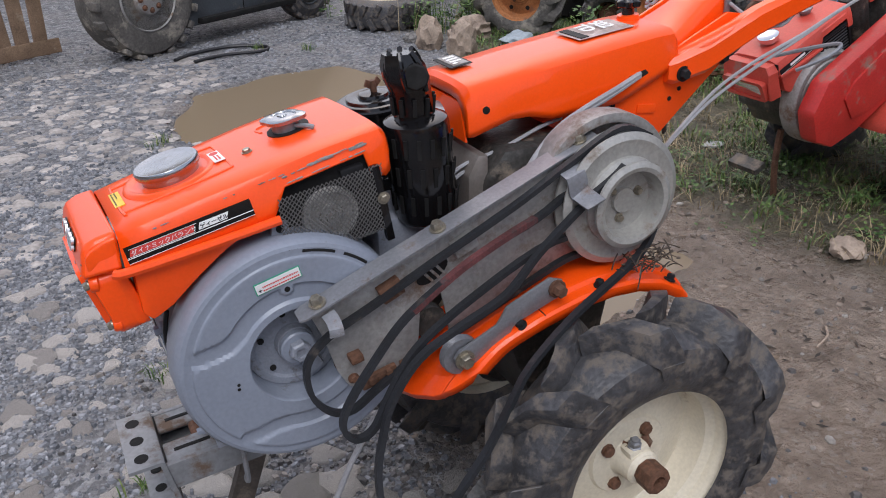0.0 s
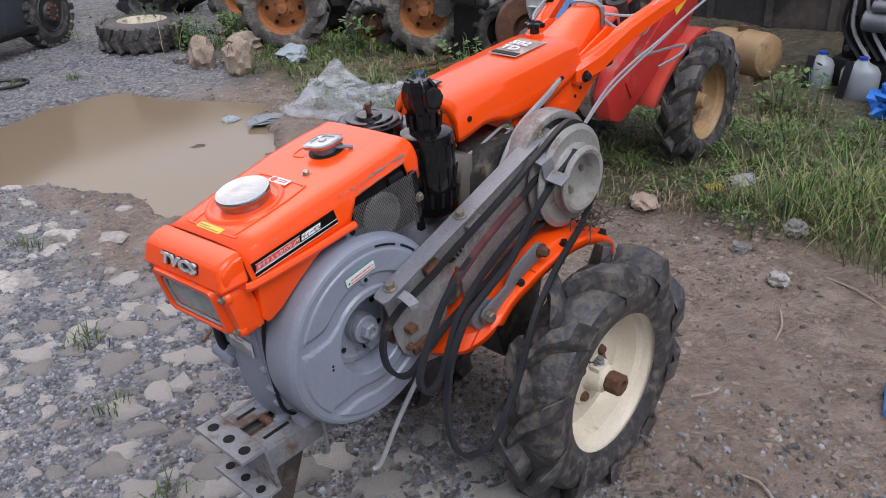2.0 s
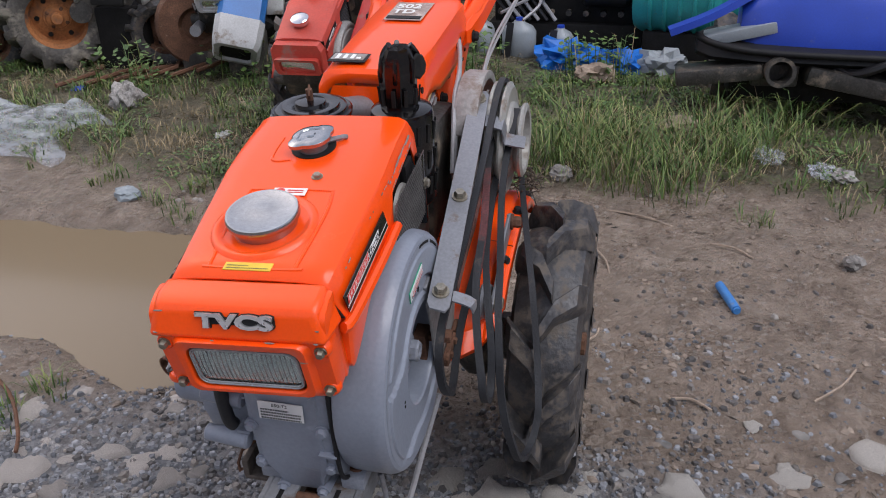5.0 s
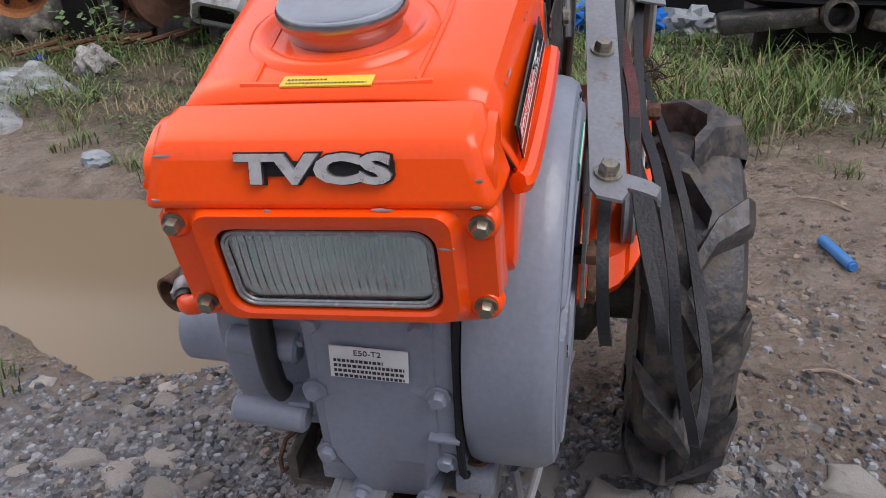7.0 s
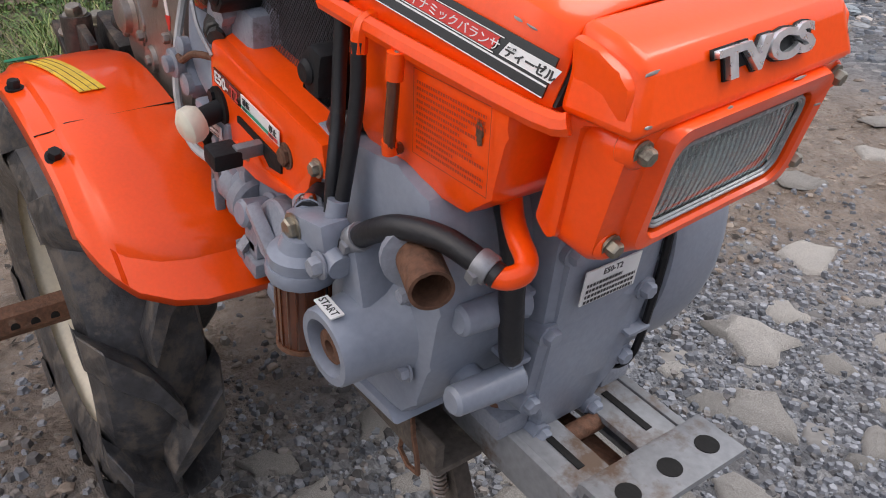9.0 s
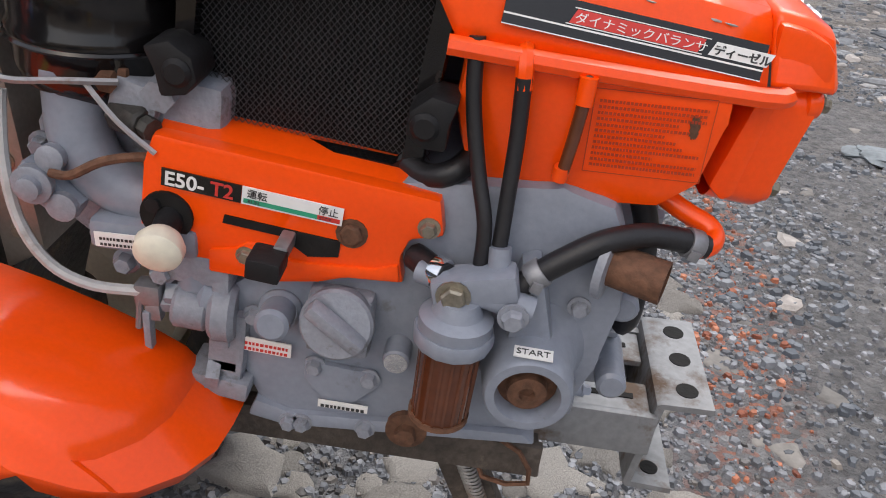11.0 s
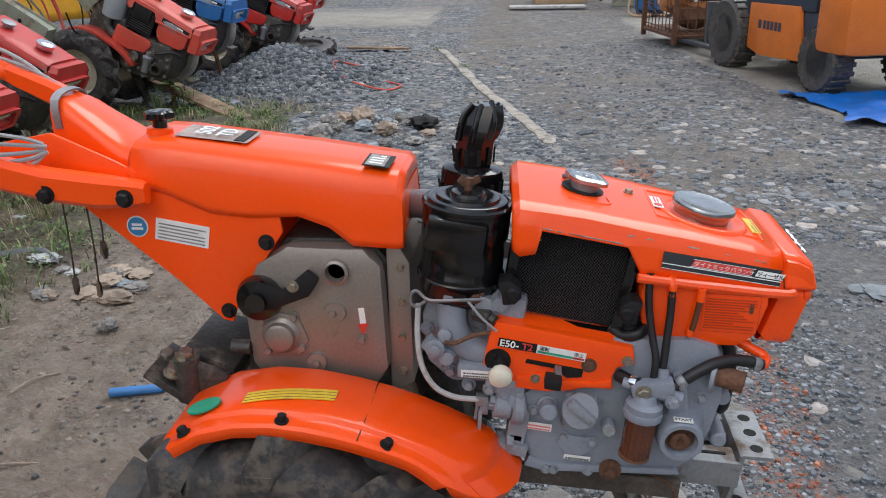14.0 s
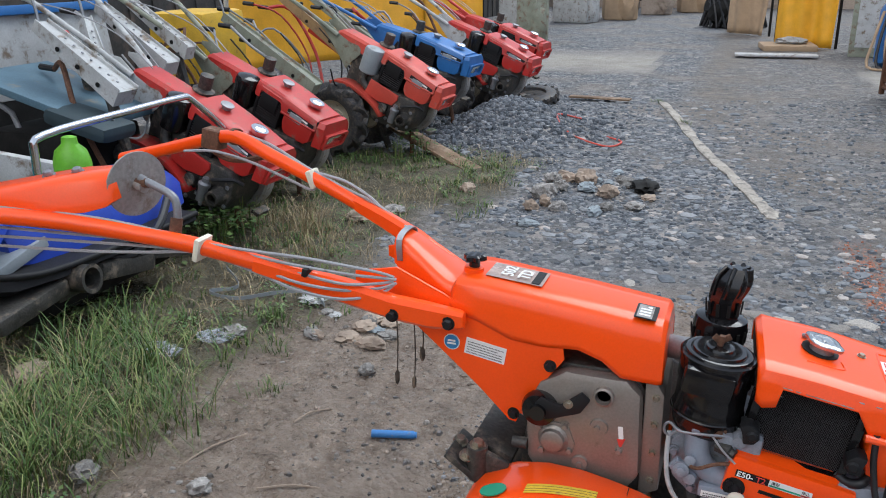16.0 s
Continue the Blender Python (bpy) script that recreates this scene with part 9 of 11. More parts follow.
    part("seam_gap", B().box((0.7195, 0, 0.742), (0.003, 0.224, 0.052), (0, 0, 0)), DARKM, h)
    for s in (1, -1):
        part("hood_lip", B().tube([(0.514, s * 0.123, 0.749), (0.60, s * 0.121, 0.736), (0.716, s * 0.116, 0.721)], 0.006, 6, 3), paint, h)
        m0 = basis((0.545, -0.1185, 0.757), (1, 0.012, -0.23), (0, 0.1, 1)) if s < 0 else basis((0.71, 0.1155, 0.722), (-1, 0.012, 0.23), (0, -0.1, 1))
        decal("name_strip", m0, 0.160, 0.024, BLACK_M, h, "dark name strip")
        bars("strip_line", m0, [(0.0, 0.004, 0.160, 0.0016), (0.05, 0.010, 0.075, 0.009)], WHITE, h, 0.0018)
    part("radiator", B().box((0.43, 0, 0.735), (0.14, 0.21, 0.15), (0, 9, 0), 0.004), RADI, t)
    for s in (1, -1):
        fo_ = [(0.345, 0.672), (0.492, 0.648), (0.512, 0.775), (0.36, 0.80)]
        fi_ = [(0.357, 0.682), (0.483, 0.661), (0.500, 0.766), (0.370, 0.788)]
        part("radiator_frame", B().loft([[(x, s * 0.10, z) for x, z in fo_], [(x, s * 0.117, z) for x, z in fo_], [(x, s * 0.117, z) for x, z in fi_], [(x, s * 0.107, z) for x, z in fi_]], cap=False), BLACK_M, t)
        for k in range(9):
            f = (k + 0.5) / 9
            p0, p1 = (Vector((a_[0], s * 0.110, a_[1])).lerp(Vector((b_[0], s * 0.110, b_[1])), f) for a_, b_ in ((fi_[0], fi_[3]), (fi_[1], fi_[2])))
            part("grille_slat", B().tube([p0, p1], 0.0022, 4, 1), WIRE, t)
    lo2, li2 = rounded(-0.098, 0.094, 0.634, 0.7155, 0.014), rounded(-0.0785, 0.0745, 0.6435, 0.7035, 0.014)
    part("bezel", B().loft([[(face_x(z) - 0.03, y, z) for y, z in lo2], [(face_x(z) + 0.012, y, z) for y, z in lo2], [(face_x(z) + 0.010, y, z) for y, z in li2], [(face_x(z) - 0.01, y, z) for y, z in li2]], cap=False), paint, h)
    part("headlamp", B().loft([[(face_x(z) - 0.006, y, z) for y, z in li2], [(face_x(z) + 0.001, y * 0.9, 0.673 + (z - 0.673) * 0.85) for y, z in li2]]), HEADLIGHT, h)
    part("filler_cap", B().lathe([(0.034, 0), (0.0385, 0.012), (0.0385, 0.022), (0.03, 0.028), (0.012, 0.03)], (0.63, -0.01, 0.805), (0.19, 0, 0.98), 28), CHROME, h)
    part("radiator_cap", B().lathe([(0.02, 0), (0.022, 0.014), (0.030, 0.016), (0.030, 0.022), (0.012, 0.025)], (0.448, -0.006, 0.84), (0.19, 0, 0.98), 20), STEEL, h)
    part("air_cleaner", B().lathe([(0.046, 0.0), (0.06, 0.01), (0.062, 0.14), (0.055, 0.155), (0.02, 0.165)], (0.262, -0.092, 0.684), (0.09, 0, 1), 24), JUG if paint is RED_F else BLACK, t)
    part("silencer", B().lathe([(0.046, 0.0), (0.05, 0.01), (0.05, 0.16), (0.03, 0.17), (0.03, 0.23), (0.01, 0.235)], (0.258, 0.058, 0.688), (0.09, 0, 1), 20), ENGINE, t)
    rings_ = []
    for x, zt, zl in ((0.19, 0.86, 0.77), (0.17, 0.875, 0.77), (0.0, 0.897, 0.80), (-0.2, 0.918, 0.84), (-0.23, 0.90, 0.86)):
        rings_.append([(x, CY + y, z) for y, z in ((-0.09, zl), (-0.088, zt - 0.02), (-0.07, zt), (0.07, zt), (0.088, zt - 0.02), (0.09, zl))])
    part("rear_cover", B().loft(rings_), paint if big > 1 else arm_mat, t, "", 40)
    part("column_plate", column(-1, -0.118), arm_mat, t)
    part("column_plate", column(1, 0.045), arm_mat, t)
    for s, pts in ((1, [(-0.22, 0.05, 0.87), (-0.5, 0.11, 0.975), (-0.78, 0.17, 1.065), (-0.9, 0.21, 1.09), (-1.05, 0.24, 1.06)]), (-1, [(-0.22, -0.13, 0.87), (-0.5, -0.2, 0.975), (-0.78, -0.27, 1.065), (-0.9, -0.3, 1.09), (-1.05, -0.33, 1.06)])):
        part("handlebar", B().tube(pts, 0.0165, 10), bars_mat or arm_mat, t)
        part("grip", B().tube([pts[-1], (pts[-1][0] - 0.12, pts[-1][1] + s * 0.01, pts[-1][2] - 0.03)], 0.02, 10, 1), RUBBER, t)
        part("clutch_lever", B().tube([(-0.95, pts[-1][1], 1.06), (-1.05, pts[-1][1], 1.02), (-1.15, pts[-1][1], 0.99)], 0.007, 6), STEEL, t)
    for s in (1, -1):
        rr = []
        for a, r, k in FEND[1:]:
            ca, sa = math.cos(radians(a)), math.sin(radians(a))
            rr.append([(ca * r, s * 0.12, 0.268 + sa * r), (ca * r, s * 0.26, 0.268 + sa * r), (ca * (r - 0.025), s * 0.265, 0.268 + sa * (r - 0.025))])
        part("fender", B().loft(rr, closed=False, cap=False), paint, t, "", 40, 0.004)
    part("stand", B().tube([(0.6, 0, 0.42), (0.64, 0, 0.3), (0.66, 0, 0.15)], 0.014, 6), RUST, t)
    part("front_bumper", B().box((0.70, 0, 0.395), (0.05, 0.12, 0.022), (0, 10, 0), 0.004), ENGINE, t)
    for k in range(2):
        part("cable", B().tube([(-0.15, -0.05 + 0.05 * k, 0.93), (-0.4, -0.08 + 0.1 * k, 1.04), (-0.7, -0.15 + 0.25 * k, 1.07), (-0.95, -0.25 + 0.4 * k, 1.05)], 0.004, 5), CABLE, t)
    if guard:
        part("belt_guard", B().prism([(0.50, 0.60), (0.46, 0.64), (0.10, 0.77), (-0.04, 0.80), (-0.10, 0.76), (-0.08, 0.68), (0.02, 0.62), (0.40, 0.515), (0.47, 0.52)], 0.213, 0.222, 0.003).prism([(0.62, 0.50), (0.63, 0.60), (0.56, 0.68), (0.10, 0.80), (-0.06, 0.84), (-0.14, 0.76), (-0.12, 0.66), (0.0, 0.59), (0.44, 0.46), (0.55, 0.45)], 0.145, 0.215, 0.018), guard, t, "red belt guard")
        for k in range(9):
            part("guard_louvre", B().box((0.06 + 0.022 * k, 0.216, 0.70 - 0.006 * k), (0.006, 0.003, 0.07), (0, 30, 0)), DARKM, t)
    if guard:
        decal("yellow_label", basis((0.10, 0.2225, 0.70), (-1, 0, 0.3), (0.3, 0, 1)), 0.10, 0.03, YELLOW, t)
    if big != 1:
        # an engine of the same build and another size
        pv = (0.775, 0, 0.70) if big > 1 else (0.15, 0, 0.62)
        m4 = Matrix.Translation(pv) @ Matrix.Scale(big, 4) @ Matrix.Translation([-q for q in pv])
        part("data_label", B().box((0.60, -0.121, 0.745), (0.07, 0.004, 0.035), (0, 9, 0), 0.001), JUG, h)
        part("side_screen", B().box((0.435, -0.123, 0.765), (0.10, 0.006, 0.075), (0, 9, 0), 0.004), BLACK_M, h)
        for ob in list(t.children) + list(h.children):
            if ob.name.split(".")[0] in ("hood", "tank", "nose_panel", "seam_gap", "hood_lip", "name_strip", "strip_line", "cylinder_head", "control_panel", "fuel_filter", "fuel_hose", "radiator_frame", "grille_slat", "bolt", "bezel", "headlamp", "filler_cap", "radiator_cap", "radiator", "radiator_grille", "engine_block", "flywheel_cover", "air_cleaner", "silencer", "data_label", "side_screen", "stand"):
                ob.data.transform(m4)
    return t


def posed(x, y, z=0.0, yaw=0.0, pitch=0.0, roll=0.0):
    """A pose on the yard, pitched nose-down about the axle."""
    return Matrix.Translation((x, y, z + 0.268)) @ Euler((radians(roll), radians(pitch), radians(yaw))).to_matrix().to_4x4() @ Matrix.Translation((0, 0, -0.268))


red_tiller = tiller("walking_tractor", "faded red walking tractor with belt guard, parked in grass", posed(-2.02, -0.80, 0.0, 2, 15), RED_F, RED_F, TANK_Y, RED, big=0.86)
tiller("walking_tractor", "scuffed red walking tractor parked nose-down in the row", posed(-3.0, 2.50, 0.0, -4, 19), RED, OFFWHITE, CREAM, big=1.3)
tiller("walking_tractor", "red walking tractor with grey top panel in the row", posed(-3.05, 3.31, 0.0, -6, 17), RED, SAGE, CREAM, big=1.3)
tiller("walking_tractor", "orange-red walking tractor with sage handle column", posed(-2.80, 4.68, 0.06, -4, 18), RED_F, SAGE, CREAM, big=1.3)
tiller("walking_tractor", "blue walking tractor with blue column beside red ones", posed(-2.85, 5.75, 0.04, -8, 8), BLUE, BLUE, CREAM, big=1.3)
tiller("walking_tractor", "small red walking tractor with white handle column", posed(-2.62, 6.85, 0.0, -6, 14), RED, OFFWHITE, CREAM, big=1.3)
tiller("walking_tractor", "pink-red walking tractor at the end of the row", posed(-2.75, 7.9, 0.0, -6, 10), RED, RED, CREAM, big=1.3)
tiller("walking_tractor", "blue and white walking tractor leaning in the scrap", posed(-3.35, -1.95, -0.05, 14, 14), OFFWHITE, BLUE, RIM_O)
part("top_panel", B().box((-2.44, 3.28, 0.625), (0.16, 0.10, 0.012), (0, 28, -6), 0.004), JUG, None)
tagged(bpy.data.objects["top_panel"], "grey plastic panel lying on a red hood", "panel")

# long handle columns leaning over the row
ARMS = [
    ("white riveted steel handle column leaning over the row", OFFWHITE, (-2.85, 2.10, 0.83), (-3.42, 2.16, 1.19), 0.14),
    ("white steel handle column leaning over the row", OFFWHITE, (-3.15, 2.27, 0.90), (-3.42, 2.50, 1.20), 0.09),
    ("white handle column with levers leaning over the row", OFFWHITE, (-3.08, 3.0, 0.97), (-3.9, 3.45, 1.27), 0.08),
    ("grey-white steel handle column leaning over the row", OFFWHITE, (-3.05, 2.76, 0.90), (-3.8, 3.06, 1.24), 0.12),
    ("sage green handle column leaning over the row", SAGE, (-2.75, 4.0, 0.62), (-3.55, 4.1, 1.12), 0.11),
    ("cream and rust handle column leaning over the row", TANK_Y, (-2.65, 4.85, 0.60), (-3.6, 5.0, 1.25), 0.10),
    ("red steel cover lying across the row", RED, (-2.9, 5.3, 0.62), (-3.5, 5.35, 0.95), 0.16),
    ("sage handle column leaning at the back", SAGE, (-3.3, 6.2, 0.75), (-4.1, 6.3, 1.25), 0.11),
]
for lab, material, p, q, w in ARMS:
    p, q = Vector(p), Vector(q)
    d = (q - p).normalized()
    t = thing("handle_column", lab, "machine part", "handle columns", Matrix.Translation((p.x, p.y, 0)))
    o = Vector((p.x, p.y, 0))
    side = Vector((0, 1, 0))
    up = d.cross(side) * -1
    rings_ = []
    for k, (f, ww, hh) in enumerate(((0, w, 0.09), (0.35, w * 0.95, 0.08), (0.8, w * 0.7, 0.06), (1, w * 0.6, 0.05))):
        c = p.lerp(q, f) - o
        rings_.append([c + side * ww / 2 + up * hh / 2, c - side * ww / 2 + up * hh / 2, c - side * ww / 2 - up * hh / 2, c + side * ww / 2 - up * hh / 2])
    part("beam", B().loft(rings_), material, t)
    for sgn in (1, -1):
        part("side_flange", B().loft([[c_ + side * sgn * (ww / 2) + up * (hh / 2 + 0.018), c_ + side * sgn * (ww / 2 + 0.006) + up * (hh / 2 + 0.018), c_ + side * sgn * (ww / 2 + 0.006) - up * hh / 2, c_ + side * sgn * (ww / 2) - up * hh / 2] for f, ww, hh in ((0, w, 0.09), (0.8, w * 0.7, 0.06), (1, w * 0.6, 0.05)) for c_ in (p.lerp(q, f) - o,)]), material, t)
        for k in range(3):
            c_ = p.lerp(q, 0.2 + 0.24 * k) - o + side * sgn * (w / 2 * (1 - 0.08 * k) + 0.0075)
            part("slot_hole", B().lathe([(0.014, 0), (0.014, 0.002)], c_, side * sgn, 12), DARKM, t)
    part("prop", B().tube([p - o - Vector((0.1, 0, 0)), (p - o).lerp(Vector((0, 0, 0)), 0.5), Vector((0.1, 0.02, 0))], 0.03, 8), ENGINE, t)
    for k in range(7):
        c = p.lerp(q, 0.12 + 0.1 * k) - o + up * 0.042
        part("rivet", B().lathe([(0.008, 0), (0.006, 0.006)], c, up, 8), STEEL, t)
    part("lever", B().tube([q - o, q - o + Vector((-0.05, 0.03, 0.12)), q - o + Vector((-0.12, 0.05, 0.2))], 0.008, 6), STEEL, t)
    part("lever_knob", B().blob(q - o + Vector((-0.12, 0.05, 0.21)), (0.04, 0.04, 0.04), 2, 0.1), BLACK_M, t)

# flat ramp plank under the row
t = thing("ramp_board", "weathered board lying under the parked machines", "board", "", Matrix.Translation((-2.1, 4.75, 0.05)))
part("plank", B().box((0, -0.1, 0.06), (1.2, 0.16, 0.03), (0, 9, -35), 0.004), WOOD, t)

# dumped parts between the machines
rnd = random.Random(77)
PILE = [(-3.25, 2.8, ENGINE), (-3.4, 3.9, ENGINE), (-3.4, 4.6, PLATE), (-3.5, 5.4, ENGINE), (-3.5, 6.6, PLATE), (-3.3, 7.4, ENGINE), (-3.6, 7.0, RUST)]
for k, (x, y, material) in enumerate(PILE):
    t = thing("scrap_gearbox", "greasy dark cast gearbox in the scrap row", "machine part", "scrap gearboxes", Matrix.Translation((x, y, hz(x, y))))
    s = rnd.uniform(0.28, 0.42)
    part("casting", B().box((0, 0, s * 0.6), (s, s * 0.8, s * 1.2), (4, 6, rnd.uniform(0, 90)), s * 0.12), material, t)
    part("flange", B().lathe([(s * 0.4, 0), (s * 0.42, 0.03), (s * 0.2, 0.06)], (s * 0.35, 0, s * 0.7), (1, 0.3, 0.2), 20), material, t)
    part("shaft", B().cyl((0, -s * 0.7, s * 0.9), (0, s * 0.7, s * 0.9), 0.03), STEEL, t)


for k in range(22):
    y = 1.9 + 0.27 * k + rnd.uniform(-0.1, 0.1)
    x = -3.0 - rnd.uniform(0.0, 0.7)
    t = thing("scrap_lever", "thin bent lever rod sticking out of the scrap row", "rod", "scrap levers", Matrix.Translation((x, y, hz(x, y))))
    pts = [(0.35, 0, 0.0), (0.2, rnd.uniform(-0.1, 0.1), 0.35), (0.05, rnd.uniform(-0.2, 0.2), 0.72), (-0.15, rnd.uniform(-0.25, 0.25), rnd.uniform(0.85, 1.1)), (-0.3, rnd.uniform(-0.3, 0.3), rnd.uniform(0.9, 1.2))]
    part("rod", B().tube(pts, rnd.choice((0.008, 0.011, 0.015)), 8), rnd.choice((STEEL, RUST, BLACK_M, CABLE, RED, RUST)), t)
    part("grip", B().tube([pts[-1], (pts[-1][0] - 0.1, pts[-1][1], pts[-1][2] + 0.01)], 0.018, 8, 1), RUBBER, t)
for k in range(10):
    y = 2.2 + 0.55 * k
    x = -2.75 - rnd.uniform(0, 0.25)
    t = thing("hanging_cable", "grey cable slung between parked machines", "cable", "slung cables", Matrix.Translation((x, y, 0)))
    part("sheath", B().tube([(0.1, -0.25, 0.75), (0.05, -0.1, 0.62), (0.0, 0.1, 0.6), (-0.1, 0.3, 0.8), (-0.3, 0.35, 1.0)], 0.006, 6), rnd.choice((CABLE, BLACK_M)), t)

# the blue ride-on planter
mach = thing("transplanter", "blue plastic ride-on rice planter with black deck on the grass", "farm machine", "", Matrix.Translation((-2.68, 1.14, 0.0)))
deck = []
for y, w0, w1, z in ((-0.50, 0.24, 0.34, 0.385), (-0.44, 0.06, 0.40, 0.375), (-0.25, -0.15, 0.44, 0.37), (0.3, -0.35, 0.46, 0.37), (0.6, -0.4, 0.46, 0.37)):
    deck.append([(w0, y, z), (w1, y, z - 0.01), (w1 + 0.015, y, z - 0.05), (w1 - 0.03, y, z - 0.075), (w0, y, z - 0.07)])
part("deck", B().loft(deck), BLACK_M, mach, "black rubber deck")
part("deck_edge", B().tube([(0.30, -0.50, 0.39), (0.41, -0.42, 0.375), (0.455, -0.2, 0.355), (0.475, 0.4, 0.352), (0.475, 0.6, 0.352)], 0.014, 10), BLACK_M, mach, "black deck edge")
body = []
for y, hw, z0, z1 in ((-0.32, 0.10, 0.36, 0.50), (-0.25, 0.14, 0.36, 0.56), (0.0, 0.18, 0.36, 0.60), (0.35, 0.19, 0.36, 0.60), (0.6, 0.18, 0.36, 0.57), (0.72, 0.14, 0.36, 0.5)):
    body.append([(0.18 + hw, y, z0), (0.18 + hw * 0.9, y, z0 + (z1 - z0) * 0.75), (0.18 + hw * 0.6, y, z1), (0.18 - hw * 0.6, y, z1), (0.18 - hw * 0.9, y, z0 + (z1 - z0) * 0.75), (0.18 - hw, y, z0)])
part("body_shell", B().loft(body), BLUE_P, mach, "glossy blue plastic shell", 45)
part("nose_arm", B().tube([(0.30, -0.62, 0.40), (0.28, -0.45, 0.47), (0.22, -0.28, 0.56), (0.18, -0.18, 0.62)], 0, 4, 4, (0.09, 0.03), (1, 0, 0)), BLUE_P, mach)
part("cream_floor", B().box((0.26, -0.32, 0.40), (0.14, 0.3, 0.05), (14, 0, 0), 0.01), JUG, mach)
part("lime_can", B().loft([[(0.18 + r * math.cos(a), 0.17 + r * 0.8 * math.sin(a), z + 0.10) for a in [6.2832 * k / 14 for k in range(14)]] for r, z in ((0.08, 0.42), (0.09, 0.46), (0.09, 0.58), (0.075, 0.63), (0.04, 0.66), (0.035, 0.69), (0.02, 0.695))]), LIME, mach, "lime green plastic can")
part("pipe", B().lathe([(0.052, 0), (0.058, 0.05), (0.058, 0.15), (0.062, 0.16), (0.046, 0.16), (0.044, 0.06)], (0.36, -0.17, 0.275), (0.98, 0.05, 0.1), 28), ENGINE, mach, "grey round drive outlet")
part("pipe_dark", B().lathe([(0.044, 0), (0.02, 0.002)], (0.42, -0.167, 0.281), (0.98, 0.05, 0.1), 24), DARKM, mach)
part("flange", B().box((0.40, -0.17, 0.27), (0.05, 0.19, 0.13), (0, 0, 4), 0.012), ENGINE, mach)
part("cast_frame", B().box((0.38, -0.4, 0.25), (0.16, 0.36, 0.07), (8, 0, 0), 0.02).box((0.38, 0.12, 0.24), (0.18, 0.34, 0.08), (-10, 0, 0), 0.02).box((0.40, 0.42, 0.22), (0.14, 0.3, 0.07), (-14, 0, 0), 0.02), ENGINE, mach, "greasy cast frame under the deck")
# near-black filler box in the space below the deck
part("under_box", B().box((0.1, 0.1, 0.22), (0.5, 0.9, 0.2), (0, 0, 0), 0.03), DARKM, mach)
for y in (-0.35, 0.55):
    part("tyre", B().lathe([(0.10, -0.04), (0.2, -0.05), (0.22, -0.02), (0.22, 0.02), (0.2, 0.05), (0.10, 0.04)], (-0.05, y, 0.2), (0, 1, 0), 28), TYRE, mach)
part("seat", B().box((-0.28, 0.80, 0.72), (0.40, 0.26, 0.09), (0, 14, 0), 0.04), mat("violet_seat", (0.03, 0.05, 0.06), 0.6, 0, 0.15, 8, 0.1, 90, 0.2), mach, "dark teal seat cushion")
part("silver_rail", B().tube([(0.26, -0.10, 0.52), (0.28, -0.122, 0.777), (0.28, -0.067, 0.846), (0.28, 0.40, 0.862), (0.28, 0.82, 0.868), (0.28, 0.92, 0.845), (0.28, 1.153, 0.67), (0.28, 1.213, 0.584), (0.25, 1.25, 0.45)], 0.017, 10), CHROME, mach, "polished tubular rail")
part("hose", B().tube([(0.3, 0.0, 0.36), (0.44, 0.12, 0.28), (0.48, 0.3, 0.36), (0.4, 0.5, 0.45)], 0.02, 8), RUBBER, mach)

# white and blue carrier behind the row
t = thing("carrier", "white and teal-blue planter chassis with rivets behind the row", "farm machine", "", Matrix.Translation((-3.7, 2.1, 0.0)))
part("deck_plate", B().box((0.42, 0.05, 0.83), (0.80, 0.62, 0.04), (0, 17, 4), 0.006), mat("slate_blue_paint", (0.10, 0.17, 0.22), 0.5, 0, 0.15, 6, 0.1, 90, 0.1, 0, (0.3, 0.27, 0.22), 0.3, 7), t)
part("side_panel", B().box((-0.45, 0.75, 0.95), (0.05, 1.3, 0.52), (0, -8, 0), 0.01), OFFWHITE, t)
part("panel_top", B().box((-0.48, 0.75, 1.23), (0.12, 1.34, 0.06), (0, -8, 0), 0.01), BLUE, t)
part("front_sheet", B().box((0.35, -0.5, 0.42), (0.85, 0.05, 0.4), (0, 6, 4), 0.006), OFFWHITE, t)
# near-black filler blocks in place of the dark space under deck and panel
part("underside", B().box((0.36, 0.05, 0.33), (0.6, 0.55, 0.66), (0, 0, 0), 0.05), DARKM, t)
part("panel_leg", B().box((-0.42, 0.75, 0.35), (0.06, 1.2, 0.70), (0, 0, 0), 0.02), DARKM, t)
for k in range(6):
    part("rivet", B().lathe([(0.012, 0), (0.008, 0.006)], (0.0 + 0.13 * k, -0.526, 0.46), (0, -1, 0), 8), STEEL, t)

# yellow machine at the back
t = thing("yellow_machine", "yellow painted machine behind the parked row", "farm machine", "", Matrix.Translation((-4.05, 4.45, 0.1)))
part("body", B().box((0, 0, 0.75), (0.5, 0.7, 0.6), (0, 0, 6), 0.06), YEL_P, t)
# near-black filler block between the body and the ground
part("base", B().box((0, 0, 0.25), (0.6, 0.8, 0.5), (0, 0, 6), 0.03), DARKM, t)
part("post", B().cyl((0.2, 0.1, 0.9), (0.25, 0.1, 1.5), 0.02), OFFWHITE, t)


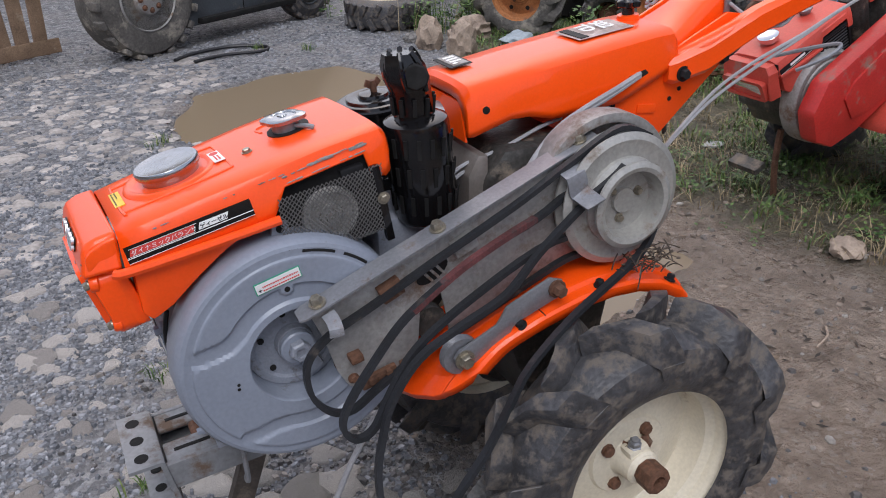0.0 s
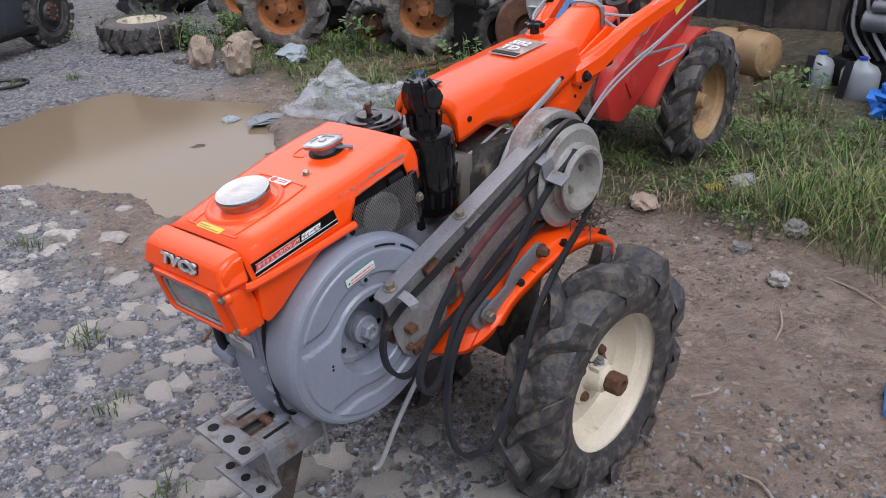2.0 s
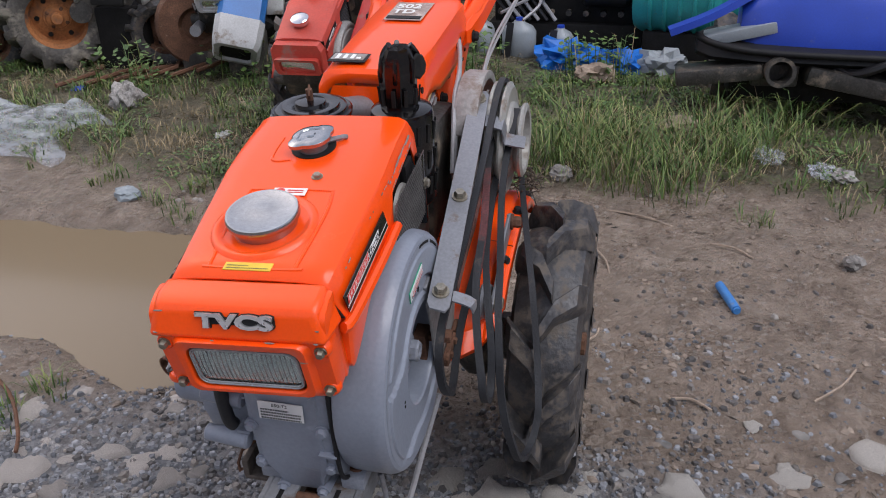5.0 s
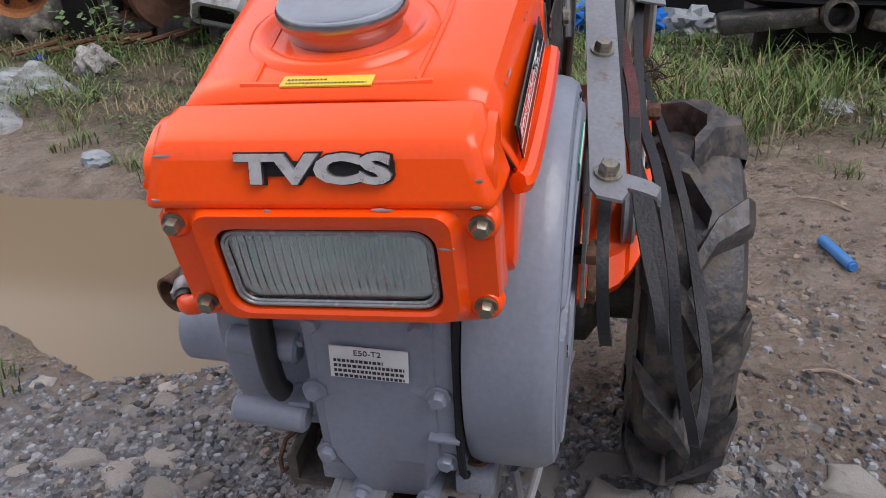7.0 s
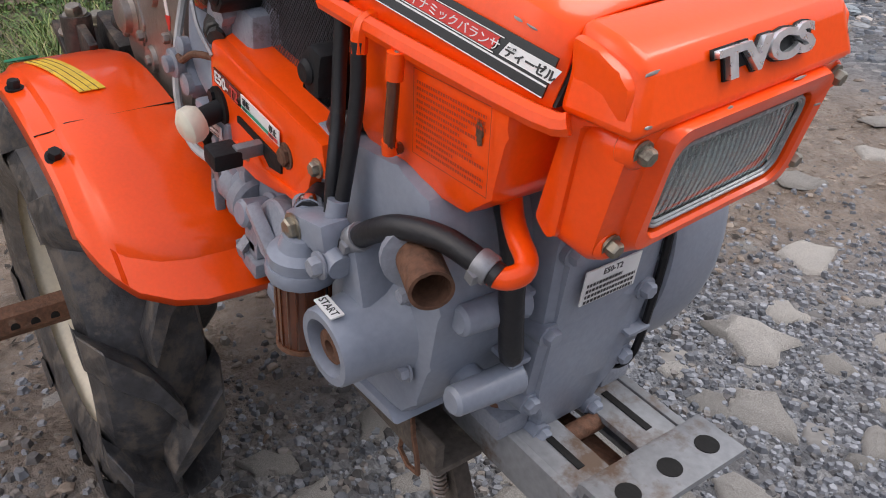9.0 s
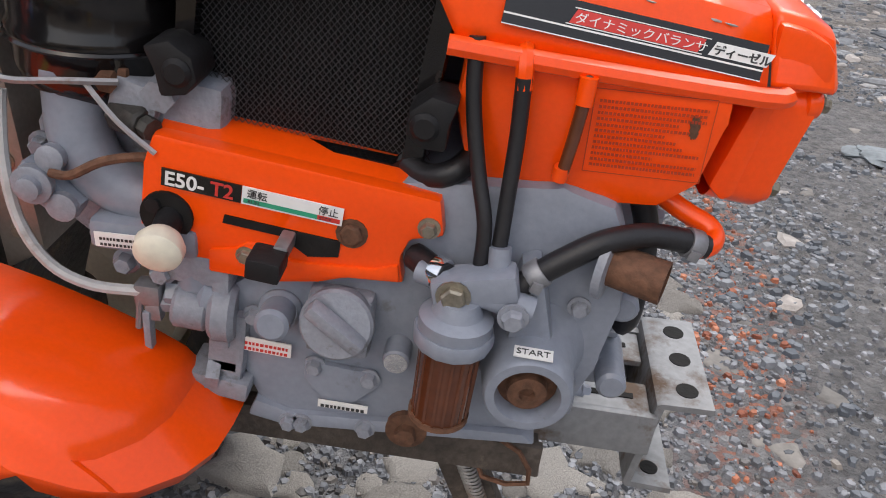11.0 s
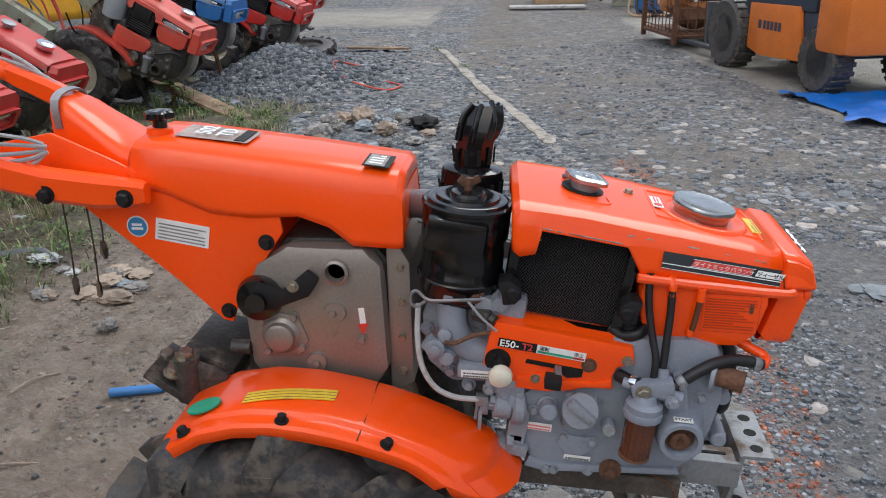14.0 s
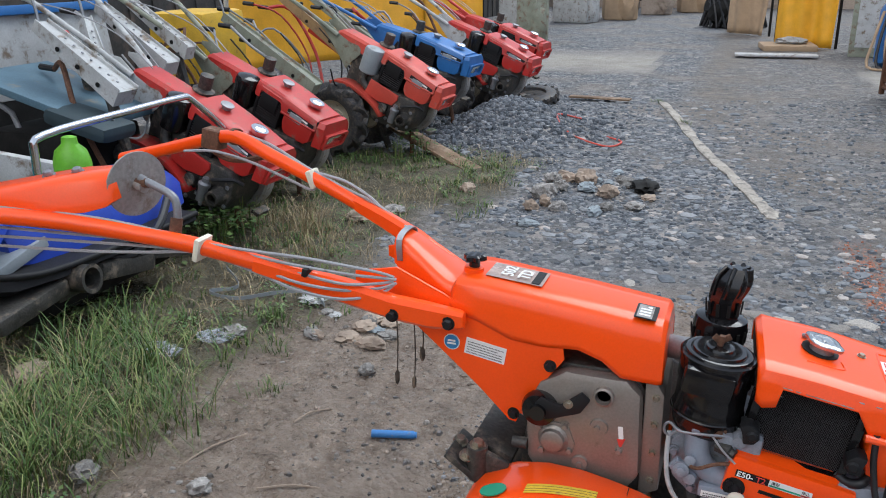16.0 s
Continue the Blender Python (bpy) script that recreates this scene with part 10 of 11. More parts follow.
# sheets hung over frames
def hung_sheet(name, label, p0, p1, top, low, material, seed, category="tarpaulin", folds=9, depth=0.10):
    t = thing(name, label, category, "", Matrix.Translation((p0[0], p0[1], 0)))
    d = Vector((p1[0] - p0[0], p1[1] - p0[1], 0))
    n = Vector((-d.y, d.x, 0)).normalized()
    r = random.Random(seed)
    ph = [r.uniform(0, 6) for _ in range(6)]
    rows = []
    for j in range(15):
        v = j / 14
        z = low + (top - low) * v
        row = []
        for i in range(33):
            u = i / 32
            off = depth * (math.sin(u * folds + ph[0] + v * 1.2) * 0.6 + math.sin(u * folds * 2.3 + ph[1] - v * 2) * 0.3) * (1 - 0.6 * v) + depth * 0.5 * math.sin(v * 5 + ph[2] + u * 4) * 0.4
            row.append(d * u + n * (off + depth * 1.2 * (1 - v)) + Vector((0, 0, z - 0.05 * math.sin(u * 3.14) * v)))
        rows.append(row)
    part("sheet", B().loft(rows, closed=False, cap=False), material, t, "", 60, 0.004)
    part("frame_post", B().cyl((0, 0, 0), (0, 0, top), 0.025), DARKM, t)
    part("frame_post", B().cyl(d, d + Vector((0, 0, top)), 0.025), DARKM, t)
    return t


hung_sheet("yellow_tarpaulin", "bright yellow tarpaulin draped over a frame behind machines", (-3.2, 9.45), (-4.1, 9.1), 1.9, 0.25, TARP_Y, 1)
hung_sheet("yellow_tarpaulin", "bright yellow tarpaulin draped over a frame behind machines", (-3.9, 9.0), (-5.2, 6.5), 1.7, 0.4, TARP_Y, 2)
hung_sheet("orange_tarpaulin", "orange-yellow tarpaulin hanging to the ground by cabinets", (1.55, 15.1), (0.55, 15.6), 2.2, 0.02, TARP_Y, 3)
hung_sheet("brown_sheet", "brown crumpled sheet hanging over goods", (0.45, 17.6), (-0.35, 18.4), 2.2, 0.02, CARD, 4)

# cabinet, cylinder and cable heap
t = thing("steel_cabinet", "pale green steel cabinet standing at the yard's side", "cabinet", "", Matrix.Translation((2.05, 14.2, 0)))
part("body", B().box((0, 0, 0.9), (0.7, 0.9, 1.8), (0, 0, -8), 0.02), SAGE, t)
part("door", B().box((-0.02, -0.455, 0.95), (0.62, 0.02, 1.6), (0, 0, -8), 0.01), OFFWHITE, t)
t = thing("blue_tank", "blue pressure tank with hoses standing by a cabinet", "tank", "", Matrix.Translation((2.15, 12.4, 0)))
part("shell", B().lathe([(0.2, 0.02), (0.28, 0.08), (0.28, 0.8), (0.2, 0.95), (0.05, 0.98)], (0, 0, 0), (0, 0, 1), 28), BLUE, t)
for k in range(5):
    part("hose", B().tube([(-0.25 + 0.06 * k, -0.2, 0.8), (-0.35 + 0.08 * k, -0.34, 0.4), (-0.4 + 0.13 * k, -0.45, 0.05), (-0.1 + 0.1 * k, -0.6, 0.03)], 0.02, 6), RUBBER if k % 2 else CARD, t)
t = thing("flat_sheet", "long white sheet lying on the ground", "sheet", "", Matrix.Translation((0.55, 13.3, 0.02)))
part("sheet", B().box((0, 0, 0.03), (1.25, 0.3, 0.03), (0, 0, 5), 0.005), OFFWHITE, t)
t = thing("carton", "flattened brown carton with rags on it", "carton", "", Matrix.Translation((0.75, 14.7, 0.0)))
part("board", B().box((0, 0, 0.06), (0.9, 0.5, 0.10), (4, 0, 12), 0.02), CARD, t)
part("rag", B().blob((0.05, 0.05, 0.16), (0.5, 0.3, 0.12), 3, 0.5, 3, 2), OFFWHITE, t)
t = thing("cable_heap", "black heap of tangled cables", "cables", "", Matrix.Translation((-0.35, 20.0, 0)))
# near-black filler blob that gives the cable heap its bulk
part("grease_lump", B().blob((0, 0, 0.4), (1.3, 1.0, 1.1), 3, 0.5, 3, 5), DARKM, t)
r = random.Random(9)
for k in range(16):
    a = r.uniform(0, 6.28)
    part("cable", B().tube([(0.7 * math.cos(a), 0.5 * math.sin(a), 0.03), (0.55 * math.cos(a + 0.5), 0.42 * math.sin(a + 0.5), 0.5 + r.uniform(0, 0.4)), (0.6 * math.cos(a + 1.2), 0.5 * math.sin(a + 1.2), 0.6), (0.75 * math.cos(a + 1.6), 0.55 * math.sin(a + 1.6), 0.03)], 0.03, 6), RUBBER, t)

# far goods along the lane
r = random.Random(15)
for k, (x, y, w, d, h, material) in enumerate([(-3.4, 22.5, 0.9, 0.9, 1.3, CARD), (-4.3, 21.0, 1.0, 0.8, 1.4, OFFWHITE), (-2.7, 25.0, 0.9, 0.8, 1.5, WALL), (-5.0, 18.5, 0.7, 0.7, 1.5, SAGE), (-1.7, 26.4, 1.0, 0.8, 1.5, CARD), (-4.6, 16.6, 0.6, 0.9, 1.3, OFFWHITE), (-3.9, 14.9, 0.6, 0.6, 1.2, SAGE), (-0.9, 26.6, 0.7, 0.7, 1.2, WALL)]):
    t = thing("wrapped_goods", "covered bundle of goods standing along the lane", "bundle", "bundles along the lane", Matrix.Translation((x, y, 0)))
    part("cover", B().box((0, 0, h / 2), (w, d, h), (0, 0, r.uniform(-15, 15)), 0.08), material, t)
    part("fold", B().blob((w * 0.3, -d * 0.4, h * 0.35), (w * 0.6, d * 0.4, h * 0.7), 3, 0.35, 2, k), material, t)
t = thing("motor_scooter", "dark scooter parked far down the lane", "scooter", "", Matrix.Translation((-3.25, 26.0, 0)))
for x in (-0.1, 0.1):
    part("tyre", B().lathe([(0.15, -0.05), (0.25, -0.05), (0.27, 0), (0.25, 0.05), (0.15, 0.05)], (x, x * 5, 0.27), (1, 0, 0), 20), TYRE, t)
part("body", B().box((0, 0, 0.6), (0.3, 0.9, 0.4), (8, 0, 0), 0.1), DARKM, t)

# forklift
FK = Matrix.Translation((2.6, 6.3, 0)) @ Euler((0, 0, radians(105.5))).to_matrix().to_4x4()
fk = thing("forklift", "orange and dark blue forklift truck with worn tyres", "forklift", "", FK)
for x, y, r_, w in ((0.75, 0.32, 0.31, 0.2), (0.75, -0.62, 0.31, 0.2), (-0.72, 0.30, 0.25, 0.17), (-0.72, -0.6, 0.25, 0.17)):
    s = 1 if y > 0 else -1
    ty = part("tyre", B().lathe([(r_ * 0.55, 0.0), (r_ * 0.9, 0.01), (r_, -0.02), (r_, -w + 0.02), (r_ * 0.9, -w), (r_ * 0.55, -w)], (x, y, r_), (0, s, 0), 36), TYRE, fk)
    part("rim", B().lathe([(r_ * 0.56, 0), (r_ * 0.5, -0.03), (r_ * 0.2, -0.05), (r_ * 0.18, -0.01), (0.01, -0.01)], (x, y, r_), (0, s, 0), 24), LOADER, ty)
    for k in range(22):
        a = 6.2832 * k / 22
        part("tread_block", B().box((x + r_ * math.cos(a), y - s * w * 0.5, r_ + r_ * math.sin(a)), (0.022, w * 0.95, 0.035), (0, -math.degrees(a), 0), 0.004), TYRE, ty)
part("chassis", B().box((0.0, -0.15, 0.42), (1.5, 0.75, 0.35), (0, 0, 0), 0.04), FORK_N, fk)
part("side_panel", B().prism([(-0.45, 0.20), (-0.35, 0.62), (0.42, 0.60), (0.42, 0.22), (0.2, 0.17)], 0.225, 0.26, 0.01), FORK_O, fk, "orange side panel with dark writing")
bars("panel_writing", basis((0.25, 0.262, 0.40), (-1, 0, 0), (0, 0, 1)), [(0.0, 0, 0.05, 0.07), (0.08, 0, 0.045, 0.07), (0.14, 0, 0.045, 0.07), (0.20, 0, 0.04, 0.07), (0.26, 0, 0.045, 0.07), (0.32, 0, 0.045, 0.07)], FORK_N, fk, 0.0015)
part("counterweight", B().box((-0.88, -0.15, 0.62), (0.42, 0.95, 0.62), (0, 0, 0), 0.08), FORK_O, fk)
part("upper_body", B().box((0.0, -0.15, 0.80), (1.1, 0.8, 0.45), (0, 0, 0), 0.05), FORK_N, fk)
for y in (0.1, -0.4):
    part("mast", B().box((1.15, y, 1.1), (0.10, 0.08, 2.1), (0, 0, 0), 0.01), YEL_P, fk)
    part("overhead_post", B().tube([(0.6, y, 0.9), (0.55, y, 1.6), (0.4, y, 1.9), (-0.4, y, 1.9), (-0.6, y, 1.0)], 0.03, 8), FORK_N, fk)
part("carriage", B().box((1.24, -0.15, 0.35), (0.06, 0.8, 0.4), (0, 0, 0), 0.01), LOADER, fk)
for y in (0.1, -0.4):
    part("fork", B().box((1.7, y, 0.09), (0.9, 0.10, 0.035), (0, 0, 0), 0.006), LOADER, fk)

# wire cage with rusty scrap
cg = thing("wire_cage", "rusty wire mesh cage filled with scrap metal", "cage", "", Matrix.Translation((2.15, 8.75, 0.0)) @ Euler((0, 0, radians(12))).to_matrix().to_4x4())
for x in (-0.42, 0.42):
    for y in (-0.5, 0.5):
        part("post", B().box((x, y, 0.65), (0.05, 0.05, 1.2), (0, 0, 0), 0.006), RUST, cg)
for z in (0.13, 1.25):
    part("frame_ring", B().tube([(-0.42, -0.5, z), (0.42, -0.5, z), (0.42, 0.5, z), (-0.42, 0.5, z), (-0.42, -0.5, z)], 0.022, 6, 1), RUST, cg)
for k in range(9):
    f = -0.42 + 0.84 * (k + 0.5) / 9
    part("wire", B().tube([(f, -0.5, 0.13), (f, -0.5, 1.25)], 0.006, 5, 1), RUST, cg)
    part("wire", B().tube([(-0.42, f * 1.19, 0.13), (-0.42, f * 1.19, 1.25)], 0.006, 5, 1), RUST, cg)
    part("wire", B().tube([(-0.42, -0.5, 0.2 + 0.11 * k), (0.42, -0.5, 0.2 + 0.11 * k)], 0.006, 5, 1), RUST, cg)
    part("wire", B().tube([(-0.42, -0.5, 0.2 + 0.11 * k), (-0.42, 0.5, 0.2 + 0.11 * k)], 0.006, 5, 1), RUST, cg)
part("floor_plate", B().box((0, 0, 0.15), (0.84, 1.0, 0.03), (0, 0, 0), 0.004), RUST, cg)
r = random.Random(4)
for k in range(12):
    part("scrap_piece", B().blob((r.uniform(-0.3, 0.3), r.uniform(-0.38, 0.38), 0.3 + 0.07 * k), (0.34, 0.34, 0.24), 2, 0.5, 3, k), RIM_O if k % 3 else RUST, cg)

# blue tarpaulin with a tyre and an engine on it
tb = B()
rows = []
for j in range(41):
    v = j / 40
    row = []
    for i in range(41):
        u = i / 40
        x = 2.35 + 1.5 * u + 0.12 * math.sin(v * 5) * (1 - u)
        y = 4.25 + 1.15 * v + 0.10 * math.sin(u * 4 + 1) - 0.25 * u * (1 - v)
        n_ = noise.noise(Vector((x * 3.1, y * 3.1, 0.3))) * 0.05 + abs(noise.noise(Vector((x * 7, y * 7, 2.0)))) * 0.05
        bump_ = 0.20 * math.exp(-(((x - 3.75) / 0.3) ** 2 + ((y - 5.0) / 0.35) ** 2))
        row.append((x, y, max(0.012, 0.02 + n_ + bump_)))
    rows.append(row)
t = thing("blue_tarpaulin", "crumpled bright blue tarpaulin lying on concrete", "tarpaulin")
part("sheet", B().loft(rows, closed=False, cap=False), TARP_B, t, "", 70)


def flat_tyre(label, x, y, z, r_, h, material, rim_mat, tilt_=(0, 0, 0)):
    t = thing("old_tractor_tyre", label, "tractor tyre", "", Matrix.Translation((x, y, z)) @ Euler([radians(a) for a in tilt_]).to_matrix().to_4x4())
    part("tyre", B().lathe([(r_ * 0.58, 0.01), (r_ * 0.8, 0), (r_ * 0.95, h * 0.15), (r_, h * 0.4), (r_, h * 0.6), (r_ * 0.95, h * 0.85), (r_ * 0.8, h), (r_ * 0.58, h * 0.98), (r_ * 0.56, h * 0.5)], (0, 0, 0), (0, 0, 1), 40), material, t)
    part("rim", B().lathe([(r_ * 0.58, h * 0.5), (r_ * 0.6, h * 0.96), (r_ * 0.55, h * 0.97), (r_ * 0.52, h * 0.7), (r_ * 0.1, h * 0.66), (0.02, h * 0.6)], (0, 0, 0), (0, 0, 1), 32), rim_mat, t)
    for k in range(18):
        a = 6.2832 * k / 18
        for hh in (0.25, 0.75):
            part("lug", B().box((r_ * math.cos(a + hh * 0.3), r_ * math.sin(a + hh * 0.3), h * hh), (0.035, 0.04, h * 0.42), (28 if hh < 0.5 else -28, 0, math.degrees(a + hh * 0.3)), 0.008), material, t)
    return t


flat_tyre("muddy old tyre lying flat on a blue tarpaulin", 3.42, 4.5, 0.03, 0.24, 0.13, TYRE_DRY, WOOD)
flat_tyre("old tractor tyre lying flat on the yard", -1.66, -4.66, 0.0, 0.30, 0.20, TYRE, CREAM)
flat_tyre("black tyre lying at the end of the machine row", -2.05, 7.75, 0.02, 0.28, 0.10, TYRE, TYRE, (12, 0, 0))
t = thing("blue_engine", "blue painted engine lying on its side", "engine", "", Matrix.Translation((3.75, 5.5, 0.02)) @ Euler((radians(14), radians(-20), radians(30))).to_matrix().to_4x4())
part("block", B().box((0, 0, 0.22), (0.42, 0.28, 0.26), (0, 0, 0), 0.03), FORK_N, t)
part("can", B().cyl((-0.3, 0, 0.15), (0.1, 0, 0.2), 0.12, seg=24, bev=0.02), BLUE_P, t)
part("pulley", B().lathe([(0.08, 0), (0.09, 0.02), (0.07, 0.03), (0.09, 0.05), (0.03, 0.06)], (0.22, 0, 0.3), (1, 0, 0), 22), STEEL, t)

# scrap wheels on the bank
WHEELS = [
    ("mud-caked tractor wheel with orange rusty rim", -2.12, -3.62, 0.30, 40, 0.31, RIM_O, TYRE_DRY),
    ("worn tractor wheel with brown rusty rim", -2.62, -2.78, 0.30, 32, 0.30, RIM_O, TYRE_DRY),
    ("worn tractor wheel with brown rusty rim", -2.30, -4.28, 0.31, 48, 0.30, RIM_O, TYRE_DRY),
    ("black tractor wheel with off-white rim", -1.98, -5.05, 0.48, 60, 0.28, OFFWHITE, TYRE),
    ("black tractor wheel with red rim", -1.55, -6.3, 0.28, 60, 0.30, RED_F, TYRE),
    ("black tractor wheel with off-white rim", -2.05, -5.35, 0.2, 30, 0.26, OFFWHITE, TYRE),
    ("small dark wheel among the scrap", -2.75, -2.2, 0.22, 25, 0.22, RUST, TYRE),
    ("small dark wheel among the scrap", -2.55, -3.2, 0.17, 40, 0.2, RUST, TYRE),
]
for lab, x, y, z, yaw, r_, rim_, ty_ in WHEELS:
    t = thing("old_tractor_tyre", lab, "tractor tyre", "scrap tyres on the bank", Matrix.Translation((x, y, z)) @ Euler((radians(-6), 0, radians(yaw - 90))).to_matrix().to_4x4())
    wheel(t, 1, rim_, ty_, r=r_, width=0.17, rim_r=r_ * 0.58, lugs=13)
    for k in range(6):
        a = 6.2832 * k / 6
        part("rim_hole", B().lathe([(0.014, 0), (0.014, 0.003)], (r_ * 0.36 * math.cos(a), -0.072, r_ * 0.36 * math.sin(a)), (0, 1, 0), 10), DARKM, t)
    part("hub_plate", B().lathe([(0.07, -0.07), (0.06, -0.055), (0.02, -0.05)], (0, 0, 0), (0, 1, 0), 16), rim_, t)

# other scrap on the bank
SCRAP = [("offwhite_fender", "off-white curved machine fender in the scrap", "fender", -2.75, -2.45, OFFWHITE), ("brake_drum", "rusty brake drum in the scrap", "drum", -2.72, -1.98, RUST), ("blue_hood", "blue and cream machine hood with square lamp in the scrap", "hood", -2.6, -1.66, BLUE)]
for nm, lab, cat, x, y, material in SCRAP:
    t = thing(nm, lab, cat, "", Matrix.Translation((x, y, hz(x, y))))
    if nm == "offwhite_fender":
        rr = [[(0.05 + 0.16 * math.cos(a) * q, 0.22 * math.cos(a), 0.30 + 0.16 * math.sin(a) * q + 0.02) for a in [math.pi * k / 12 for k in range(13)]] for q in (1.0, 1.2)]
        part("shell", B().loft([[(0.10, p_[1], p_[2] + 0.06) for p_ in rr[1]], [(-0.1, p_[1], p_[2] + 0.1) for p_ in rr[1]]], closed=False, cap=False), material, t, "", 40, 0.02)
        part("lamp_eye", B().box((0.11, 0.0, 0.42), (0.02, 0.2, 0.10), (0, -10, 0), 0.02), DARKM, t)
        part("leg", B().box((0, 0, 0.15), (0.1, 0.3, 0.4), (0, 0, 0), 0.03), DARKM, t)
    elif nm == "blue_hood":
        ring = [(-0.115, -0.09), (-0.095, -0.11), (0.095, -0.11), (0.115, -0.09), (0.115, 0.07), (0.09, 0.10), (-0.09, 0.10), (-0.115, 0.07)]
        m4 = Matrix.Translation((0.06, 0.02, 0.24)) @ Euler((radians(-22), radians(48), radians(4))).to_matrix().to_4x4()
        part("shell", B().loft([[m4 @ Vector((x_, a_ * q, b_ * q)) for a_, b_ in ring] for x_, q in ((-0.48, 0.92), (-0.46, 1.0), (-0.02, 1.04), (0.0, 1.0))]), BLUE, t, "faded blue sheet-metal shell", 35)
        part("lamp_frame", B().loft([[m4 @ Vector((x_, a_ * q, b_ * q)) for a_, b_ in ring] for x_, q in ((-0.03, 1.10), (0.10, 1.06), (0.13, 0.94), (0.132, 0.72), (0.11, 0.66))]), OFFWHITE, t, "chipped cream lamp housing", 35)
        part("lamp_glass", B().loft([[m4 @ Vector((x_, a_ * q, b_ * q)) for a_, b_ in ring] for x_, q in ((0.105, 0.70), (0.118, 0.66), (0.122, 0.5))]), DARKM, t, "dull lamp glass", 35)
        part("foot", B().box((-0.06, 0, 0.10), (0.22, 0.2, 0.22), (0, 0, 20), 0.02), ENGINE, t)
    else:
        part("drum", B().lathe([(0.06, -0.08), (0.2, -0.08), (0.22, 0), (0.2, 0.06), (0.1, 0.07), (0.08, 0.03), (0.02, 0.03)], (0, 0, 0.26), (0.85, 0.5, 0.05), 30), material, t)
        part("shaft", B().cyl((-0.1, 0, 0.26), (0.2, 0.1, 0.27), 0.03), STEEL, t)
        part("foot", B().box((-0.02, 0, 0.06), (0.2, 0.2, 0.14), (0, 0, 20), 0.02), ENGINE, t)
for k, (x, y, s) in enumerate([(-3.1, -2.9, 0.5), (-3.05, -3.9, 0.55), (-2.9, -4.9, 0.5), (-3.2, -2.1, 0.5), (-2.6, -5.9, 0.5), (-3.5, -3.3, 0.7), (-3.4, -4.5, 0.7)]):
    t = thing("scrap_axle", "dark greasy axle housing heaped on the bank", "machine part", "scrap axles", Matrix.Translation((x, y, 0.03)) @ Euler((0, 0, radians(30 + 25 * k))).to_matrix().to_4x4())
    part("housing", B().lathe([(0.06, -0.5), (0.08, -0.2), (0.2, -0.12), (0.24, 0), (0.2, 0.12), (0.08, 0.2), (0.06, 0.5)], (0, 0, 0.26), (1, 0, 0.1), 20), ENGINE, t)
    part("cover", B().lathe([(0.2, 0), (0.16, 0.06), (0.05, 0.09)], (0, 0.16, 0.28), (0, 1, 0.1), 20), RUST if k % 2 else ENGINE, t)
    # near-black filler lump, added as dark clutter beside the housing
    part("greasy_lump", B().blob((0, -0.15, s * 0.4), (s * 1.5, s * 0.9, s), 3, 0.4, 3, k), DARKM, t)
for k in range(6):
    x, y = -2.4 - 0.06 * k, -2.45 + 0.13 * k
    t = thing("scrap_rod", "thin rusty rod lying on the bank", "rod", "scrap rods", Matrix.Translation((x, y, hz(x, y) + 0.03)))
    part("rod", B().tube([(-0.25, 0.12 * (k % 3 - 1), 0.0), (0.0, 0, 0.03), (0.22, -0.08, 0.02)], 0.012, 6, 1), RUST, t)

# engines and containers by the dark shed
eng = thing("diesel_engine", "black greasy diesel engine standing by the shed", "engine", "", Matrix.Translation((-3.75, -0.05, 0.0)))
part("block", B().box((0, 0, 0.42), (0.4, 0.85, 0.5), (0, 0, 0), 0.03), DARKM, eng)
part("head", B().box((0, 0, 0.75), (0.34, 0.85, 0.2), (0, 0, 0), 0.03), ENGINE, eng)
part("starter_motor", B().cyl((0.24, -0.32, 0.40), (0.24, -0.06, 0.40), 0.06, seg=22, bev=0.01).cyl((0.27, -0.28, 0.48), (0.27, -0.1, 0.48), 0.032, seg=16, bev=0.006), STEEL, eng, "silver starter motor")
part("flywheel_case", B().lathe([(0.1, 0), (0.26, 0.02), (0.28, 0.1), (0.2, 0.14)], (0.05, 0.42, 0.42), (0, 1, 0), 28), DARKM, eng)
part("oil_can", B().cyl((0.24, 0.1, 0.36), (0.24, 0.36, 0.36), 0.075, seg=22, bev=0.015), BLACK_M, eng)
for k in range(6):
    part("harness", B().tube([(0.22, -0.4 + 0.03 * k, 0.9), (0.28, -0.38 + 0.02 * k, 0.6), (0.24, -0.42 + 0.05 * k, 0.36), (0.26, -0.3 + 0.05 * k, 0.2)], 0.011, 6), CABLE if k % 2 else RUBBER, eng)
for k in range(8):
    part("stud", B().cyl((0.2, -0.38 + 0.1 * k, 0.24), (0.24, -0.38 + 0.1 * k, 0.24), 0.018, seg=8), ENGINE, eng)
for k in range(5):
    y = -0.38 + 0.2 * k
    part("casting_rib", B().box((0.205, y, 0.55), (0.03, 0.03, 0.28), (0, 0, 0), 0.006), ENGINE, eng)
part("fan_hose", B().tube([(0.2, 0.45, 0.3), (0.32, 0.5, 0.45), (0.3, 0.42, 0.65), (0.2, 0.35, 0.8)], 0.035, 10), RUBBER, eng)
part("pallet_base", B().box((0, 0, 0.09), (0.5, 0.9, 0.18), (0, 0, 0), 0.01), DARKM, eng)
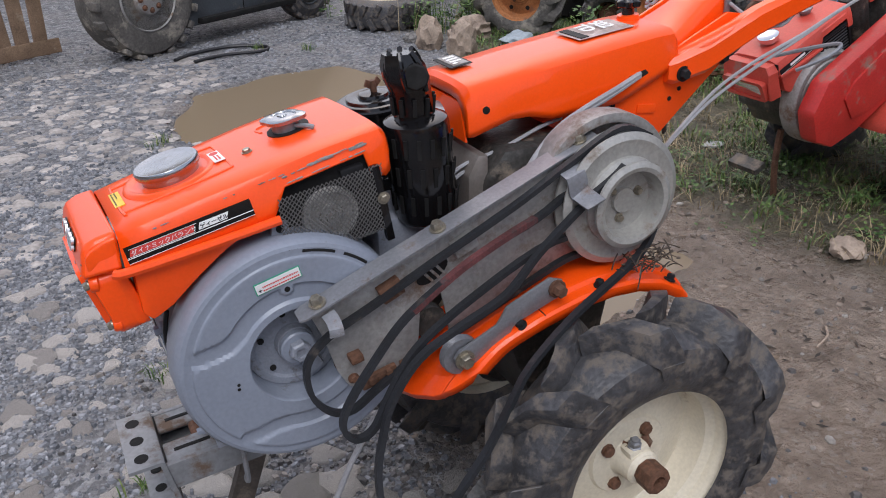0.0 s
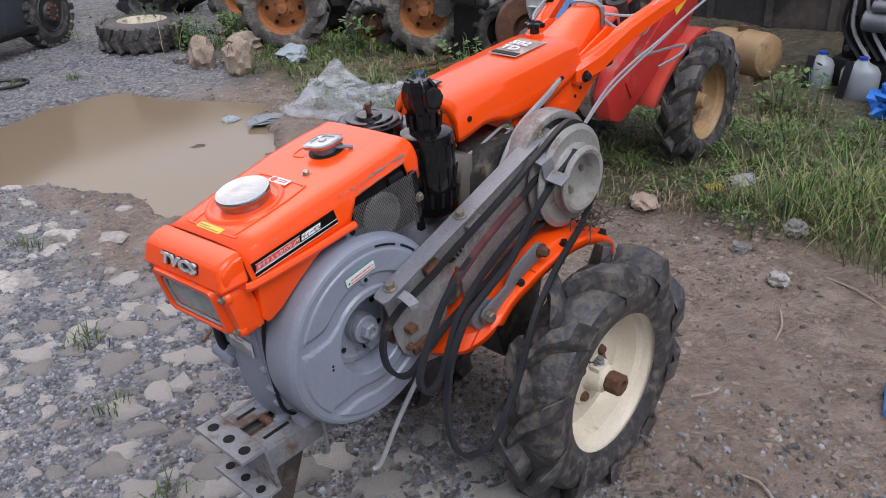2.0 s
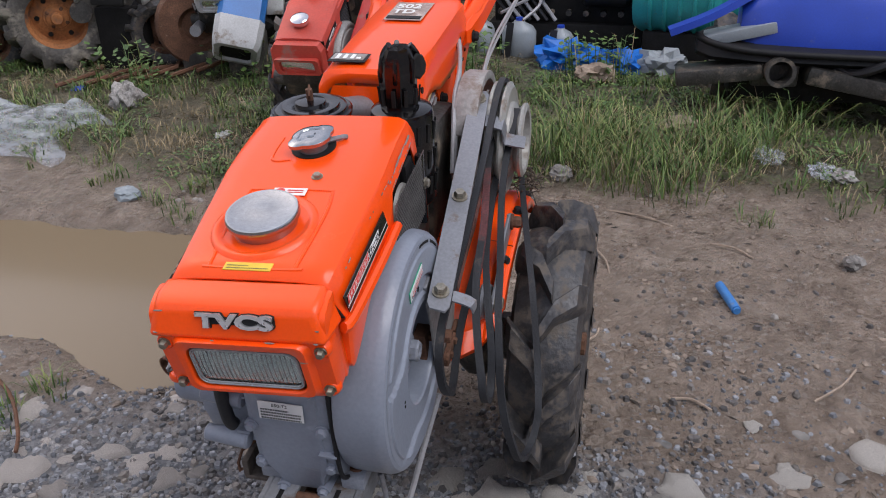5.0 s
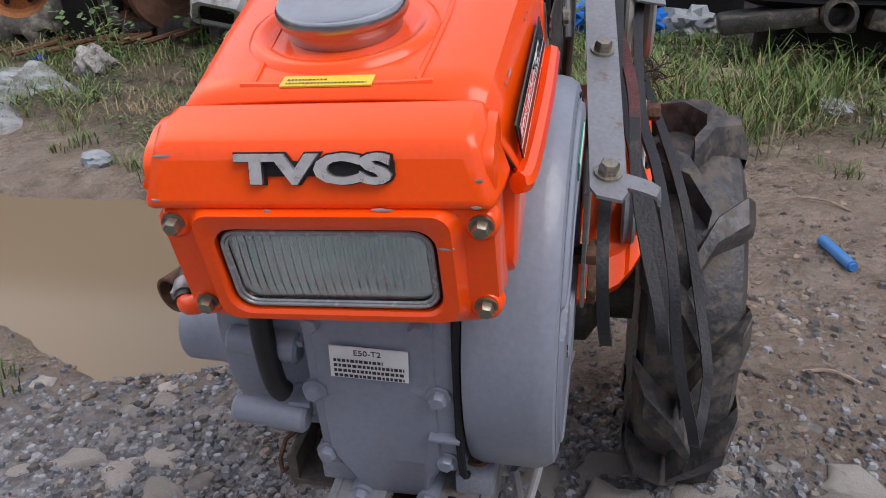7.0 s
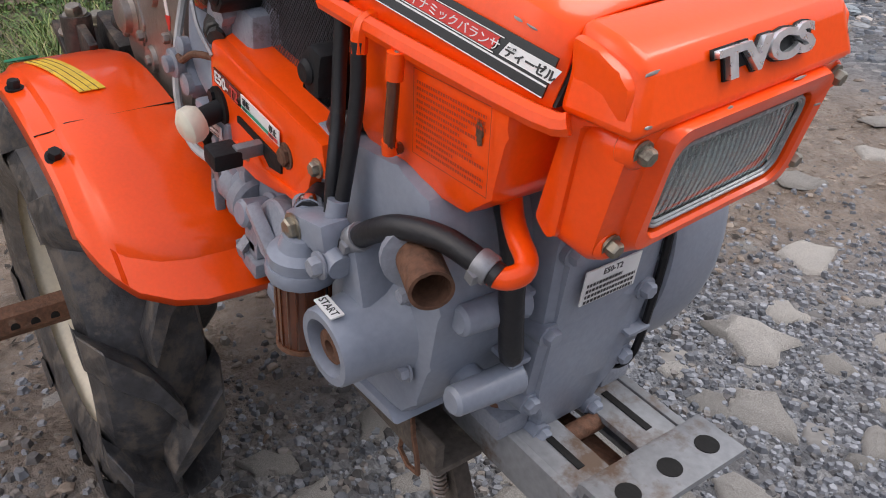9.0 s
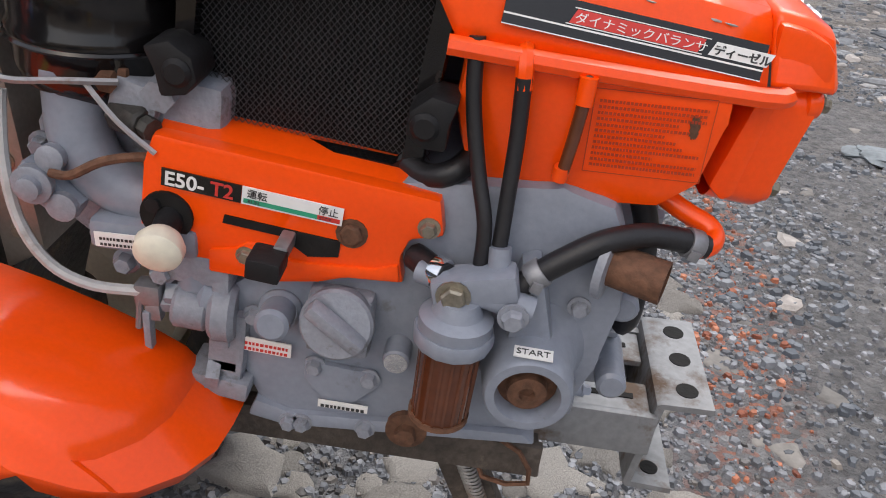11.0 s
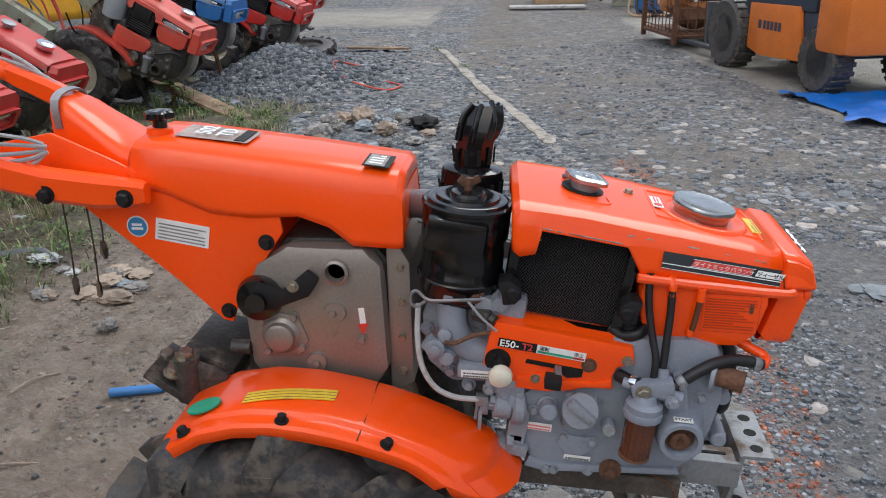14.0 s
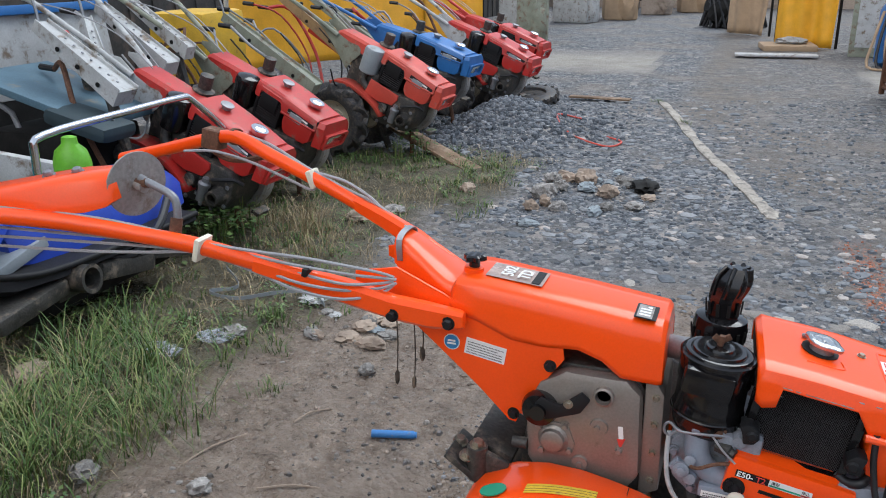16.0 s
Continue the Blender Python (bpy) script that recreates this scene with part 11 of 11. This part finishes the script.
for k, (x, y, w, h) in enumerate([(-3.42, -0.52, 0.14, 0.19), (-3.40, -0.30, 0.20, 0.21), (-3.40, -0.06, 0.15, 0.18)]):
    t = thing("plastic_jug", "milky white plastic jug on the ground by an engine", "jug", "plastic jugs", Matrix.Translation((x, y, hz(x, y) - 0.01)))
    part("jug", B().loft([[(0.07 * q * math.cos(a) * 1.1, w / 2 * q * math.sin(a), z) for a in [6.2832 * i / 16 + 0.2 for i in range(16)]] for q, z in ((0.85, 0), (1, 0.02), (1, h * 0.7), (0.8, h * 0.85), (0.35, h * 0.95), (0.3, h), (0.2, h))], ), JUG, t, "", 40)
    part("cap", B().cyl((0, 0, h * 0.99), (0, 0, h * 1.08), 0.022, seg=14), BLUE_P, t)
    part("strap", B().tube([(0.09, -w * 0.3, 0.0), (0.085, -w * 0.25, h * 0.5), (0.07, -w * 0.2, h)], 0, 4, 3, (0.04, 0.006), (0, 1, 0)), RUBBER, t)
t = thing("fuel_drum", "rust-stained beige tank lying on its side", "tank", "", Matrix.Translation((-3.42, -0.98, 0.0)))
part("shell", B().lathe([(0.09, -0.21), (0.118, -0.19), (0.127, -0.14), (0.129, 0.0), (0.127, 0.14), (0.118, 0.19), (0.09, 0.21)], (0, 0, 0.16), (0.25, 1, 0.05), 28), TANK_Y, t)
part("neck", B().cyl((0.02, 0, 0.27), (0.02, 0, 0.315), 0.026, seg=14), RUST, t)
part("seam_band", B().lathe([(0.126, -0.008), (0.133, -0.005), (0.133, 0.005), (0.126, 0.008)], (0.008, 0.03, 0.1615), (0.25, 1, 0.05), 28, cap=False), TANK_Y, t)
part("cradle", B().box((0, 0, 0.03), (0.2, 0.3, 0.06), (0, 0, -14), 0.008), WOOD, t)
t = thing("teal_motor", "teal green electric motor casing by the shed", "motor", "", Matrix.Translation((-3.5, 0.62, 0.0)) @ Euler((0, 0, radians(-10))).to_matrix().to_4x4())
part("drum", B().lathe([(0.08, -0.27), (0.19, -0.26), (0.21, -0.22), (0.21, 0.18), (0.17, 0.21), (0.17, 0.3), (0.08, 0.31)], (0, 0, 0.36), (0, 1, 0), 30), TEAL, t)
for k in range(5):
    part("fin_ring", B().lathe([(0.21, -0.012), (0.224, -0.008), (0.224, 0.008), (0.21, 0.012)], (0, -0.16 + 0.08 * k, 0.36), (0, 1, 0), 30, cap=False), TEAL, t)
part("foot", B().box((0, 0, 0.09), (0.3, 0.4, 0.18), (0, 0, 0), 0.02), DARKM, t)
part("terminal_box", B().box((0.08, 0.0, 0.60), (0.16, 0.2, 0.12), (0, 0, 0), 0.02), TEAL, t)
r = random.Random(31)
for k, (x, y, s, material, lab) in enumerate([(-3.22, -0.02, 0.32, TARP_B, "blue plastic sheet crumpled by an engine"), (-3.1, 0.30, 0.26, TARP_B, "blue plastic sheet crumpled by an engine"), (-3.08, 0.52, 0.26, JUG, "white plastic bag lying by an engine"), (-2.82, 0.18, 0.2, STONE_B, "earth clod on the grassy bank")]):
    t = thing("sheet_scrap" if k < 3 else "earth_clod", lab, "plastic" if k < 3 else "clod", "", Matrix.Translation((x, y, hz(x, y))))
    part("lump", B().blob((0, 0, s * 0.16), (s * 0.8, s, s * 0.55), 3, 0.7, 3.5, k), material, t, "", 25)

# loader and pallet across the yard
ld = thing("wheel_loader", "dark muddy loader with a big front wheel", "vehicle", "", Matrix.Translation((-0.42, -5.15, 0.0)) @ Euler((0, 0, radians(29))).to_matrix().to_4x4())
for x, r_, w in ((0.68, 0.37, 0.26), (-0.78, 0.24, 0.16)):
    ty = part("tyre", B().lathe([(r_ * 0.55, 0.0), (r_ * 0.72, 0.02), (r_ * 0.93, 0.0), (r_, -0.04), (r_, -w + 0.04), (r_ * 0.9, -w), (r_ * 0.5, -w)], (x, 0.33, r_), (0, 1, 0), 44), TYRE_DRY if r_ > 0.3 else TYRE, ld)
    part("rim", B().lathe([(r_ * 0.58, 0.0), (r_ * 0.55, 0.012), (r_ * 0.5, -0.03), (r_ * 0.34, -0.05), (r_ * 0.3, 0.0), (r_ * 0.26, 0.02), (0.02, 0.03)], (x, 0.33, r_), (0, 1, 0), 32), LOADER if r_ < 0.3 else PLATE, ty)
    for k in range(8):
        a = 6.2832 * k / 8
        bolt(ty, (x + r_ * 0.2 * math.cos(a), 0.352, r_ + r_ * 0.2 * math.sin(a)), (0, 1, 0), 0.014, 0.014, RUST)
    for k in range(20):
        a = 6.2832 * k / 20
        part("tread_block", B().box((x + r_ * math.cos(a), 0.30, r_ + r_ * math.sin(a)), (0.03, 0.09, 0.05), (0, -math.degrees(a), 0), 0.006), TYRE_DRY if r_ > 0.3 else TYRE, ty)
part("side_tank", B().box((-0.1, 0.16, 0.36), (1.05, 0.3, 0.48), (0, 0, 0), 0.05), LOADER, ld)
part("hood", B().box((-0.2, -0.1, 0.72), (1.5, 0.6, 0.4), (0, 0, 0), 0.06), LOADER, ld)
part("step", B().box((-0.15, 0.33, 0.16), (0.9, 0.06, 0.04), (0, 0, 0), 0.01), DARKM, ld)
part("seam", B().box((-0.12, 0.312, 0.38), (0.006, 0.004, 0.44)), DARKM, ld)
t = thing("wooden_pallet", "broken weathered pallet leaning on its edge", "pallet", "", Matrix.Translation((0.83, -4.85, 0.0)) @ Euler((0, 0, radians(24))).to_matrix().to_4x4())
for k in range(4):
    part("slat", B().box((-0.18 + 0.13 * k, 0, 0.33), (0.09, 0.02, 0.62), (5, 3 * (k - 1.5), 0), 0.004), WOOD, t)
for z in (0.07, 0.55):
    part("rail", B().box((0, 0.025, z), (0.56, 0.03, 0.09), (5, 0, 0), 0.004), WOOD, t)
t = thing("yellow_stand", "chipped yellow steel stand by the pallet", "stand", "", Matrix.Translation((1.18, -4.72, 0.0)))
part("post", B().box((0, 0, 0.5), (0.16, 0.2, 1.0), (0, 4, 20), 0.015), YEL_P, t)
part("foot", B().box((0.05, 0.0, 0.04), (0.3, 0.3, 0.08), (0, 0, 20), 0.01), YEL_P, t)
t = thing("ground_hose", "black hose lying in a loop on gravel", "hose", "", Matrix.Translation((-0.35, -4.35, 0.0)))
part("hose", B().tube([(0.3, 0.05, 0.015), (0.15, -0.08, 0.015), (-0.1, -0.12, 0.02), (-0.3, -0.02, 0.015), (-0.25, 0.1, 0.015), (0.0, 0.1, 0.02), (0.2, 0.16, 0.015)], 0.011, 8, 6), RUBBER, t)
t = thing("red_hose", "faded red hose trailing over the slate heap", "hose", "", Matrix.Translation((-1.35, 5.6, 0.0)))
part("hose", B().tube([(x, y, hz(x - 1.35, y + 5.6) + 0.012) for x, y in ((-0.2, 1.2), (0.1, 0.9), (-0.05, 0.5), (0.15, 0.1), (0.5, -0.1), (0.6, 0.15), (0.45, 0.3))], 0.008, 8, 6), RED_F, t)
t = thing("plank_board", "thin board lying on the yard", "board", "", Matrix.Translation((-1.35, 8.05, 0.02)))
part("plank", B().box((0, 0, 0.015), (0.7, 0.12, 0.02), (0, 0, -6), 0.003), WOOD, t)

# plastic bag on the mud
rows = []
for j in range(37):
    v = j / 36
    row = []
    for i in range(37):
        u = i / 36
        x = -1.30 - 0.52 * u + 0.05 * math.sin(v * 7)
        y = -2.68 + 0.70 * v + 0.08 * math.sin(u * 6 + 1)
        e_ = min(u, 1 - u, v, 1 - v) * 4
        n_ = abs(noise.noise(Vector((x * 5, y * 5, 7.0)))) * 0.10 + abs(noise.noise(Vector((x * 13, y * 13, 3.0)))) * 0.05 + abs(noise.noise(Vector((x * 30, y * 30, 3.0)))) * 0.02
        peak = 0.11 * math.exp(-(((u - 0.72) / 0.10) ** 2 + ((v - 0.33) / 0.09) ** 2)) + 0.09 * math.exp(-(((u - 0.8) / 0.12) ** 2 + ((v - 0.92) / 0.07) ** 2))
        row.append((x, y, hz(x, y) * 0.5 + 0.01 + n_ * min(1, e_) + 0.06 * min(1, e_) + peak))
    rows.append(row)
t = thing("plastic_bag", "crumpled clear plastic bag lying on wet mud", "bag")
part("film", B().loft(rows, closed=False, cap=False), BAG, t, "", 70)

# rocks on the bank
ROCKS = [(-1.62, -3.42, 0.15, 0.12, 0.22, STONE_B), (-1.58, -3.78, 0.16, 0.14, 0.20, STONE_B), (-1.70, -3.62, 0.13, 0.12, 0.13, STONE_B), (-1.86, -3.72, 0.22, 0.2, 0.14, STONE_B), (-1.98, -3.36, 0.17, 0.2, 0.10, SLATE), (-2.03, -2.02, 0.13, 0.14, 0.12, STONE), (-1.40, -0.41, 0.10, 0.09, 0.05, STONE_B), (-1.15, 0.24, 0.06, 0.06, 0.04, STONE), (-1.55, -4.0, 0.1, 0.08, 0.06, STONE), (-1.14, -2.52, 0.17, 0.11, 0.03, SLATE), (-1.06, -2.72, 0.10, 0.08, 0.03, SLATE), (-1.05, -1.42, 0.09, 0.07, 0.04, SLATE), (1.56, 1.19, 0.14, 0.08, 0.05, STONE_B), (1.6, 1.56, 0.2, 0.1, 0.03, SLATE), (2.0, 1.2, 0.16, 0.1, 0.03, SLATE), (1.3, 1.95, 0.2, 0.12, 0.03, SLATE), (1.05, 2.15, 0.14, 0.11, 0.04, STONE_B), (-0.72, 4.0, 0.14, 0.12, 0.1, STONE_B), (-0.95, 3.75, 0.16, 0.12, 0.09, STONE), (-0.55, 3.85, 0.12, 0.1, 0.08, STONE_B), (-0.35, 4.15, 0.2, 0.16, 0.08, DARKM), (-1.9, 2.9, 0.16, 0.12, 0.05, STONE_B), (-1.75, 3.1, 0.12, 0.12, 0.05, STONE), (-1.5, 0.15, 0.08, 0.07, 0.05, STONE), (-1.28, 0.05, 0.05, 0.06, 0.03, STONE), (-2.15, 0.6, 0.14, 0.1, 0.06, STONE_B), (-1.0, 1.1, 0.06, 0.05, 0.04, STONE)]
rk = random.Random(8)
for k in range(26):
    ROCKS.append((-0.70 + rk.gauss(0, 0.28), 3.85 + rk.gauss(0, 0.3), rk.uniform(0.05, 0.13), rk.uniform(0.05, 0.11), rk.uniform(0.03, 0.07), rk.choice((STONE, SLATE, STONE, SLATE, STONE_B))))
for k in range(16):
    ROCKS.append((-1.15 + rk.gauss(0, 0.16), rk.uniform(1.1, 2.0), rk.uniform(0.04, 0.12), rk.uniform(0.04, 0.09), rk.uniform(0.02, 0.04), rk.choice((STONE, STONE_B))))
for k, (x, y, w, d, h, material) in enumerate(ROCKS):
    lab = "blue-grey slate slab lying in the yard" if material is SLATE else "rough brown rock lying on the yard" if material is STONE_B else "black charred clod on the slate" if material is DARKM else "pale rounded rock lying on the yard"
    t = thing("rock", lab, "rock", "loose rocks")
    part("stone", B().blob((x, y, hz(x, y) + h * 0.38), (w * 1.15, d * 1.15, h * 1.2), 3, 0.45, 2.4, k * 1.3, (0, 0, 40 * k)), material, t, "", 28)

# small litter
t = thing("blue_stick", "scuffed blue plastic tube lying on mud", "tube", "", Matrix.Translation((-0.728, 0.715, hz(-0.728, 0.715) + 0.013)))
part("tube", B().tube([(-0.068, -0.018, 0.0), (0.04, 0.012, 0.0), (0.07, 0.02, 0.0)], 0.0135, 12, 1), BLUE_ST, t)
part("tip", B().cyl((0.066, 0.019, 0.0), (0.078, 0.022, 0.0), 0.010, seg=12), BLUE_ST, t)
LITTER = [("plastic_scrap", "clear crumpled plastic scrap on grass", -1.83, 0.93, 0.13, BAG), ("plastic_scrap", "clear crumpled plastic scrap on grass", -1.7, 1.12, 0.12, BAG), ("grey_rag", "wet grey plastic wrapper on grass", -1.83, -0.20, 0.11, CABLE), ("yellow_wrapper", "lime yellow wrapper scrap on grass", -1.71, -0.27, 0.07, YEL_P), ("white_rag", "white torn rag on gravel", -1.52, 1.62, 0.10, OFFWHITE), ("white_rag", "white torn rag on gravel", -1.38, 1.55, 0.06, OFFWHITE), ("pink_wrapper", "pink wrapper scrap on gravel", -1.22, 1.62, 0.05, PINK), ("teal_wrapper", "pale teal plastic scrap on gravel", -1.15, 1.48, 0.07, SLATE), ("white_scrap", "thin white plastic scrap in the grass", -1.95, 2.15, 0.05, OFFWHITE), ("violet_wrapper", "violet wrapper scrap on the bank", -2.25, -2.45, 0.07, BLUE_P), ("white_scrap", "thin white plastic scrap in the grass", -1.75, -1.38, 0.07, OFFWHITE), ("white_scrap", "thin white plastic scrap on gravel", 0.28, 1.62, 0.07, OFFWHITE), ("green_ball", "small yellow-green ball on the slate", -0.84, 4.17, 0.05, LIME)]
for k, (nm, lab, x, y, s, material) in enumerate(LITTER):
    t = thing(nm, lab, "litter", "litter" if nm.endswith("scrap") else "")
    part("lump", B().blob((x, y, hz(x, y) + s * 0.08), (s * 1.3, s * 0.9, s * (0.26 if nm != "green_ball" else 1.0)), 3, 0.6 if nm != "green_ball" else 0.05, 4, k), material, t, "", 20)
t = thing("plastic_ribbon", "tangled pale plastic ribbon lying on grass", "ribbon", "", Matrix.Translation((-1.75, 1.55, 0)))
part("ribbon", B().tube([(x, y, hz(x - 1.75, y + 1.55) + 0.03) for x, y in ((-0.35, 0.25), (-0.2, 0.12), (-0.28, 0.0), (-0.1, -0.05), (0.05, 0.05), (0.2, 0.1), (0.32, 0.02))], 0, 4, 6, (0.018, 0.002), (0, 0, 1)), JUG, t)
t = thing("bent_wire", "rusty wire lying across stones", "wire", "", Matrix.Translation((0, 0, 0)))
part("wire", B().tube([(-0.08, -1.48, 0.012), (0.0, -1.25, 0.03), (0.12, -1.02, 0.03), (0.24, -0.9, 0.02), (0.30, -0.86, 0.015)], 0.005, 6), RUST, t)
for k, (x, y, ln, a) in enumerate([(-0.9, 0.35, 0.22, 20), (-0.35, 0.95, 0.2, -35), (-1.05, 0.75, 0.15, 60), (-0.55, 1.25, 0.18, 10), (-0.2, 0.6, 0.1, 80), (-0.95, -0.1, 0.12, 35), (-0.45, 0.35, 0.09, -20), (-1.25, 0.45, 0.26, 70)]):
    t = thing("twig", "thin dark twig pressed into mud", "twig", "twigs", Matrix.Translation((x, y, hz(x, y) + 0.004)) @ Euler((0, 0, radians(a))).to_matrix().to_4x4())
    part("stem", B().tube([(-ln / 2, 0, 0), (0, 0.01, 0.006), (ln / 2, -0.008, 0)], 0.0035, 5), STONE_B, t)

# tall weeds on the bank
spots = []
rnd = random.Random(12)
for x, y, n_ in [(-1.95, -4.15, 12), (-2.05, -4.0, 10), (-1.85, -4.35, 8), (-2.3, -3.2, 6), (-1.75, -4.9, 8), (-2.6, -1.7, 5), (-2.35, -2.2, 6), (-1.5, -5.0, 5), (-2.95, 0.15, 8), (-2.9, -0.5, 6), (-2.55, 2.40, 9), (-2.35, 2.25, 8), (-2.6, 2.0, 8), (-2.2, 4.45, 5)]:
    for k in range(n_):
        px, py = x + rnd.uniform(-0.15, 0.15), y + rnd.uniform(-0.15, 0.15)
        spots.append((px, py, hz(px, py)))
stuff("tall_weeds", leaves(spots, 0.034, 8, 30, 0.10, 0.22), LEAFM, "tall leafy green weeds", "weeds", 180)
stuff("weed_stems", blades(spots, 0.12, 0.26, 0.4, 9, 0.0025, 5, 0.07), GRASS, "upright weed stems", "weeds", 180)
stuff("dead_stalks", blades([(p[0] + 0.1, p[1] + 0.08, p[2]) for p in spots[::3]], 0.10, 0.3, 0.6, 10, 0.0018, 5, 0.08), STRAW, "dry brown stalks", "weeds", 180)

spots = []
for x, y, n_ in [(-2.05, 2.5, 7), (-2.25, 2.75, 5), (-1.85, 2.2, 4), (-2.3, 3.6, 4)]:
    for k in range(n_):
        px, py = x + rnd.uniform(-0.12, 0.12), y + rnd.uniform(-0.12, 0.12)
        spots.append((px, py, hz(px, py)))
stuff("straw_tuft", blades(spots, 0.10, 0.24, 0.9, 21, 0.0016, 22, 0.06), STRAW, "tuft of dry straw-coloured grass", "grass", 180)

# walls that close the yard
SHED = mat("shed_boards", (0.05, 0.047, 0.045), 0.8, 0, 0.35, 2.5, 0.2, 40, 0.3, 0, (0.13, 0.1, 0.08), 0.35, 2)
for nm, c, s_, material, lab in (("wall_west", (-4.9, -1.2, 1.4), (0.12, 10.0, 2.8), SHED, "dark board shed wall"), ("wall_south", (0.0, -9.0, 1.1), (14.0, 0.12, 2.2), WALL, "weathered shed wall"), ("wall_north", (-2.0, 29.0, 1.5), (14.0, 0.15, 3.0), WALL, "weathered wall at the lane's end"), ("wall_west_far", (-7.2, 16.0, 1.4), (0.12, 26.0, 2.8), SHED, "dark board shed wall"), ("wall_east", (7.5, 10.0, 1.2), (0.12, 38.0, 2.4), WALL, "weathered shed wall")):
    w = tagged(part(nm, B().box(c, s_, (0, 0, 0), 0.01), material), lab, "wall", "", "structure")
    long_y = s_[1] > s_[0]
    n_ = int(max(s_[0], s_[1]) / 0.45)
    for k in range(n_):
        f = (k + 0.5) / n_ - 0.5
        p = (c[0] + (0 if long_y else f * s_[0]), c[1] + (f * s_[1] if long_y else 0), c[2])
        q = (s_[0] + 0.05 if long_y else 0.05, 0.05 if long_y else s_[1] + 0.05, s_[2] * 0.985)
        part("batten", B().box(p, q), material, w)
